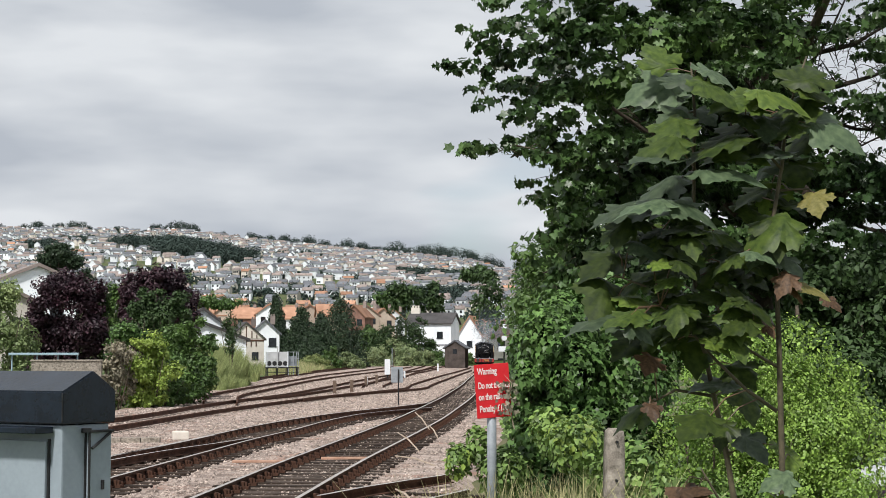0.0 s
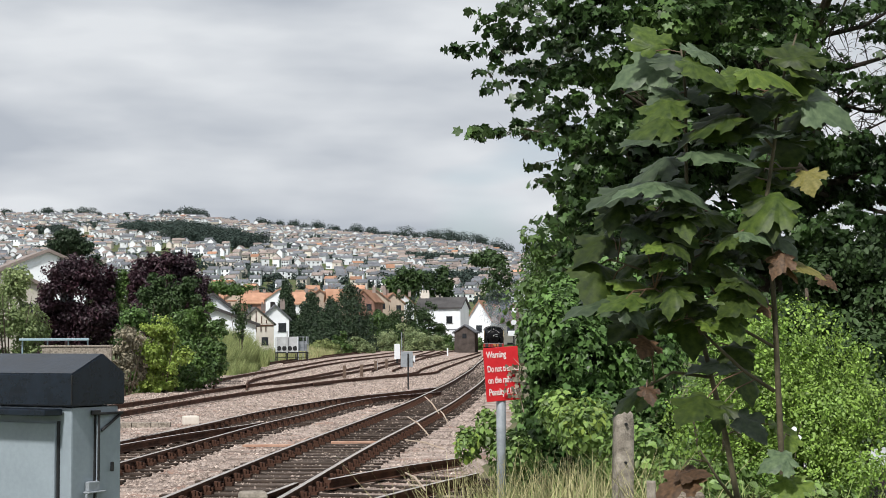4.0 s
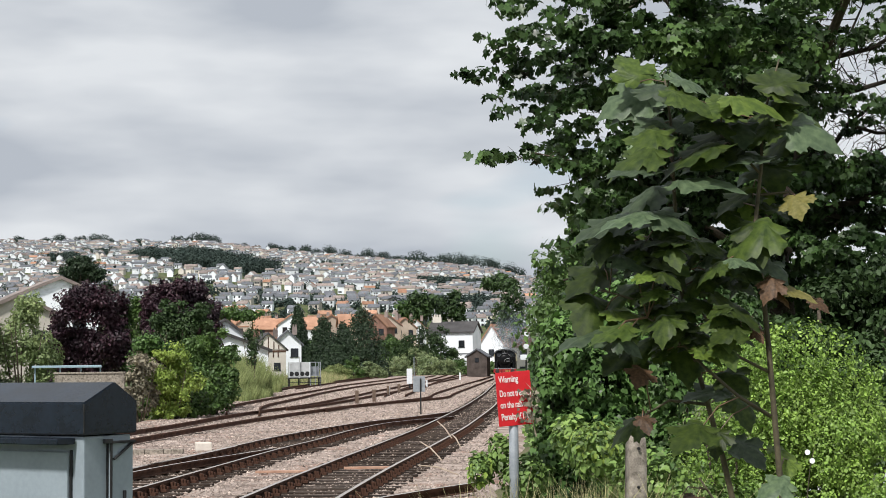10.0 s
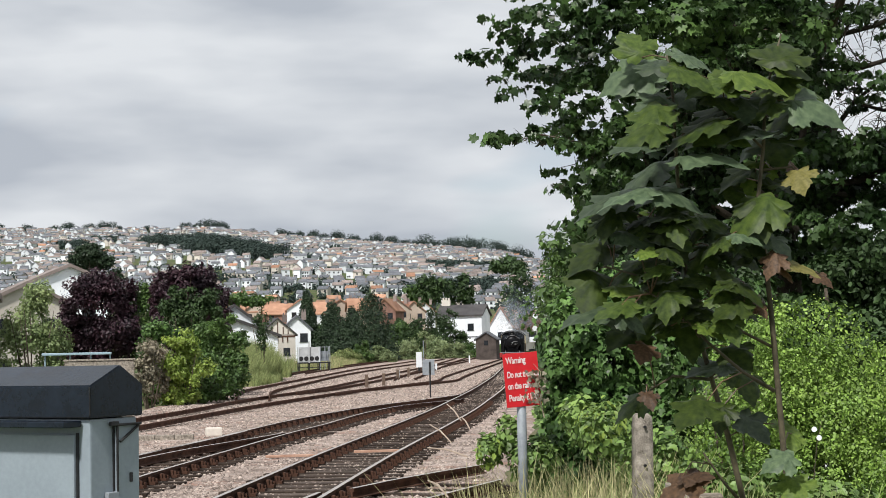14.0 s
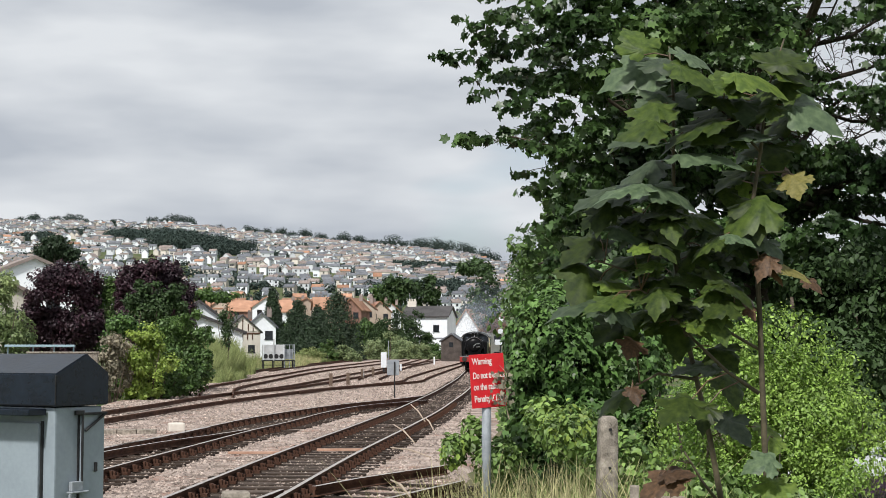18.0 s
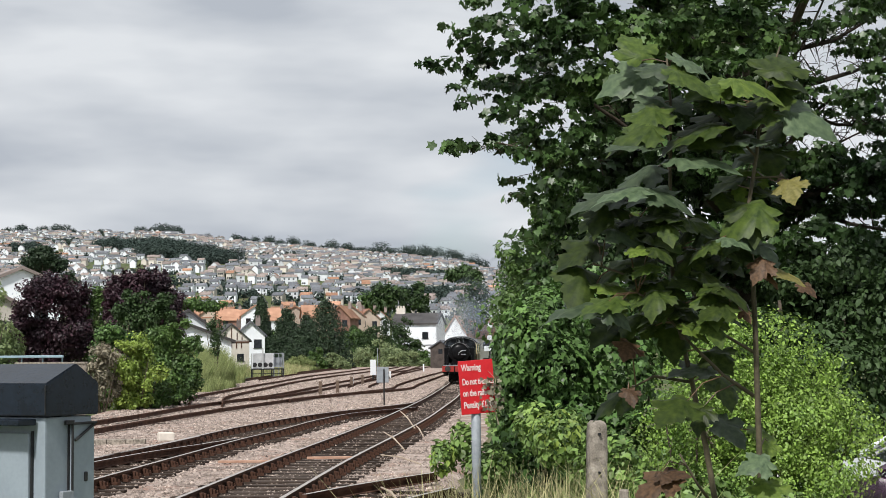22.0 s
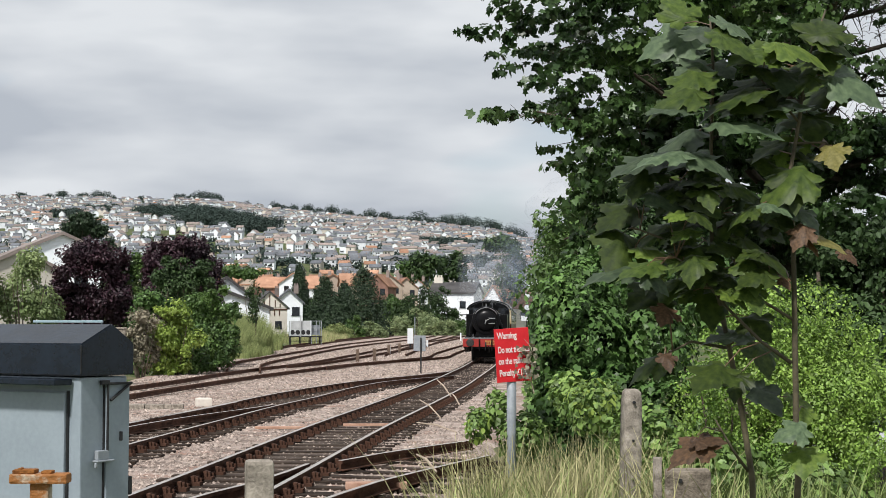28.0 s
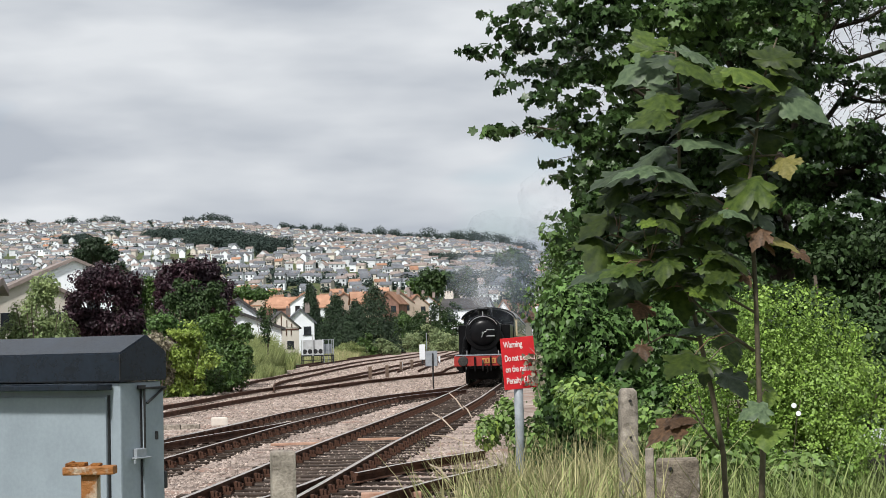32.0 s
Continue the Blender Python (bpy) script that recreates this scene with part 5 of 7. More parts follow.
def parked_car(label, paint, m):
    """A hatchback: length along x with its nose at the low end, width along y, wheels on z = 0."""
    c = thing("parked_car", label, "car", m, group="parked cars")
    lower = ((-2.0, 0.28), (1.95, 0.28), (2.0, 0.6), (1.96, 0.95), (1.7, 1.0), (-0.85, 0.98), (-1.7, 0.84), (-1.98, 0.7), (-2.03, 0.45))
    bm = prism(bmesh.new(), lower, 1.7, pose(0, -0.85, 0))
    bmesh.ops.bevel(bm, geom=list(bm.edges), offset=0.05, segments=3, affect="EDGES")
    body = part("body", bm, paint, c)
    cabin = ((-0.95, 0.96), (1.82, 0.98), (1.45, 1.4), (1.0, 1.46), (0.2, 1.46), (-0.15, 1.4))
    bm = prism(bmesh.new(), cabin, 1.5, pose(0, -0.75, 0))
    bmesh.ops.bevel(bm, geom=list(bm.edges), offset=0.04, segments=3, affect="EDGES")
    part("cabin_glass", bm, "dark_glass", c, "dark window glass")
    bm = prism(bmesh.new(), ((-0.2, 1.4), (0.2, 1.455), (1.0, 1.46), (1.5, 1.39), (1.5, 1.43), (1.0, 1.5), (0.2, 1.495), (-0.18, 1.44)), 1.44, pose(0, -0.72, 0))
    part("roof", bm, paint, c)
    for s in (-1, 1):
        for a, b in (((-0.93, 1.0), (-0.16, 1.42)), ((0.45, 1.0), (0.42, 1.46)), ((1.2, 1.0), (1.1, 1.46)), ((1.8, 1.0), (1.46, 1.42))):
            part("pillar", tube(bmesh.new(), (a[0], s * 0.755, a[1]), (b[0], s * 0.735, b[1]), 0.03, sides=8), paint, c)
        part("door_mirror", boxes(((0.12, 0.2, 0.14), (-0.62, s * 0.92, 1.06)), bevel=0.03), "steel_dark", c)
        part("headlamp", boxes(((0.2, 0.34, 0.14), (-1.93, s * 0.62, 0.7)), bevel=0.03), "steel_bright", c)
        part("door_seam", boxes(((0.012, 0.01, 0.62), (0.43, s * 0.852, 0.65))), "steel_dark", body)
        for x in (-1.25, 1.25):
            w = part("wheel", lathe(bmesh.new(), [(0.2, 0), (0.31, 0.01), (0.31, 0.18), (0.2, 0.19)], pose(x, s * 0.84 - (0.19 if s > 0 else 0), 0.31) @ pose(0, 0, 0, -90, 0, 0), 24), "sooty_iron", c)
            part("hub", lathe(bmesh.new(), [(0.19, 0), (0.17, 0.02), (0.05, 0.03)], pose(x, s * 0.845, 0.31) @ pose(0, 0, 0, -90 * s, 0, 0), 16), "steel_galv", w)
    return c


def make_cars():
    parked_car("white hatchback car parked behind the round bush", "car_white", pose(5.3, 14.3, 0.0, 0, 0, 3))
    parked_car("dark purple hatchback car parked behind the round bush", "car_purple", pose(4.78, 12.2, -0.02, 0, 0, -4))


def bush(name, label, eggs, size, shape, material, category="bush", keep=0.75, stem=True, group="", inner=0.5):
    b = thing(name, label, category, group=group)
    crown("foliage", eggs, size, shape, material, b, keep=keep, inner=inner, split=7)
    if stem:
        c = eggs[0][0]
        g = float(ground_z(c[0], c[1])) - 0.1
        for k in range(5):
            dx, dy = rng.normal(0, 0.3), rng.normal(0, 0.3)
            part("stem", limb(bmesh.new(), [(c[0] + dx * 0.3, c[1] + dy * 0.3, g), (c[0] + dx, c[1] + dy, (g + c[2]) / 2), (c[0] + 2 * dx, c[1] + 2 * dy, c[2] + 0.5)], [0.05, 0.035, 0.01], 6), "bark", b)
    return b


def eggs_at(rows, d, scale):
    """rows: direction, half sizes in the same measure, leaves."""
    return [(spot(a, b, d + e), (ra * d / 2780, 0.7 * ra * d / 2780 + 0.2, rb * d / 2780), int(n * scale)) for a, b, e, ra, rb, n in rows]


def reeds(name, n, area, length, material, label):
    """Tall upright grass over an area, in tufts."""
    x0, x1, y0, y1 = area
    p = np.stack([rng.uniform(x0, x1, n), rng.uniform(y0, y1, n)], -1)
    tuft = np.array([noise.noise(Vector((q[0] * 0.5, q[1] * 0.12, 1.4))) for q in p])
    p, tuft = p[tuft > -0.2], tuft[tuft > -0.2]
    n = len(p)
    o = np.stack([p[:, 0], p[:, 1], ground_z(p[:, 0], p[:, 1])], -1)
    s = length * rng.uniform(0.4, 1.0, n) * (0.8 + tuft)
    a = rng.random(n) * 6.28
    d = np.stack([np.cos(a), np.sin(a), 0 * a], -1) * 0.3
    side = np.stack([np.ones(n), rng.normal(0, 0.4, n), 0 * a], -1) * 0.012
    up = np.array([0, 0, 1.0])
    mid, top = o + up * (s * 0.6)[:, None] + d * (s * 0.3)[:, None], o + up * s[:, None] + d * s[:, None]
    v = np.stack([o - side, o + side, mid + side, mid - side, top + side * 0.2, top - side * 0.2], 1)
    f = np.array([(0, 1, 2, 3), (3, 2, 4, 5)])
    ob = fast_mesh(name, v.reshape(-1, 3), (f[None] + (np.arange(n) * 6)[:, None, None]).reshape(-1, 4), material)
    tagged(ob, label, "grass", kind="stuff")


def plumes(px0, px1, top, dip, n):
    """Upright sprays along the top of a crown."""
    out = []
    for k in range(n):
        f = (k + rng.uniform(0.1, 0.9)) / n
        out.append((px0 + f * (px1 - px0), top + dip * (2 * f - 1) ** 2 + rng.normal(4, 7), 0, rng.uniform(4, 8), rng.uniform(14, 30), 150))
    return tuple(out)


def tufts(cx, cy, rx, ry, n, r=9, leaves=170):
    """Ragged clumps round the outline of a crown."""
    out = []
    for k in range(n):
        a = rng.uniform(0, 6.28)
        f = rng.uniform(0.75, 1.12)
        q = r * rng.uniform(0.5, 1.4)
        out.append((cx + rx * f * math.cos(a), cy - ry * f * math.sin(a), rng.normal(0, 0.5), q, q * rng.uniform(0.6, 1.3), leaves))
    return tuple(out)


def make_left_planting():
    bush("copper_beech", "dark purple leaved tree beside the yard", eggs_at(((150, 470, 0, 48, 42, 2600), (190, 535, 0, 58, 55, 3000), (130, 545, 1, 45, 45, 2000), (165, 590, 1, 62, 44, 3600), (120, 580, 1, 40, 40, 1800),
                                                                         (140, 568, 0.4, 30, 30, 1200), (146, 526, 0.3, 36, 30, 2600), (128, 545, 0.2, 26, 26, 1500), (164, 530, 0.2, 20, 22, 1500), (205, 460, 1, 24, 36, 800), (160, 448, 0, 20, 24, 500), (135, 444, 0, 9, 16, 160), (185, 442, 0, 9, 16, 160), (112, 500, 0, 16, 26, 500)) + plumes(100, 216, 442, 60, 22) + tufts(158, 520, 58, 78, 40), 88, 1.25), 0.15, OVAL, "leaf_purple", "tree", 0.95, inner=0.3)
    bush("copper_beech", "dark purple leaved tree above green bushes", eggs_at(((315, 456, 0, 50, 36, 2400), (350, 500, 0, 44, 60, 2600), (285, 470, 1, 34, 45, 1400), (320, 540, 1, 60, 40, 1800),
                                                                            (345, 440, 0, 24, 22, 500), (290, 432, 0, 10, 14, 200), (325, 432, 0, 12, 18, 200), (372, 470, 0, 20, 30, 700), (358, 430, 0, 8, 14, 120), (380, 510, 0, 16, 34, 600)) + plumes(256, 378, 430, 50, 22) + tufts(318, 490, 62, 66, 40), 86, 1.15), 0.15, OVAL, "leaf_purple", "tree", 0.85, inner=0.1)
    bush("laurel_bush", "mid green bush growing under the purple trees", eggs_at(((272, 532, 0, 30, 26, 1800), (250, 560, 1, 24, 24, 900)), 76, 1.4), 0.13, OVAL, "leaf_ivy")
    bush("holly_tree", "dark green tree growing among the purple leaves", eggs_at(((325, 518, 0, 42, 44, 2600), (302, 490, 0, 22, 20, 700), (350, 484, 0, 16, 18, 400), (350, 550, 0, 44, 30, 1400)) + tufts(325, 515, 50, 60, 30), 82, 1.3), 0.14, OVAL, "leaf_far", "tree", 0.75)
    bush("hawthorn_tree", "dark green tree between the two purple trees", eggs_at(((236, 500, 0, 26, 40, 1600), (225, 550, 0, 34, 40, 1800), (245, 462, 0, 14, 18, 400), (100, 560, 2, 40, 40, 1500)), 90, 1.4), 0.15, OVAL, "leaf_hazel", "tree", 0.7)
    bush("elder_bush", "mid green bush at the edge of the ballast", eggs_at(((380, 592, 0, 40, 56, 3000), (352, 566, 0, 30, 38, 1400), (400, 606, 0, 18, 30, 900), (345, 635, 0, 30, 24, 900), (360, 644, 0, 28, 14, 900)) + tufts(374, 580, 42, 70, 34), 76, 1.3), 0.13, OVAL, "leaf_hazel", keep=0.72)
    bush("golden_bush", "bright yellow green bush at the edge of the ballast", eggs_at(((312, 592, 0, 38, 42, 2200), (300, 632, 0, 38, 30, 1700), (312, 556, 0, 24, 24, 700), (296, 652, 0, 32, 16, 800)) + tufts(302, 600, 40, 58, 26), 70, 1.4), 0.12, OVAL,
         "leaf_lime")
    bush("buddleia_bush", "grey green flowering bush beside the ballast", eggs_at(((252, 600, 0, 24, 34, 900), (262, 572, 0, 18, 20, 400)) + tufts(254, 600, 28, 44, 26, 8, 110), 69, 1.0), 0.12, OVAL, "leaf_dusty")
    bush("hazel_bush", "dark green bush reaching down to the ballast", eggs_at(((330, 635, 0, 36, 30, 1400), (250, 645, 1, 30, 24, 800), (368, 618, 2, 34, 24, 1300), (410, 600, 2, 18, 40, 900)) + tufts(340, 618, 58, 36, 30), 72, 1.3), 0.14, OVAL,
         "leaf_hazel")
    bush("willow_tree", "light green willow beside the yard wall", eggs_at(((45, 515, 0, 42, 60, 2800), (80, 560, 0, 38, 44, 1700), (0, 570, 0, 40, 60, 1500), (60, 470, 0, 26, 28, 800), (50, 610, 0, 60, 36, 1800)), 62, 1.5), 0.11,
         OVAL, "leaf_willow", "tree", 0.75)
    bush("holm_oak", "rounded dark evergreen tree behind the houses", eggs_at(((150, 398, 0, 38, 22, 2400), (168, 410, 0, 30, 16, 1200), (130, 411, 1, 24, 12, 900), (192, 436, 0, 20, 14, 700)), 140, 1.6), 0.22, DIAMOND,
         "leaf_conifer", "tree", 0.95)
    bush("rowan_tree", "thin grey green young tree by a white house", eggs_at(((452, 518, 0, 13, 36, 700), (449, 552, 0, 12, 22, 400)), 118, 1.2), 0.16, DIAMOND, "leaf_far", "tree", 0.7)
    reeds("tall_weeds", 60000, (-18.8, -14.0, 104, 138), 2.5, "weed_pale", "tall pale green weeds and grass on the bank")
    reeds("low_weeds", 26000, (-17.5, -13.0, 84, 124), 1.2, "weed_pale", "low pale green weeds at the edge of the ballast")
    reeds("siding_grass", 9000, (-24, -13, 168, 260), 1.2, "weed_pale", "rough pale grass beside the sidings")
    reeds("bank_straw", 5000, (-19, -13, 170, 230), 1.2, "grass_dry", "patches of straw coloured grass beside the sidings")
    # conifers and trees before the town
    for px, top, base, d, w, label in ((531, 470, 580, 255, 20, "slim dark columnar conifer"), (575, 492, 590, 245, 34, "dark green spruce"), (642, 478, 592, 240, 50, "broad dark conifer"),
                                       (612, 502, 590, 250, 26, "dark spreading conifer"), (596, 528, 594, 238, 36, "dark conifer with low boughs")):
        h = (base - top) * d / 2780
        x, y, z1 = spot(px, top, d)
        z0 = z1 - h
        w = w * d / 2780
        t = thing("conifer", label + " before the town houses", "tree", group="conifers")
        part("trunk", limb(bmesh.new(), [(x, y, min(z0, -0.3)), (x, y, z0 + h * 0.5), (x, y, z1)], [0.3, 0.18, 0.03], 7), "bark", t)
        eggs = [((x + rng.normal(0, w * 0.05), y, z0 + h * f), (w * (1.05 - 0.95 * f ** 2.1) + 0.2, w * (1.05 - 0.95 * f ** 2.1) + 0.2, h * 0.12), int(1900 * (1.15 - f)))
                for f in (0.04, 0.14, 0.25, 0.36, 0.47, 0.58, 0.69, 0.79, 0.88, 0.95)]
        crown("crown", [(c, r, int(n * 1.7)) for c, r, n in eggs], 0.27, DIAMOND, "leaf_conifer", t, keep=0.92, inner=0.45)
    for px, py, d, rx, rz, mat, label in ((420, 478, 290, 40, 12, "leaf_hazel", "green trees among the red roofs"),
                                          (755, 465, 420, 34, 24, "leaf_far", "rounded tree among the houses"), (800, 470, 430, 24, 30, "leaf_far", "rounded tree among the houses"),
                                          (730, 480, 425, 30, 22, "leaf_hazel", "rounded tree among the houses"), (905, 470, 300, 26, 60, "leaf_far", "dark trees beyond the station"),
                                          (890, 430, 700, 26, 14, "leaf_far", "trees on the hillside")):
        bush("broadleaf_tree", label, eggs_at(((px, py, 0, rx, rz, 900), (px - rx * 0.5, py + rz * 0.4, 0.5, rx * 0.6, rz * 0.7, 400),
             (px + rx * 0.5, py + rz * 0.4, 0.5, rx * 0.6, rz * 0.7, 400)), d, 1.0), 0.0022 * d, DIAMOND, mat, "tree", 0.8)
    # thickets that reach down to the ground
    for px, half, top, d, mat, label in ((690, 24, 520, 288, "leaf_far", "dark tree before the red roofs"), (560, 26, 522, 288, "leaf_hazel", "green tree before the red roofs"), (720, 20, 526, 284, "leaf_far", "dark tree before the red roofs"),
                                         (598, 34, 568, 222, "weed_pale", "pale dry scrub beside the sidings"), (627, 20, 552, 226, "leaf_hazel", "green bush under the conifers"),
                                         (655, 30, 566, 228, "leaf_grey", "pale green scrub beside the sidings"), (700, 34, 556, 256, "leaf_grey", "pale green scrub beside the sidings"),
                                         (738, 48, 541, 262, "leaf_grey", "broad mound of pale green scrub"), (782, 36, 551, 260, "leaf_grey", "broad mound of pale green scrub"),
                                         (818, 26, 560, 264, "leaf_hazel", "green scrub beside the running line"), (862, 26, 566, 268, "leaf_hazel", "green scrub beside the running line"),
                                         (742, 46, 492, 276, "leaf_far", "dark green tree before the white building"), (782, 32, 506, 277, "leaf_far", "dark green tree before the white building"),
                                         (700, 30, 522, 278, "leaf_hazel", "green tree before the white building")):
        x, y, z1 = spot(px, top, d)
        w, z0 = half * d / 2780, float(ground_z(x, y))
        tree = "tree" in label
        t = thing("broadleaf_tree" if tree else "thicket", label, "tree" if tree else "bush", group="" if tree else "lineside scrub")
        eggs = []
        for k in range(70 if tree else 40):
            u, q = rng.uniform(-1, 1), rng.random() ** 0.8
            high = (z1 - z0) * (1 - 0.75 * abs(u) ** 2.2) * rng.uniform(0.8, 1.05)
            r = w * rng.uniform(0.13, 0.26)
            eggs.append(((x + u * w, y + rng.uniform(-0.6, 0.6) * w, z0 + max(r * 0.4, high * q - r * 0.6)), (r * 1.2, r, r * 0.85), int(150 + 60 * rng.random())))
        weedy = mat == "weed_pale"
        crown("foliage", [(c, r, n * (3 if weedy else 1)) for c, r, n in eggs], (0.0007 if weedy else 0.0011) * d, DIAMOND, mat, t, keep=0.8, inner=0.3)
        part("trunk", limb(bmesh.new(), [(x, y, z0 - 0.1), (x + 0.1, y, (z0 + z1) / 2), (x, y, z0 + 0.8 * (z1 - z0))], [0.12, 0.08, 0.02], 6), "bark", t)


def house(name, label, m, w, d, h, roof_h, wall, roof, windows=((0, 0),), group="", chimney=True, gable_front=False, overhang=0.35, rows=2, cols=3, category="house"):
    """A house with a pitched roof: ridge along x, or along y with the gable to the front."""
    t = thing(name, label, category, m, group=group)
    bm = bmesh.new()
    if gable_front:
        prism(bm, ((-w / 2, 0), (w / 2, 0), (w / 2, h), (0, h + roof_h), (-w / 2, h)), d)
    else:
        prism(bm, ((0, 0), (d, 0), (d, h), (d / 2, h + roof_h), (0, h)), w, pose(w / 2, 0, 0, 0, 0, 90))
    part("wall", bm, wall, t)
    bm = bmesh.new()
    o = overhang
    if gable_front:
        k = roof_h / (w / 2)
        prism(bm, ((-w / 2 - o, h - k * o), (0, h + roof_h), (w / 2 + o, h - k * o), (w / 2 + o, h - k * o + 0.25), (0, h + roof_h + 0.28), (-w / 2 - o, h - k * o + 0.25)), d + 2 * o, pose(0, -o, 0))
    else:
        k = roof_h / (d / 2)
        prism(bm, ((-o, h - k * o), (d / 2, h + roof_h), (d + o, h - k * o), (d + o, h - k * o + 0.25), (d / 2, h + roof_h + 0.28), (-o, h - k * o + 0.25)), w + 2 * o, pose(w / 2 + o, 0, 0, 0, 0, 90))
    part("roof", bm, roof, t)
    if chimney:
        bm = boxes(((0.7, 0.5, 1.2), (w * 0.3, d / 2, h + roof_h + 0.2)), ((0.2, 0.2, 0.35), (w * 0.3 - 0.18, d / 2, h + roof_h + 0.95)), ((0.2, 0.2, 0.35), (w * 0.3 + 0.18, d / 2, h + roof_h + 0.95)))
        part("chimney", bm, "slate_brown", t)
    for r in range(rows):
        for c in range(cols):
            wx = -w / 2 + w * (c + 0.5) / cols
            wz = h * (r + 0.5) / rows
            part("window", boxes(((1.1, 0.08, 1.2), (wx, -0.01, wz)), ((1.3, 0.16, 0.1), (wx, -0.03, wz - 0.65))), "dark_glass", t)
    return t


def make_mid_buildings():
    def ground_pose(px, d, turn=0, z=None):
        x, y, _ = spot(px, 560, d)
        return pose(x, y, float(ground_z(x, y)) - 0.2 if z is None else z, 0, 0, turn)

    # white building by the line
    t = house("station_house", "white rendered building with a dark slate roof beside the line", ground_pose(800, 285, -14, -0.3), 8.2, 7.0, 8.5, 1.75, "white_render", "slate_dark", rows=2, cols=2, chimney=False)
    part("chimney", boxes(((1.6, 0.7, 1.6), (-3.3, 3.5, 10.6)), ((0.3, 0.3, 0.5), (-3.8, 3.5, 11.6)), ((0.3, 0.3, 0.5), (-3.3, 3.5, 11.6)), ((0.3, 0.3, 0.5), (-2.8, 3.5, 11.6))), "cream_render", t)
    part("string_course", boxes(((8.3, 0.1, 0.15), (0, -0.04, 4.6))), "slate", t)
    house("gabled_cottage", "white gabled house with a red tiled roof near the line", ground_pose(872, 300, -10, -0.3), 4.6, 8.0, 6.5, 3.6, "white_render", "tile_red", gable_front=True, cols=1, chimney=False)
    house("gabled_cottage", "white house with a red tiled roof near the line", ground_pose(912, 305, 6, -0.3), 6.5, 6.0, 6.2, 3.3, "cream_render", "tile_red", cols=2)
    t = thing("goods_shed", "small dark timber shed with a pitched roof at the lineside", "shed", ground_pose(846, 232, -8, 0.5))
    part("wall", prism(bmesh.new(), ((-1.5, 0), (1.5, 0), (1.5, 2.9), (0, 3.9), (-1.5, 2.9)), 4.5), "brown_boards", t)
    part("roof", prism(bmesh.new(), ((-1.8, 2.75), (0, 3.92), (1.8, 2.75), (1.8, 2.95), (0, 4.12), (-1.8, 2.95)), 4.9, pose(0, -0.2, 0)), "slate", t)
    part("window", boxes(((0.6, 0.06, 0.7), (0, -0.01, 2.4))), "dark_glass", t)
    # houses beside the yard
    house("bungalow", "white gabled bungalow with a brown tiled roof behind the trees", ground_pose(110, 128, 24), 6.2, 10.0, 8.3, 1.3, "white_render", "slate_brown", gable_front=True, cols=2, chimney=False)
    house("bungalow", "white gabled house with a brown roof half hidden by trees", ground_pose(34, 112, 24), 6.6, 9.0, 6.0, 1.5, "cream_render", "slate_brown", gable_front=True, cols=2, chimney=False)
    house("bungalow", "white rendered house with a low slate roof", ground_pose(402, 152, 12, 0.0), 4.6, 7.0, 4.9, 1.7, "white_render", "slate_dark", gable_front=True, rows=0, chimney=False)
    house("bungalow", "low white rendered wing with a slate roof", ground_pose(404, 143, 12, 0.0), 7.6, 5.0, 3.6, 1.4, "white_render", "slate_dark", gable_front=True, rows=0, chimney=False)
    t = house("timbered_house", "cream gabled house with dark timber boards and a slate roof", ground_pose(478, 205, 14, 0.0) @ Matrix.Scale(0.8, 4), 5.8, 8.0, 5.6, 2.5, "cream_render", "slate_dark", gable_front=True, rows=1, cols=2)
    for k in range(5):
        part("timber", boxes(((0.16, 0.1, 1.0), (-1.6 + 0.8 * k, -0.04, 4.8))), "coach_brown", t)
    part("gable_panel", prism(bmesh.new(), ((-2.9, 5.62), (2.9, 5.62), (0, 8.05)), 0.05, pose(0, -0.052, 0)), "cream_render", t, "cream gable panel")
    for u, hh in ((-1.7, 0.6), (-0.9, 1.2), (0, 2.0), (0.9, 1.2), (1.7, 0.6)):
        part("timber", boxes(((0.16, 0.06, hh), (u, -0.07, 5.64 + hh / 2))), "coach_brown", t)
    part("timber", boxes(((5.8, 0.08, 0.25), (0, -0.04, 5.3))), "coach_brown", t)
    house("timbered_house", "white house with a dark slate roof", ground_pose(512, 228, 8, 0.5), 4.0, 8.0, 5.0, 1.8, "white_render", "slate", gable_front=True, cols=2)
    house("white_house", "white rendered house with a flat grey roof", ground_pose(-112, 58, 12), 2.6, 6.0, 4.6, 0.3, "white_render", "slate_brown", cols=1, chimney=False)
    # red roofed terraces
    for px, d, turn, w, roof in ((555, 300, 8, 9, "tile_red"), (590, 310, 8, 10, "tile_red"), (630, 300, 12, 9, "tile_red"), (668, 290, -20, 7, "tile_red"), (690, 320, 10, 9, "brick_red"),
                                 (520, 330, 8, 10, "tile_red"), (480, 330, 5, 10, "tile_red"), (440, 340, 0, 9, "tile_red"), (720, 330, 8, 8, "tile_red"), (400, 300, 6, 9, "tile_red"), (360, 320, 4, 10, "tile_red")):
        for dx, dd in ((0, 35), (19, 75)):
            house("terraced_house", "brick terraced house with an orange red tiled roof", ground_pose(px + dx, d + dd, turn + rng.normal(0, 6)), w * 0.66, 6.5, 4.3 + rng.uniform(-0.5, 0.5), 2.3,
                  "buff_render" if rng.random() < 0.45 else "white_render" if rng.random() < 0.7 else "brick_red", roof, rows=2, cols=2, gable_front=bool(rng.random() < 0.35), group="red roofed terraces")


def hill_at(px, py):
    """Where a direction of the fitted view meets the town hill."""
    y = 420.0
    while y < RIDGE - 8:
        p = aim(AIM_MID, px, py, y)
        if float(ground_z(p.x, y)) >= p.z:
            break
        y += 8
    return p.x, y


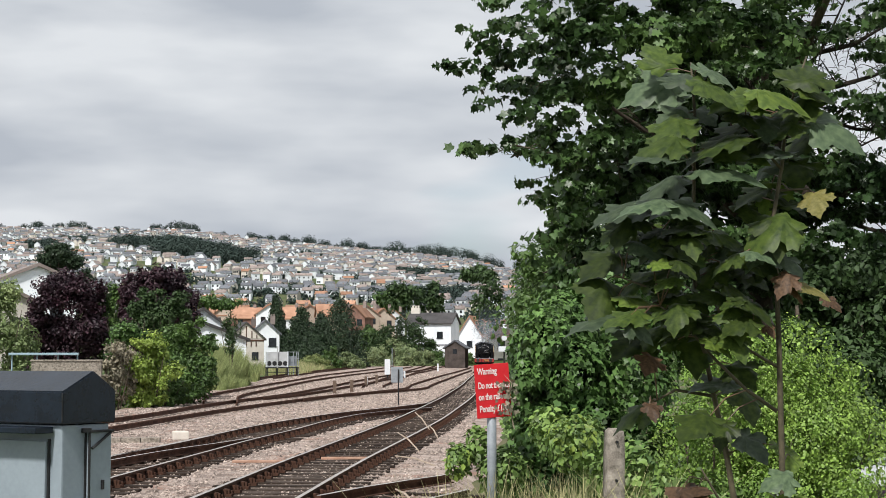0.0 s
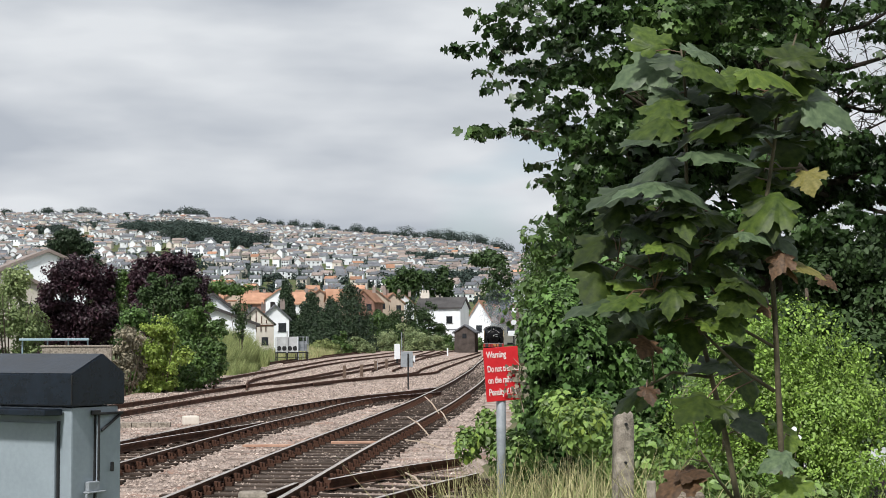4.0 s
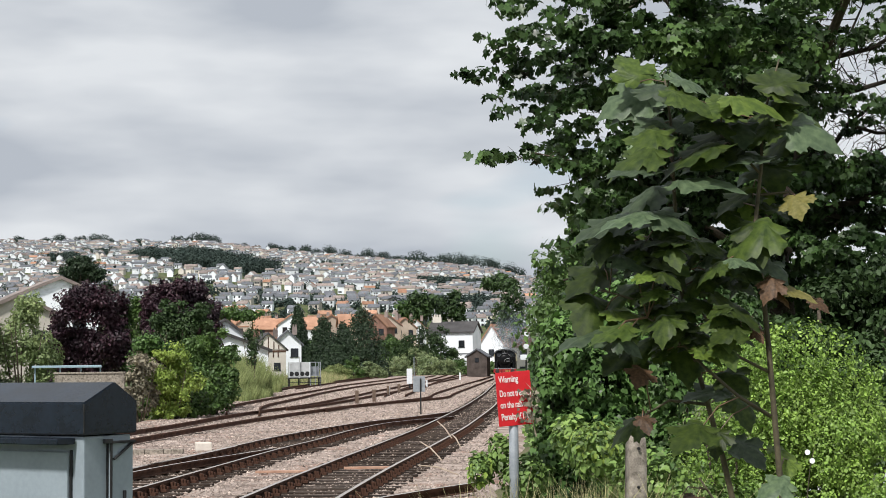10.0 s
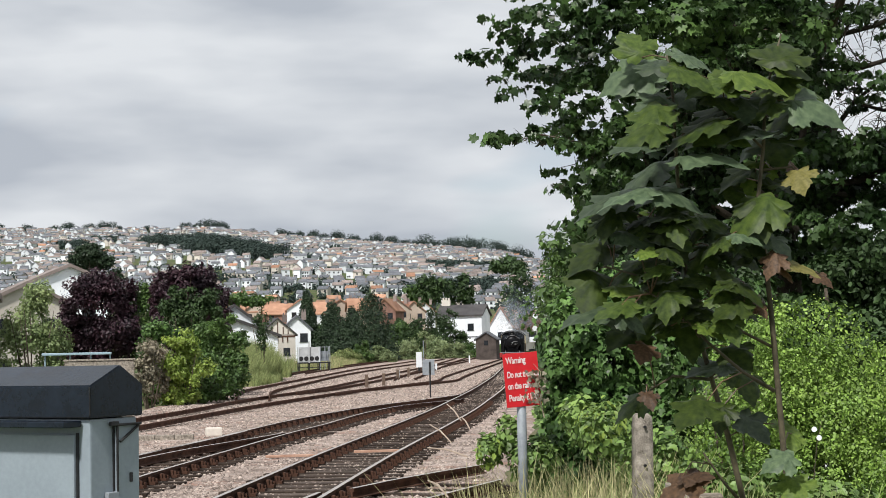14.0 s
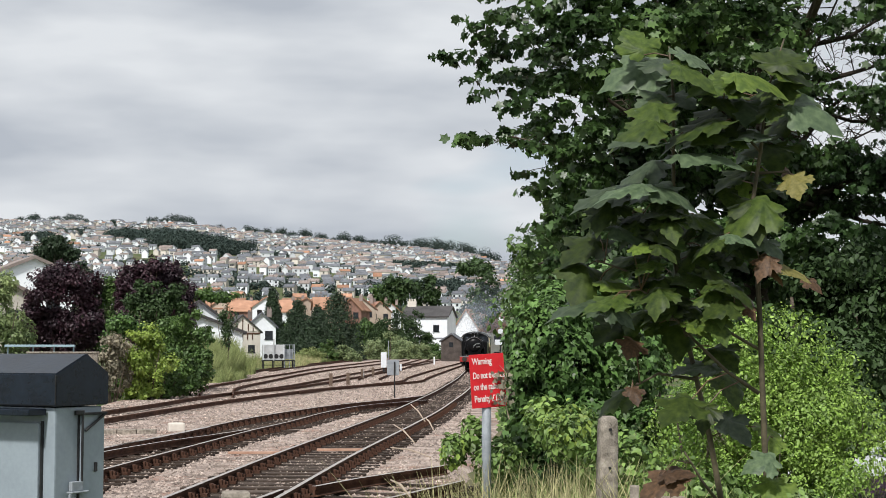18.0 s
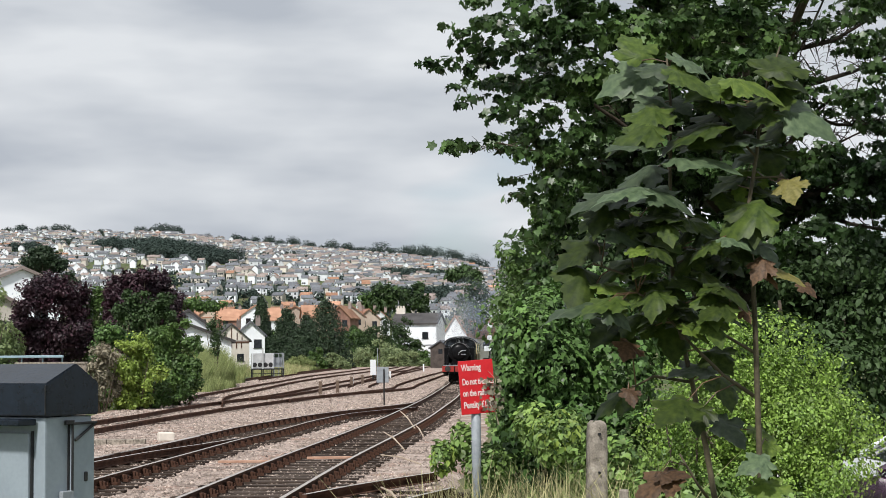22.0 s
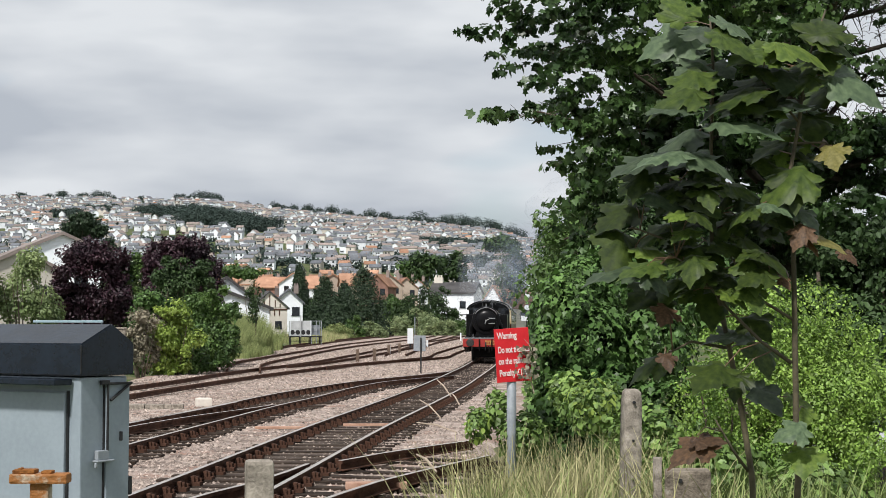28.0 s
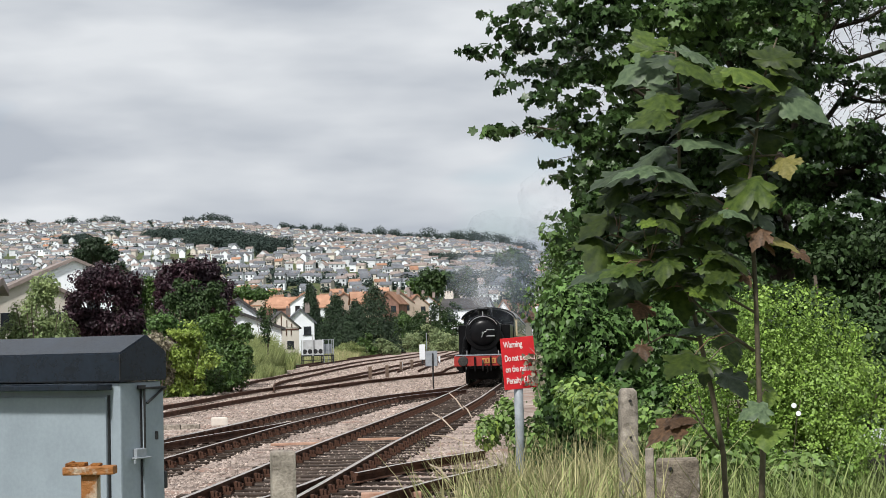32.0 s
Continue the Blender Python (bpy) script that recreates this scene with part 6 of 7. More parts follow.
def make_town():
    """The town on the hill: the nearest houses singly, the rest as one mass."""
    protos = []
    for wall, roof in (("white_render", "slate"), ("white_render", "slate_brown"), ("cream_render", "slate"), ("white_render", "slate"), ("cream_render", "tile_red")):
        protos.append(house("town_house", "pale rendered town house on the hillside", pose(0, -900, -50), 6.4, 6.0, 4.9, 1.7, wall, roof, group="town houses", rows=2, cols=2, overhang=0.3))
    placed = 0
    walls = {"white_render": [], "cream_render": []}
    roofs = {"slate": [], "slate_brown": [], "tile_red": []}
    # woods that break up the rows: direction, half width and half height
    woods = [(*hill_at(u, v), w, h) for u, v, w, h in ((215, 424, 32, 12), (262, 430, 46, 16), (325, 438, 52, 18), (380, 446, 34, 14), (60, 426, 30, 8), (112, 414, 24, 6),
                                                       (745, 470, 56, 9), (800, 474, 30, 9), (720, 508, 60, 12), (800, 505, 44, 9), (600, 470, 16, 4), (430, 455, 14, 4))]
    y = 800.0
    row = 0
    while y < RIDGE - 25:
        gap = 31 + 14 * rng.random()
        x = -0.32 * y
        while x < 0.075 * y:
            wide = float(rng.choice((4.8, 5.6, 6.4, 7.5, 12)))
            yy = y + 7 * math.sin(x / 47 + row) + rng.normal(0, 2.5)
            n = noise.noise(Vector((x / 60, yy / 45, 2.2)))
            wood = any(abs(x - wx) < w * wy / 2780 * 0.95 and abs(yy - wy) < h * 3.2 + 14 for wx, wy, w, h in woods)
            if n > -0.3 and not wood and rng.random() < 0.92:
                z = float(ground_z(x, yy)) - 0.6
                gabled = rng.random() < 0.25
                turn = rng.normal(-6, 11) + (90 if gabled and y > 1150 else 0)
                if placed < 240 and y < 1150:
                    copy_thing(protos[int(rng.integers(0, 5 if -0.14 < x / yy < -0.01 and y < 950 else 4))], pose(x, yy, z, 0, 0, turn))
                    placed += 1
                else:
                    h, rh, dp = rng.uniform(4.2, 6.4), rng.uniform(2.2, 2.9) if gabled else rng.uniform(1.3, 2.1), rng.uniform(4.6, 6.0)
                    a = radians(turn)
                    c, s = math.cos(a), math.sin(a)

                    def at(u, v, q):
                        return (x + u * c - v * s, yy + u * s + v * c, z + q)

                    w2, d2 = wide / 2, dp / 2
                    wl_ = [at(-w2, -d2, 0), at(w2, -d2, 0), at(w2, d2, 0), at(-w2, d2, 0), at(-w2, -d2, h), at(w2, -d2, h), at(w2, d2, h), at(-w2, d2, h)]
                    walls["white_render" if rng.random() < 0.76 else "cream_render"].append((wl_, [at(-w2, 0, h + rh * 0.95), at(w2, 0, h + rh * 0.95)]))
                    e = 0.4
                    q = rng.random()
                    kind = "slate" if q < 0.46 else "slate_brown" if q < 0.975 else "tile_red"
                    roofs[kind].append([at(-w2 - e, -d2 - e, h - 0.2), at(w2 + e, -d2 - e, h - 0.2), at(w2 + e, 0, h + rh), at(-w2 - e, 0, h + rh), at(-w2 - e, d2 + e, h - 0.2), at(w2 + e, d2 + e, h - 0.2)])
            x += wide + rng.uniform(0.3, 4.0) + (rng.uniform(6, 16) if rng.random() < 0.1 else 0)
        y += gap
        row += 1
    for o in protos:
        for c in (*o.children, o):
            bpy.data.objects.remove(c)
    for kind, rows in walls.items():
        v = np.array([w + g for w, g in rows])
        f = np.array([(0, 1, 5), (0, 5, 4), (1, 2, 6), (1, 6, 5), (2, 3, 7), (2, 7, 6), (3, 0, 4), (3, 4, 7), (4, 7, 8), (5, 9, 6)])
        ob = fast_mesh("town_walls", v.reshape(-1, 3), (f[None] + (np.arange(len(v)) * 10)[:, None, None]).reshape(-1, 3), kind)
        tagged(ob, "pale rendered walls of the far hillside houses", "houses", kind="stuff")
    for kind, rows in roofs.items():
        v = np.array(rows)
        f = np.array([(0, 1, 2), (0, 2, 3), (3, 2, 5), (3, 5, 4)])
        ob = fast_mesh("town_roofs", v.reshape(-1, 3), (f[None] + (np.arange(len(v)) * 6)[:, None, None]).reshape(-1, 3), kind)
        tagged(ob, "slate and tile roofs of the far hillside houses", "roofs", kind="stuff")
    # windows of the far houses
    wv = []
    for kind, rows in walls.items():
        for w, _ in rows:
            a, b = np.array(w[0]), np.array(w[1])
            up = np.array((0, 0, w[4][2] - w[0][2]))
            face = np.cross(b - a, up)
            face = face / np.linalg.norm(face) * 0.06
            for u in (0.22, 0.5, 0.78):
                for q in (0.3, 0.72):
                    if rng.random() < 0.5:
                        c0 = a + (b - a) * u + up * q + face
                        du, dv = (b - a) / np.linalg.norm(b - a) * 0.55, np.array((0, 0, 0.6))
                        wv.append([c0 - du - dv, c0 + du - dv, c0 + du + dv, c0 - du + dv])
    wv = np.array(wv)
    ob = fast_mesh("town_windows", wv.reshape(-1, 3), np.arange(len(wv) * 4).reshape(-1, 4), "dark_glass")
    tagged(ob, "dark windows of the far hillside houses", "windows", kind="stuff")
    # trees among the houses, in the woods and along the ridge
    ps, ds, spots = [], [], []
    for k in range(4200):
        y = 700 + 1770 * rng.random() ** 0.8
        x = rng.uniform(-0.3, 0.06) * y
        if noise.noise(Vector((x / 90, y / 60, 7.7))) > -0.05:
            spots.append((x, y, rng.uniform(1.4, 3.6), rng.uniform(1.6, 3.4)))
    for wx, wy, w, h in woods:
        for k in range(int(8 + w * 1.7)):
            r = h * wy / 2780 * rng.uniform(0.6, 1.25)
            spots.append((wx + (rng.random() + rng.random() - 1) * 1.5 * w * wy / 2780, wy + rng.normal(0, 22), r, r * rng.uniform(0.7, 1.0)))
    for u, w in ((45, 11), (62, 6), (85, 9), (117, 13), (135, 6), (188, 5), (255, 9), (280, 8), (300, 14), (318, 12), (376, 6), (400, 5), (427, 11), (445, 7), (462, 9), (485, 11), (500, 9), (530, 13), (553, 10), (575, 6),
                 (598, 10), (618, 10), (640, 6), (665, 7), (682, 12), (700, 9), (725, 12), (745, 13), (765, 13), (785, 14), (800, 12), (820, 12), (840, 11), (860, 10), (20, 7), (-30, 8), (-80, 9), (900, 12)):
        x = aim(AIM_MID, u, 420, RIDGE - 14).x
        for k in range(3):
            r = w * RIDGE / 2780 * rng.uniform(0.8, 1.1) * (1.3 if u > 580 else 1)
            spots.append((x + rng.normal(0, 0.4 * w), RIDGE - 22 + rng.normal(0, 6), r, r * rng.uniform(0.75, 1.05)))
    for x, y, r, h in spots:
        z = float(ground_z(x, y)) + h * 0.75
        k = int(min(500, 40 + 5 * r * r))
        d = rng.normal(0, 1, (k, 3))
        d /= np.linalg.norm(d, axis=1, keepdims=True)
        ps.append(np.array((x, y, z)) + d * np.array((r, r, h)) * rng.uniform(0.45, 1.02, (k, 1)))
        ds.append(d)
    p, d = np.concatenate(ps), np.concatenate(ds) + np.array((0, 0, 0.4))
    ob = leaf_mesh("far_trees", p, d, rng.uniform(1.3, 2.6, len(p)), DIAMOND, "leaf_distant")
    tagged(ob, "dark green trees among the houses and along the ridge", "trees", kind="stuff")


def make_fittings():
    # air handling units on a frame
    x, y, _ = spot(541, 585, 165)
    t = thing("equipment_skid", "white and grey ventilation units on a low frame", "machine", pose(x, y, -0.08, 0, 0, 12) @ Matrix.Scale(0.86, 4))
    part("frame", boxes(((3.9, 1.6, 0.15), (0, 0, 1.2)), ((3.9, 0.1, 0.1), (0, -0.75, 0.1)), ((3.9, 0.08, 0.08), (0, -0.75, 0.65)), *[((0.12, 0.12, 1.2), (u, v, 0.6)) for u in (-1.85, -0.6, 0.6, 1.85) for v in (-0.7, 0.7)]), "steel_dark", t)
    for u in (-1.3, 0.0):
        q = part("unit", boxes(((1.22, 1.4, 1.85), (u, 0, 2.2)), bevel=0.04), "pale_paint", t, "white ventilation unit")
        for v in (-0.32, 0.32):
            bm = bmesh.new()
            tube(bm, (u + v, -0.73, 1.72), (u + v, -0.69, 1.72), 0.28, sides=20)
            part("fan", bm, "steel_dark", q)
    part("grey_unit", boxes(((1.0, 1.2, 1.2), (1.25, 0.2, 2.0)), bevel=0.04), "steel_galv", t)
    for u, v in ((0.72, -0.7), (1.3, -0.7), (1.9, -0.7), (1.9, 0.7)):
        part("cage_post", boxes(((0.09, 0.09, 3.1), (u, v, 1.6)), bevel=0.01), "steel_galv", t)
    for h in (1.5, 2.3, 3.1):
        part("cage_rail", boxes(((1.25, 0.06, 0.06), (1.3, -0.7, h))), "steel_galv", t)
    for u in (-1.9, -0.65, 0.6):
        part("edge_strip", boxes(((0.09, 0.06, 1.9), (u, -0.74, 2.2))), "white_render", t)
    part("mast", boxes(((0.16, 0.16, 2.6), (-0.65, -0.85, 2.5)), bevel=0.02), "pale_paint", t)
    # lineside cabinets and marker board
    x, y, _ = spot(727, 600, 140)
    t = thing("lineside_cabinet", "small white lineside cabinet on a post", "cabinet", pose(x, y, -0.13))
    part("body", boxes(((0.5, 0.4, 1.35), (0, 0, 1.3)), bevel=0.02), "white_render", t)
    part("leg", boxes(((0.15, 0.15, 0.7), (0, 0, 0.35))), "steel_dark", t)
    part("aerial", tube(bmesh.new(), (0.4, 0.3, 0.0), (0.4, 0.3, 3.0), 0.04, sides=6), "steel_galv", t)
    x, y, _ = spot(746, 600, 73)
    t = thing("marker_board", "grey back of a lineside board on a thin post", "sign", pose(x, y, -0.25, 0, 0, 4))
    part("board", boxes(((0.56, 0.03, 0.72), (-0.06, 0, 1.45)), bevel=0.01), "steel_galv", t)
    part("post", tube(bmesh.new(), (0, -0.05, 0), (0, -0.05, 1.7), 0.035, sides=8), "steel_dark", t)
    for px, d in ((816, 200), (757, 150), (690, 120)):
        x, y, _ = spot(px, 600, d)
        t = thing("white_marker", "short white marker post between the tracks", "post", pose(x, y, float(grade(y)) - 0.25), group="white markers")
        part("post", boxes(((0.18, 0.18, 1.1 if d > 180 else 0.65), (0, 0, 0.45)), bevel=0.03), "white_render", t)
    for px, d in ((689, 118), (664, 100), (634, 96), (752, 135), (708, 126)):
        x, y, _ = spot(px, 600, d)
        t = thing("timber_stub", "short brown timber post between the sidings", "post", pose(x, y, float(grade(y)) - 0.25, 0, 0, 9), group="timber stubs")
        part("post", boxes(((0.2, 0.2, 0.85), (0, 0, 0.42)), bevel=0.02), "old_timber", t)
    # point rodding box and boards on the ballast
    t = thing("point_cover", "pale metal cover box on the ballast", "box", pose(-6.4, 42.3, -0.2, 0, 0, 15))
    part("cover", boxes(((0.42, 0.4, 0.24), (0, 0, 0.12)), bevel=0.04), "cream_render", t)
    t = thing("cable_trough", "pale concrete cable trough lying on the ballast", "trough", pose(-7.6, 41.2, -0.2, 0, 0, 3))
    for k in range(4):
        part("lid", boxes(((0.48, 0.3, 0.14), (-0.9 + 0.5 * k, 0, 0.05)), bevel=0.01), "concrete", t)
    # planks and dead stalks
    for a, b, d0 in (((610, 745), (705, 740), 34), ((455, 742), (560, 745), 33)):
        p0, p1 = Vector(spot(*a, d0)), Vector(spot(*b, d0))
        t = thing("timber_board", "weathered reddish board lying across the track", "board", pose((p0.x + p1.x) / 2, d0, -0.16, 0, 0, 3))
        part("board", boxes((((p1 - p0).length, 0.16, 0.05), (0, 0, 0)), bevel=0.008), "plank", t)
    t = thing("timber_board", "weathered reddish board lying beside the rail", "board", pose(-0.85, 20.6, -0.12, 0, 0, 4))
    part("board", boxes(((0.8, 0.2, 0.09), (0, 0, 0)), bevel=0.01), "plank", t)
    t = thing("dead_branch", "pale dead stalks lying over the rail", "branch")
    for a, b, d0 in (((775, 670), (800, 700), 38), ((745, 705), (782, 737), 33), ((800, 693), (815, 715), 37), ((740, 745), (810, 762), 31), ((740, 800), (775, 830), 22)):
        p0, p1 = Vector(spot(*a, d0)), Vector(spot(*b, d0 - 1))
        part("stalk", limb(bmesh.new(), [p0, (p0 + p1) / 2 + Vector((0, 0, 0.05)), p1], [0.012, 0.018, 0.014], 6), "dead_wood", t)
    # rail at the foot of the trees: low wall and blue pipe handrail by the yard
    x, y, _ = spot(128, 650, 58)
    t = thing("yard_wall", "low buff brick wall with a pale blue handrail", "wall", pose(x, y, -0.2, 0, 0, 6))
    part("wall", boxes(((2.5, 0.3, 2.05), (0.72, 0, 1.02)), ((2.6, 0.36, 0.07), (0.72, 0, 2.09)), bevel=0.015), "concrete", t)
    part("handrail", boxes(((2.5, 0.3, 0.09), (-0.1, -0.05, 2.33)), bevel=0.02), "blue_steel", t, "flat pale blue rail")
    for u in (-1.25, -0.35, 0.4, 1.1):
        part("upright", tube(bmesh.new(), (u, 0, 0.0 if u < -0.6 else 2.1), (u, 0, 2.31), 0.03, sides=6), "blue_steel", t)
    # ground signal beyond the loco
    x, y, _ = spot(935, 570, 150)
    t = thing("semaphore_signal", "small white lineside signal arms on a dark post", "signal", pose(x - 0.1, y, -0.05))
    part("post", tube(bmesh.new(), (0, 0, 0), (0, 0, 5.3), 0.08, sides=8), "steel_dark", t)
    for h in (5.0, 3.9):
        part("disc", tube(bmesh.new(), (0, -0.12, h), (0, -0.06, h), 0.26, sides=18), "white_render", t)
    part("lamp_box", boxes(((0.7, 0.3, 0.5), (-0.2, 0, 2.85)), bevel=0.03), "white_render", t)


make_cars()
make_left_planting()
make_mid_buildings()
make_town()
make_fittings()
# ---- the train ----


def make_loco():
    """A side tank engine; its front is at y = 0, facing -y, rails at z = 0."""
    e = thing("steam_locomotive", "black side tank steam locomotive with a red buffer beam", "locomotive")
    fwd = pose(0, 0, 0, 90, 0, 0)  # turns z to -y

    def along(y, z):
        return pose(0, y, z) @ fwd

    part("frame", boxes(((1.15, 9.4, 0.5), (0, 4.9, 0.95)), ((2.4, 9.2, 0.07), (0, 4.85, 1.34)), bevel=0.01), "black_paint", e)
    bb = part("buffer_beam", boxes(((2.62, 0.09, 0.46), (0, 0.05, 1.06)), bevel=0.01), "buffer_red", e, "red buffer beam")
    part("number_plate", boxes(((0.62, 0.03, 0.24), (0.28, -0.01, 1.06)), bevel=0.008), "brass", bb, "brass number plate, figures left as plain bars")
    for k in range(4):
        part("figure_bar", boxes(((0.06, 0.012, 0.13), (0.08 + 0.13 * k, -0.03, 1.06))), "buffer_red", bb)
    for s in (-1, 1):
        bm = bmesh.new()
        tube(bm, (s * 0.87, 0.05, 1.06), (s * 0.87, -0.28, 1.06), 0.13, 0.1, 16)
        lathe(bm, [(0.06, 0), (0.06, 0.14), (0.23, 0.15), (0.23, 0.18), (0.16, 0.2)], pose(s * 0.87, -0.26, 1.06) @ fwd, 24)
        part("buffer", bm, "black_paint", e, smooth=False)
        part("buffer_face", lathe(bmesh.new(), [(0.22, 0), (0.2, 0.012), (0.05, 0.016)], pose(s * 0.87, -0.462, 1.06) @ fwd, 24), "steel_worn", e, "worn steel buffer face")
        part("guard_iron", boxes(((0.06, 0.08, 0.7), (s * 0.72, 0.35, 0.5)), bevel=0.01), "sooty_iron", e)
        part("vacuum_pipe", tube(bmesh.new(), (s * 0.36, -0.08, 1.25), (s * 0.36, -0.08, 0.6), 0.04, sides=10), "black_paint", e)
        part("lamp_iron", boxes(((0.04, 0.03, 0.22), (s * 0.72, 0.03, 1.42)), bevel=0.004), "steel_bright", e)
        part("cylinder", tube(bmesh.new(), (s * 0.98, 1.3, 0.9), (s * 0.98, 2.3, 0.9), 0.36, sides=20), "sooty_iron", e)
        part("tank", boxes(((0.44, 5.4, 1.35), (s * 0.99, 4.9, 2.05)), bevel=0.04), "black_paint", e)
        part("steam_pipe", limb(bmesh.new(), [(s * 0.62, 1.5, 2.5), (s * 0.86, 1.55, 2.0), (s * 0.92, 1.6, 1.3)], [0.13, 0.13, 0.14], 10), "smokebox", e)
        part("step", boxes(((0.3, 0.3, 0.04), (s * 1.05, 0.5, 0.55)), ((0.04, 0.04, 0.8), (s * 1.1, 0.5, 0.95)), bevel=0.005), "black_paint", e)
        part("handrail", limb(bmesh.new(), [(s * 0.3, 1.05, 3.1), (s * 0.62, 1.06, 2.9), (s * 0.74, 1.2, 2.75), (s * 0.76, 5.0, 2.75)], [0.016] * 4, 8), "steel_bright", e)
    part("pony_truck", boxes(((1.5, 0.5, 0.6), (0, 0.75, 0.52)), ((1.3, 0.9, 0.3), (0, 1.0, 0.75)), bevel=0.03), "sooty_iron", e, "soot black leading truck")
    part("brake_hose", limb(bmesh.new(), [(0.18, -0.02, 0.84), (0.2, -0.16, 0.78), (0.22, -0.18, 0.55), (0.16, -0.1, 0.5)], [0.035] * 4, 8), "sooty_iron", e)
    part("coupling", limb(bmesh.new(), [(0, -0.1, 1.08), (0, -0.25, 0.95), (0, -0.2, 0.7), (0, -0.12, 0.62)], [0.035, 0.04, 0.04, 0.035], 8), "steel_dark", e)
    # boiler, smokebox and door
    bm = bmesh.new()
    lathe(bm, [(0.8, 0), (0.8, 1.45)], pose(0, 2.5, 2.35) @ fwd, 36)
    part("smokebox", bm, "smokebox", e)
    bm = bmesh.new()
    lathe(bm, [(0.76, 0), (0.72, 4.4)], pose(0, 6.9, 2.35) @ fwd, 36)
    part("boiler", bm, "black_paint", e, smooth=False)
    ring = lathe(bmesh.new(), [(0.82, 0), (0.83, 0.04), (0.81, 0.08), (0.66, 0.1)], along(1.08, 2.35), 40)
    part("smokebox_ring", ring, "smokebox", e)
    door = part("smokebox_door", lathe(bmesh.new(), [(0.62, 0), (0.615, 0.03), (0.55, 0.09), (0.4, 0.14), (0.2, 0.17), (0.02, 0.175)], along(0.99, 2.33), 40), "smokebox", e, smooth=True)
    part("door_dart", tube(bmesh.new(), (0, 0.82, 2.33), (0, 0.7, 2.33), 0.05, sides=12), "steel_bright", door)
    part("door_handle", tube(bmesh.new(), (0, 0.72, 2.33), (0.17, 0.71, 2.42), 0.018, sides=8), "steel_bright", door)
    part("door_handle", tube(bmesh.new(), (0, 0.7, 2.33), (-0.06, 0.7, 2.13), 0.018, sides=8), "steel_bright", door)
    for h in (2.47, 2.18):
        part("hinge_strap", boxes(((0.46, 0.035, 0.05), (0.3, 0.84, h)), bevel=0.008), "steel_bright", door, "bright steel hinge strap")
    part("arched_handrail", limb(bmesh.new(), [(0.74 * math.cos(a), 0.86, 2.35 + 0.74 * math.sin(a)) for a in np.linspace(0.5, 2.64, 13).tolist()], [0.016] * 13, 6), "steel_bright", e, "bright steel handrail over the smokebox door")
    part("top_lamp_iron", boxes(((0.05, 0.05, 0.24), (0, 0.98, 3.2)), ((0.12, 0.04, 0.04), (0, 0.98, 3.1)), bevel=0.005), "steel_bright", e)
    part("footplate_edge", boxes(((2.5, 0.04, 0.05), (0, 0.0, 1.325)), bevel=0.005), "steel_galv", e, "worn pale footplate edge")
    for u in (-0.86, 0.86):
        part("front_step", boxes(((0.3, 0.22, 0.05), (u, 0.55, 1.46)), ((0.05, 0.2, 0.3), (u, 0.62, 1.55)), bevel=0.01), "black_paint", e)
    part("saddle", prism(bmesh.new(), ((-0.66, 1.38), (0.66, 1.38), (0.55, 1.75), (0.62, 2.1), (-0.62, 2.1), (-0.55, 1.75)), 1.3, pose(0, 1.05, 0)), "smokebox", e)
    part("chimney", lathe(bmesh.new(), [(0.34, 0), (0.25, 0.08), (0.22, 0.18), (0.235, 0.38), (0.3, 0.41), (0.3, 0.48), (0.22, 0.49)], pose(0, 1.75, 2.98), 28), "smokebox", e, smooth=False)
    part("dome", lathe(bmesh.new(), [(0.36, 0), (0.3, 0.12), (0.28, 0.38), (0.2, 0.54), (0.05, 0.6)], pose(0, 5.0, 3.02), 28), "black_paint", e, smooth=True)
    part("safety_valve", lathe(bmesh.new(), [(0.2, 0), (0.15, 0.1), (0.13, 0.4), (0.17, 0.46), (0.1, 0.5)], pose(0, 6.2, 3.0), 20), "brass", e, "brass safety valve cover")
    # cab with arched roof
    cab = [(-1.25, 1.35), (1.25, 1.35), (1.25, 3.0)] + [(1.25 * math.cos(a), 3.0 + 0.55 * math.sin(a)) for a in np.linspace(0.25, 2.9, 12)] + [(-1.25, 3.0)]
    c = part("cab", prism(bmesh.new(), cab, 2.2, pose(0, 7.3, 0)), "black_paint", e)
    roof = [(1.38 * math.cos(a), 3.02 + 0.62 * math.sin(a)) for a in np.linspace(0.1, 3.04, 16)]
    roof += [(x * 0.97, z - 0.05) for x, z in reversed(roof)]
    part("cab_roof", prism(bmesh.new(), roof, 2.5, pose(0, 7.15, 0)), "black_paint", c)
    for s in (-1, 1):
        part("spectacle", boxes(((0.42, 0.03, 0.4), (s * 0.78, 7.29, 2.95)), bevel=0.01), "dark_glass", c)
    part("bunker", boxes(((2.5, 1.6, 1.6), (0, 10.2, 2.15)), bevel=0.04), "black_paint", e)
    for y in (1.0, 3.0, 4.7, 6.4, 9.2):
        for s in (-1, 1):
            r = 0.48 if y in (1.0, 9.2) else 0.7
            bm = bmesh.new()
            lathe(bm, [(r + 0.03, -0.02), (r + 0.03, 0.01), (r, 0.02), (r, 0.13), (r * 0.85, 0.14), (r * 0.82, 0.1), (0.14, 0.1), (0.14, 0.15)], pose(s * 0.7, y, r) @ pose(0, 0, 0, 0, s * 90, 0), 28)
            part("wheel", bm, "black_paint", e)
    return e


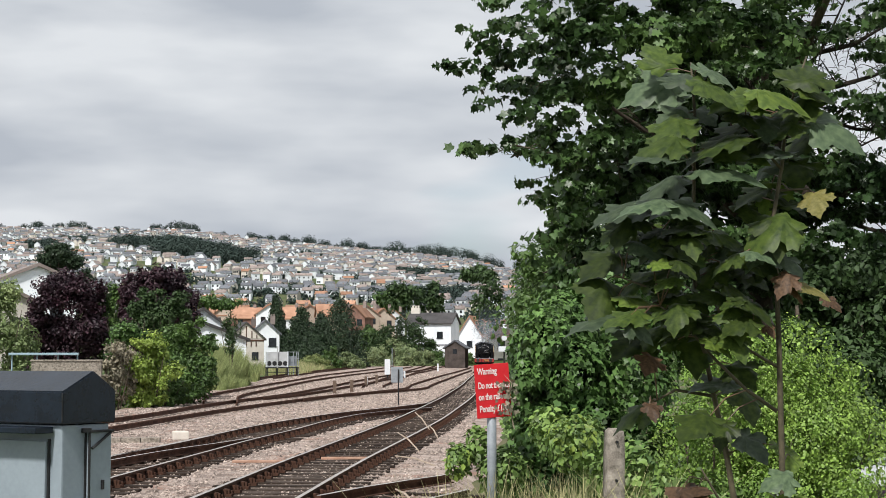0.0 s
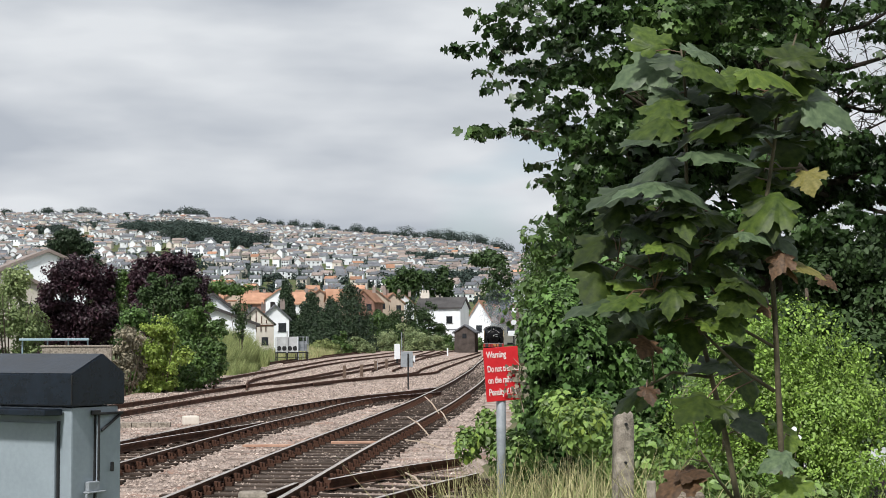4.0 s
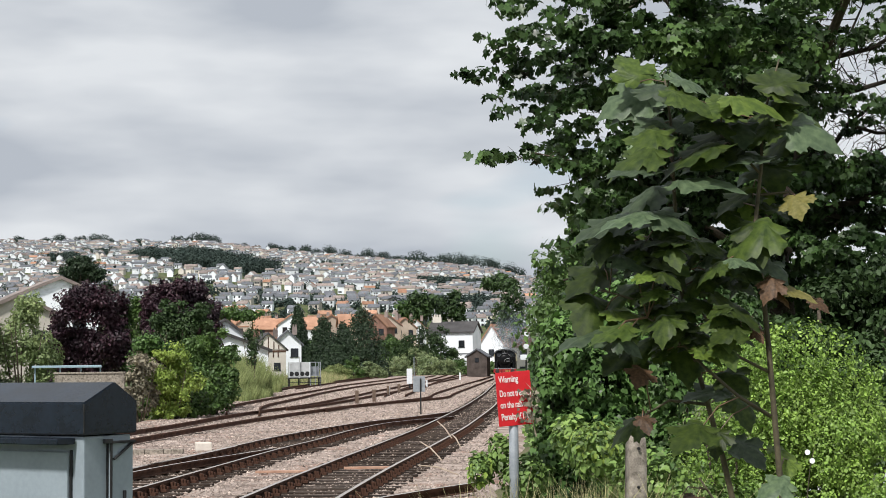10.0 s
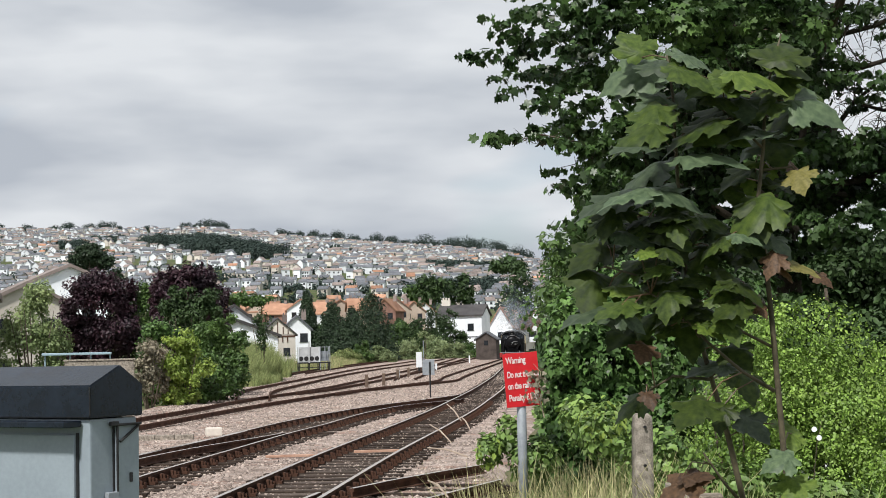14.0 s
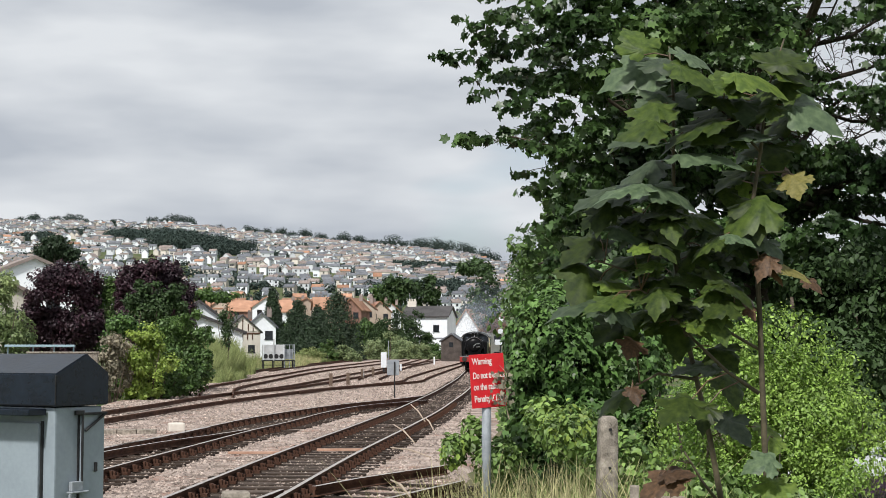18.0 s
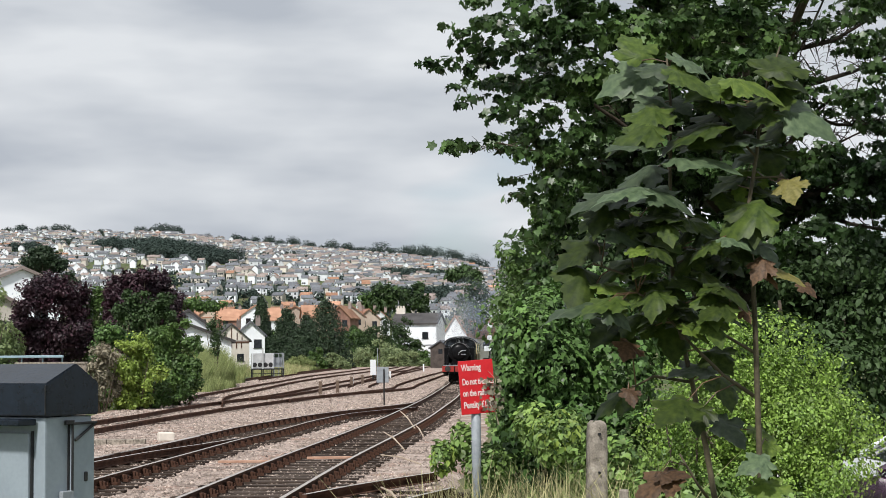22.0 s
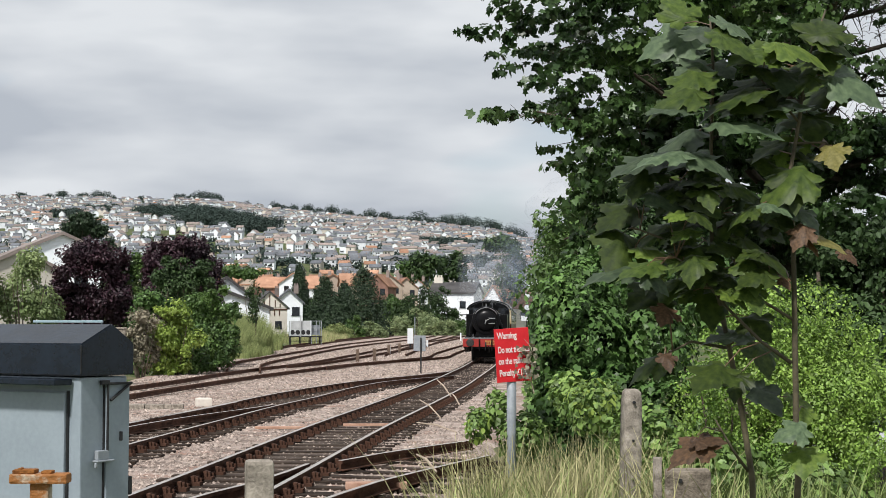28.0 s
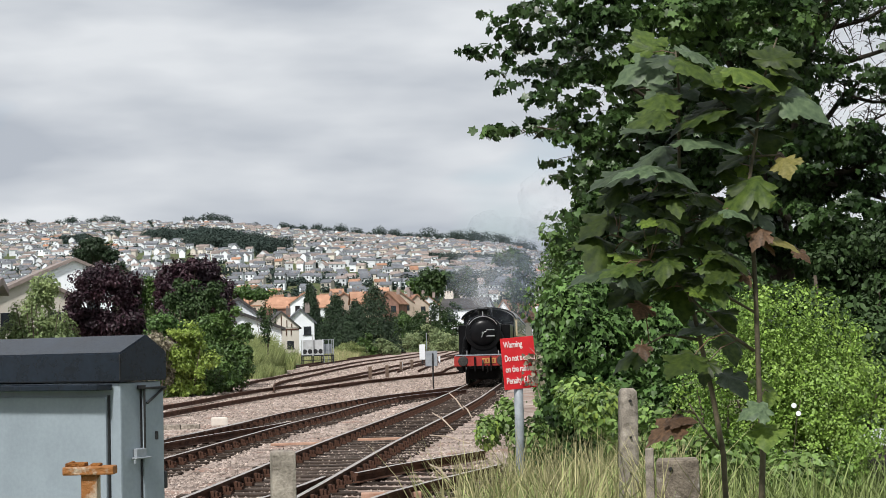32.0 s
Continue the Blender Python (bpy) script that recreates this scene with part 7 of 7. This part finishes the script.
def make_coach():
    """A chocolate and cream coach, front at y = 0."""
    c = thing("passenger_coach", "chocolate and cream railway coach with a grey roof", "railway carriage", group="coaches")
    part("lower_body", boxes(((2.7, 17.6, 1.05), (0, 8.8, 1.65)), bevel=0.03), "coach_brown", c)
    part("upper_body", boxes(((2.7, 17.6, 1.0), (0, 8.8, 2.68)), bevel=0.03), "coach_cream", c, "cream upper panels")
    roof = [(1.42 * math.cos(a), 3.12 + 0.58 * math.sin(a)) for a in np.linspace(0, math.pi, 16)]
    part("roof", prism(bmesh.new(), roof, 17.7, pose(0, -0.05, 0)), "coach_roof", c)
    part("underframe", boxes(((2.3, 16.5, 0.35), (0, 8.8, 0.95)), bevel=0.02), "steel_dark", c)
    for k in range(8):
        for s in (-1, 1):
            part("window", boxes(((0.04, 1.3, 0.72), (s * 1.345, 1.5 + 2.08 * k, 2.68)), bevel=0.01), "dark_glass", c)
    for s in (-0.6, 0.6):
        part("end_window", boxes(((0.5, 0.04, 0.7), (s * 1.1, -0.005, 2.7)), bevel=0.01), "dark_glass", c)
    part("gangway", boxes(((1.0, 0.3, 2.2), (0, -0.12, 2.2)), bevel=0.02), "steel_dark", c)
    for y in (2.6, 15.0):
        for s in (-1, 1):
            part("bogie_side", boxes(((0.12, 3.0, 0.35), (s * 1.0, y, 0.6)), bevel=0.03), "steel_dark", c)
            for u in (-1.2, 1.2):
                part("wheel", tube(bmesh.new(), (s * 0.7, y + u, 0.46), (s * 0.82, y + u, 0.46), 0.46, sides=22), "steel_dark", c)
    return c


def make_puff(name, size, material, seed, label):
    bm = bmesh.new()
    r = random.Random(seed)
    for _ in range(3):
        at = Vector((r.gauss(0, 0.5), r.gauss(0, 0.5), r.gauss(0, 0.4))) * size
        made = bmesh.ops.create_icosphere(bm, subdivisions=3, radius=size * r.uniform(0.4, 0.75))
        for v in made["verts"]:
            k = noise.fractal(v.co / size * 1.6 + Vector((seed, 2 * seed, at.x)), 0.8, 2.0, 4)
            v.co = v.co * (1 + 0.5 * k) + at
    t = thing(name, label, "smoke", group="smoke")
    part("cloud", bm, material, t, smooth=True)
    return t


LOCO = make_loco()
COACHES = [make_coach()]
for k in range(2):
    COACHES.append(copy_thing(COACHES[0], pose(0, 300 + 20 * k, 0)))
PUFFS = [make_puff("smoke_puff", 2.0 + 0.35 * (k % 4), "smoke", k * 3.7, "thin blue grey engine smoke drifting up") for k in range(9)]
STEAM = [make_puff("steam_puff", 0.9 + 0.15 * k, "steam", 40 + k * 2.3, "white steam from the chimney") for k in range(3)]

# distance of the engine's front along the line, by time
RUN = ((0, 215.0), (3, 207.0), (6, 197.5), (9, 185.5), (13, 167.0), (16, 153.5), (19, 139.5), (23, 116.5), (26, 101.5), (28, 90.6), (30, 80.6), (31.5, 73.4), (32, 71.0))


def run_at(t):
    return smooth_x(RUN, t)


def on_line(y):
    """The pose of a vehicle whose front is at y on the line."""
    x0, x1 = smooth_x(LINE_A, y), smooth_x(LINE_A, y + 8)
    return pose(x0, y, float(grade(y)), 0, 0, -math.degrees(math.atan2(x1 - x0, 8)))


def motions():
    times = [k for k in range(0, 33)]
    walk(LOCO, [(t, on_line(run_at(t))) for t in times])
    for k, c in enumerate(COACHES):
        walk(c, [(t, on_line(run_at(t) + 11.6 + 18.4 * k)) for t in times])
    # smoke rises from the chimney and drifts back and to the far side
    for k, p in enumerate(PUFFS):
        rows = []
        for t in times:
            age = 1.0 + 1.15 * k
            y = run_at(t) + 1.75
            sway = 0.5 * math.sin(0.7 * t + 1.9 * k)
            rows.append((t, pose(smooth_x(LINE_A, y) + 0.55 * age + sway * 0.3, y + 2.4 * age, float(grade(y)) + 4.0 + 0.42 * age + sway * 0.2, 0, 0, 25 * math.sin(0.3 * t + k))))
        walk(p, rows)
    for k, p in enumerate(STEAM):
        rows = []
        for t in times:
            y = run_at(t) + 1.75
            rows.append((t, pose(smooth_x(LINE_A, y) + 0.15 * k + 0.1 * math.sin(t * 1.3 + k), y + 0.5 + 0.9 * k, float(grade(y)) + 4.3 + 0.55 * k, 0, 0, 20 * math.sin(0.5 * t + k))))
        walk(p, rows)
    # the sapling sways in the wind
    base = SAPLING.matrix_basis.copy()
    lean = ((0, 1.37), (0.5, 1.39), (1, 0.6), (1.5, 0.47), (2, 0.28), (2.5, -0.32), (3, -0.93), (3.5, -0.58), (4, 0.1), (4.5, -0.5), (5, -0.2), (5.5, -0.77), (6, -0.65), (6.5, 0.52), (7, 0),
            (7.5, -0.66), (8, -0.15), (8.5, -0.28), (9, -0.4), (9.5, 0.46), (10, -1.5), (10.5, -0.52), (11, -1.38), (11.5, -1.47), (12, -0.46), (12.5, -0.62), (13, -0.89), (13.5, 0.46),
            (14, -1.3), (14.5, 0.38), (15, -0.3), (15.5, 0.3), (16, -0.1), (16.5, 0.11), (17, 0.6), (17.5, 0.23), (18, 0.45), (18.5, -0.34), (19, 0.55), (19.5, 0.36), (20, -0.42))
    lean += ((20.5, 0.11), (21, 0.36), (21.5, -0.06), (22, 1.42), (22.5, 1.07), (23, 0), (23.5, 1.03), (24, 1.09), (24.5, 1.82), (25, 1.4), (25.5, 1.9), (26, 1.6), (26.5, 1.82), (27, 1.92),
             (27.5, 1.63), (28, 1.76), (28.5, 1.41), (29, 2.24), (29.5, 1.81), (30, 1.53), (30.5, 1.77), (31, 2.05), (31.5, 2.06), (32, 2.0))
    walk(SAPLING, [(t, base @ pose(0, 0, 0, 0.4 * math.sin(1.9 * t), a, 0)) for t, a in lean])



motions()
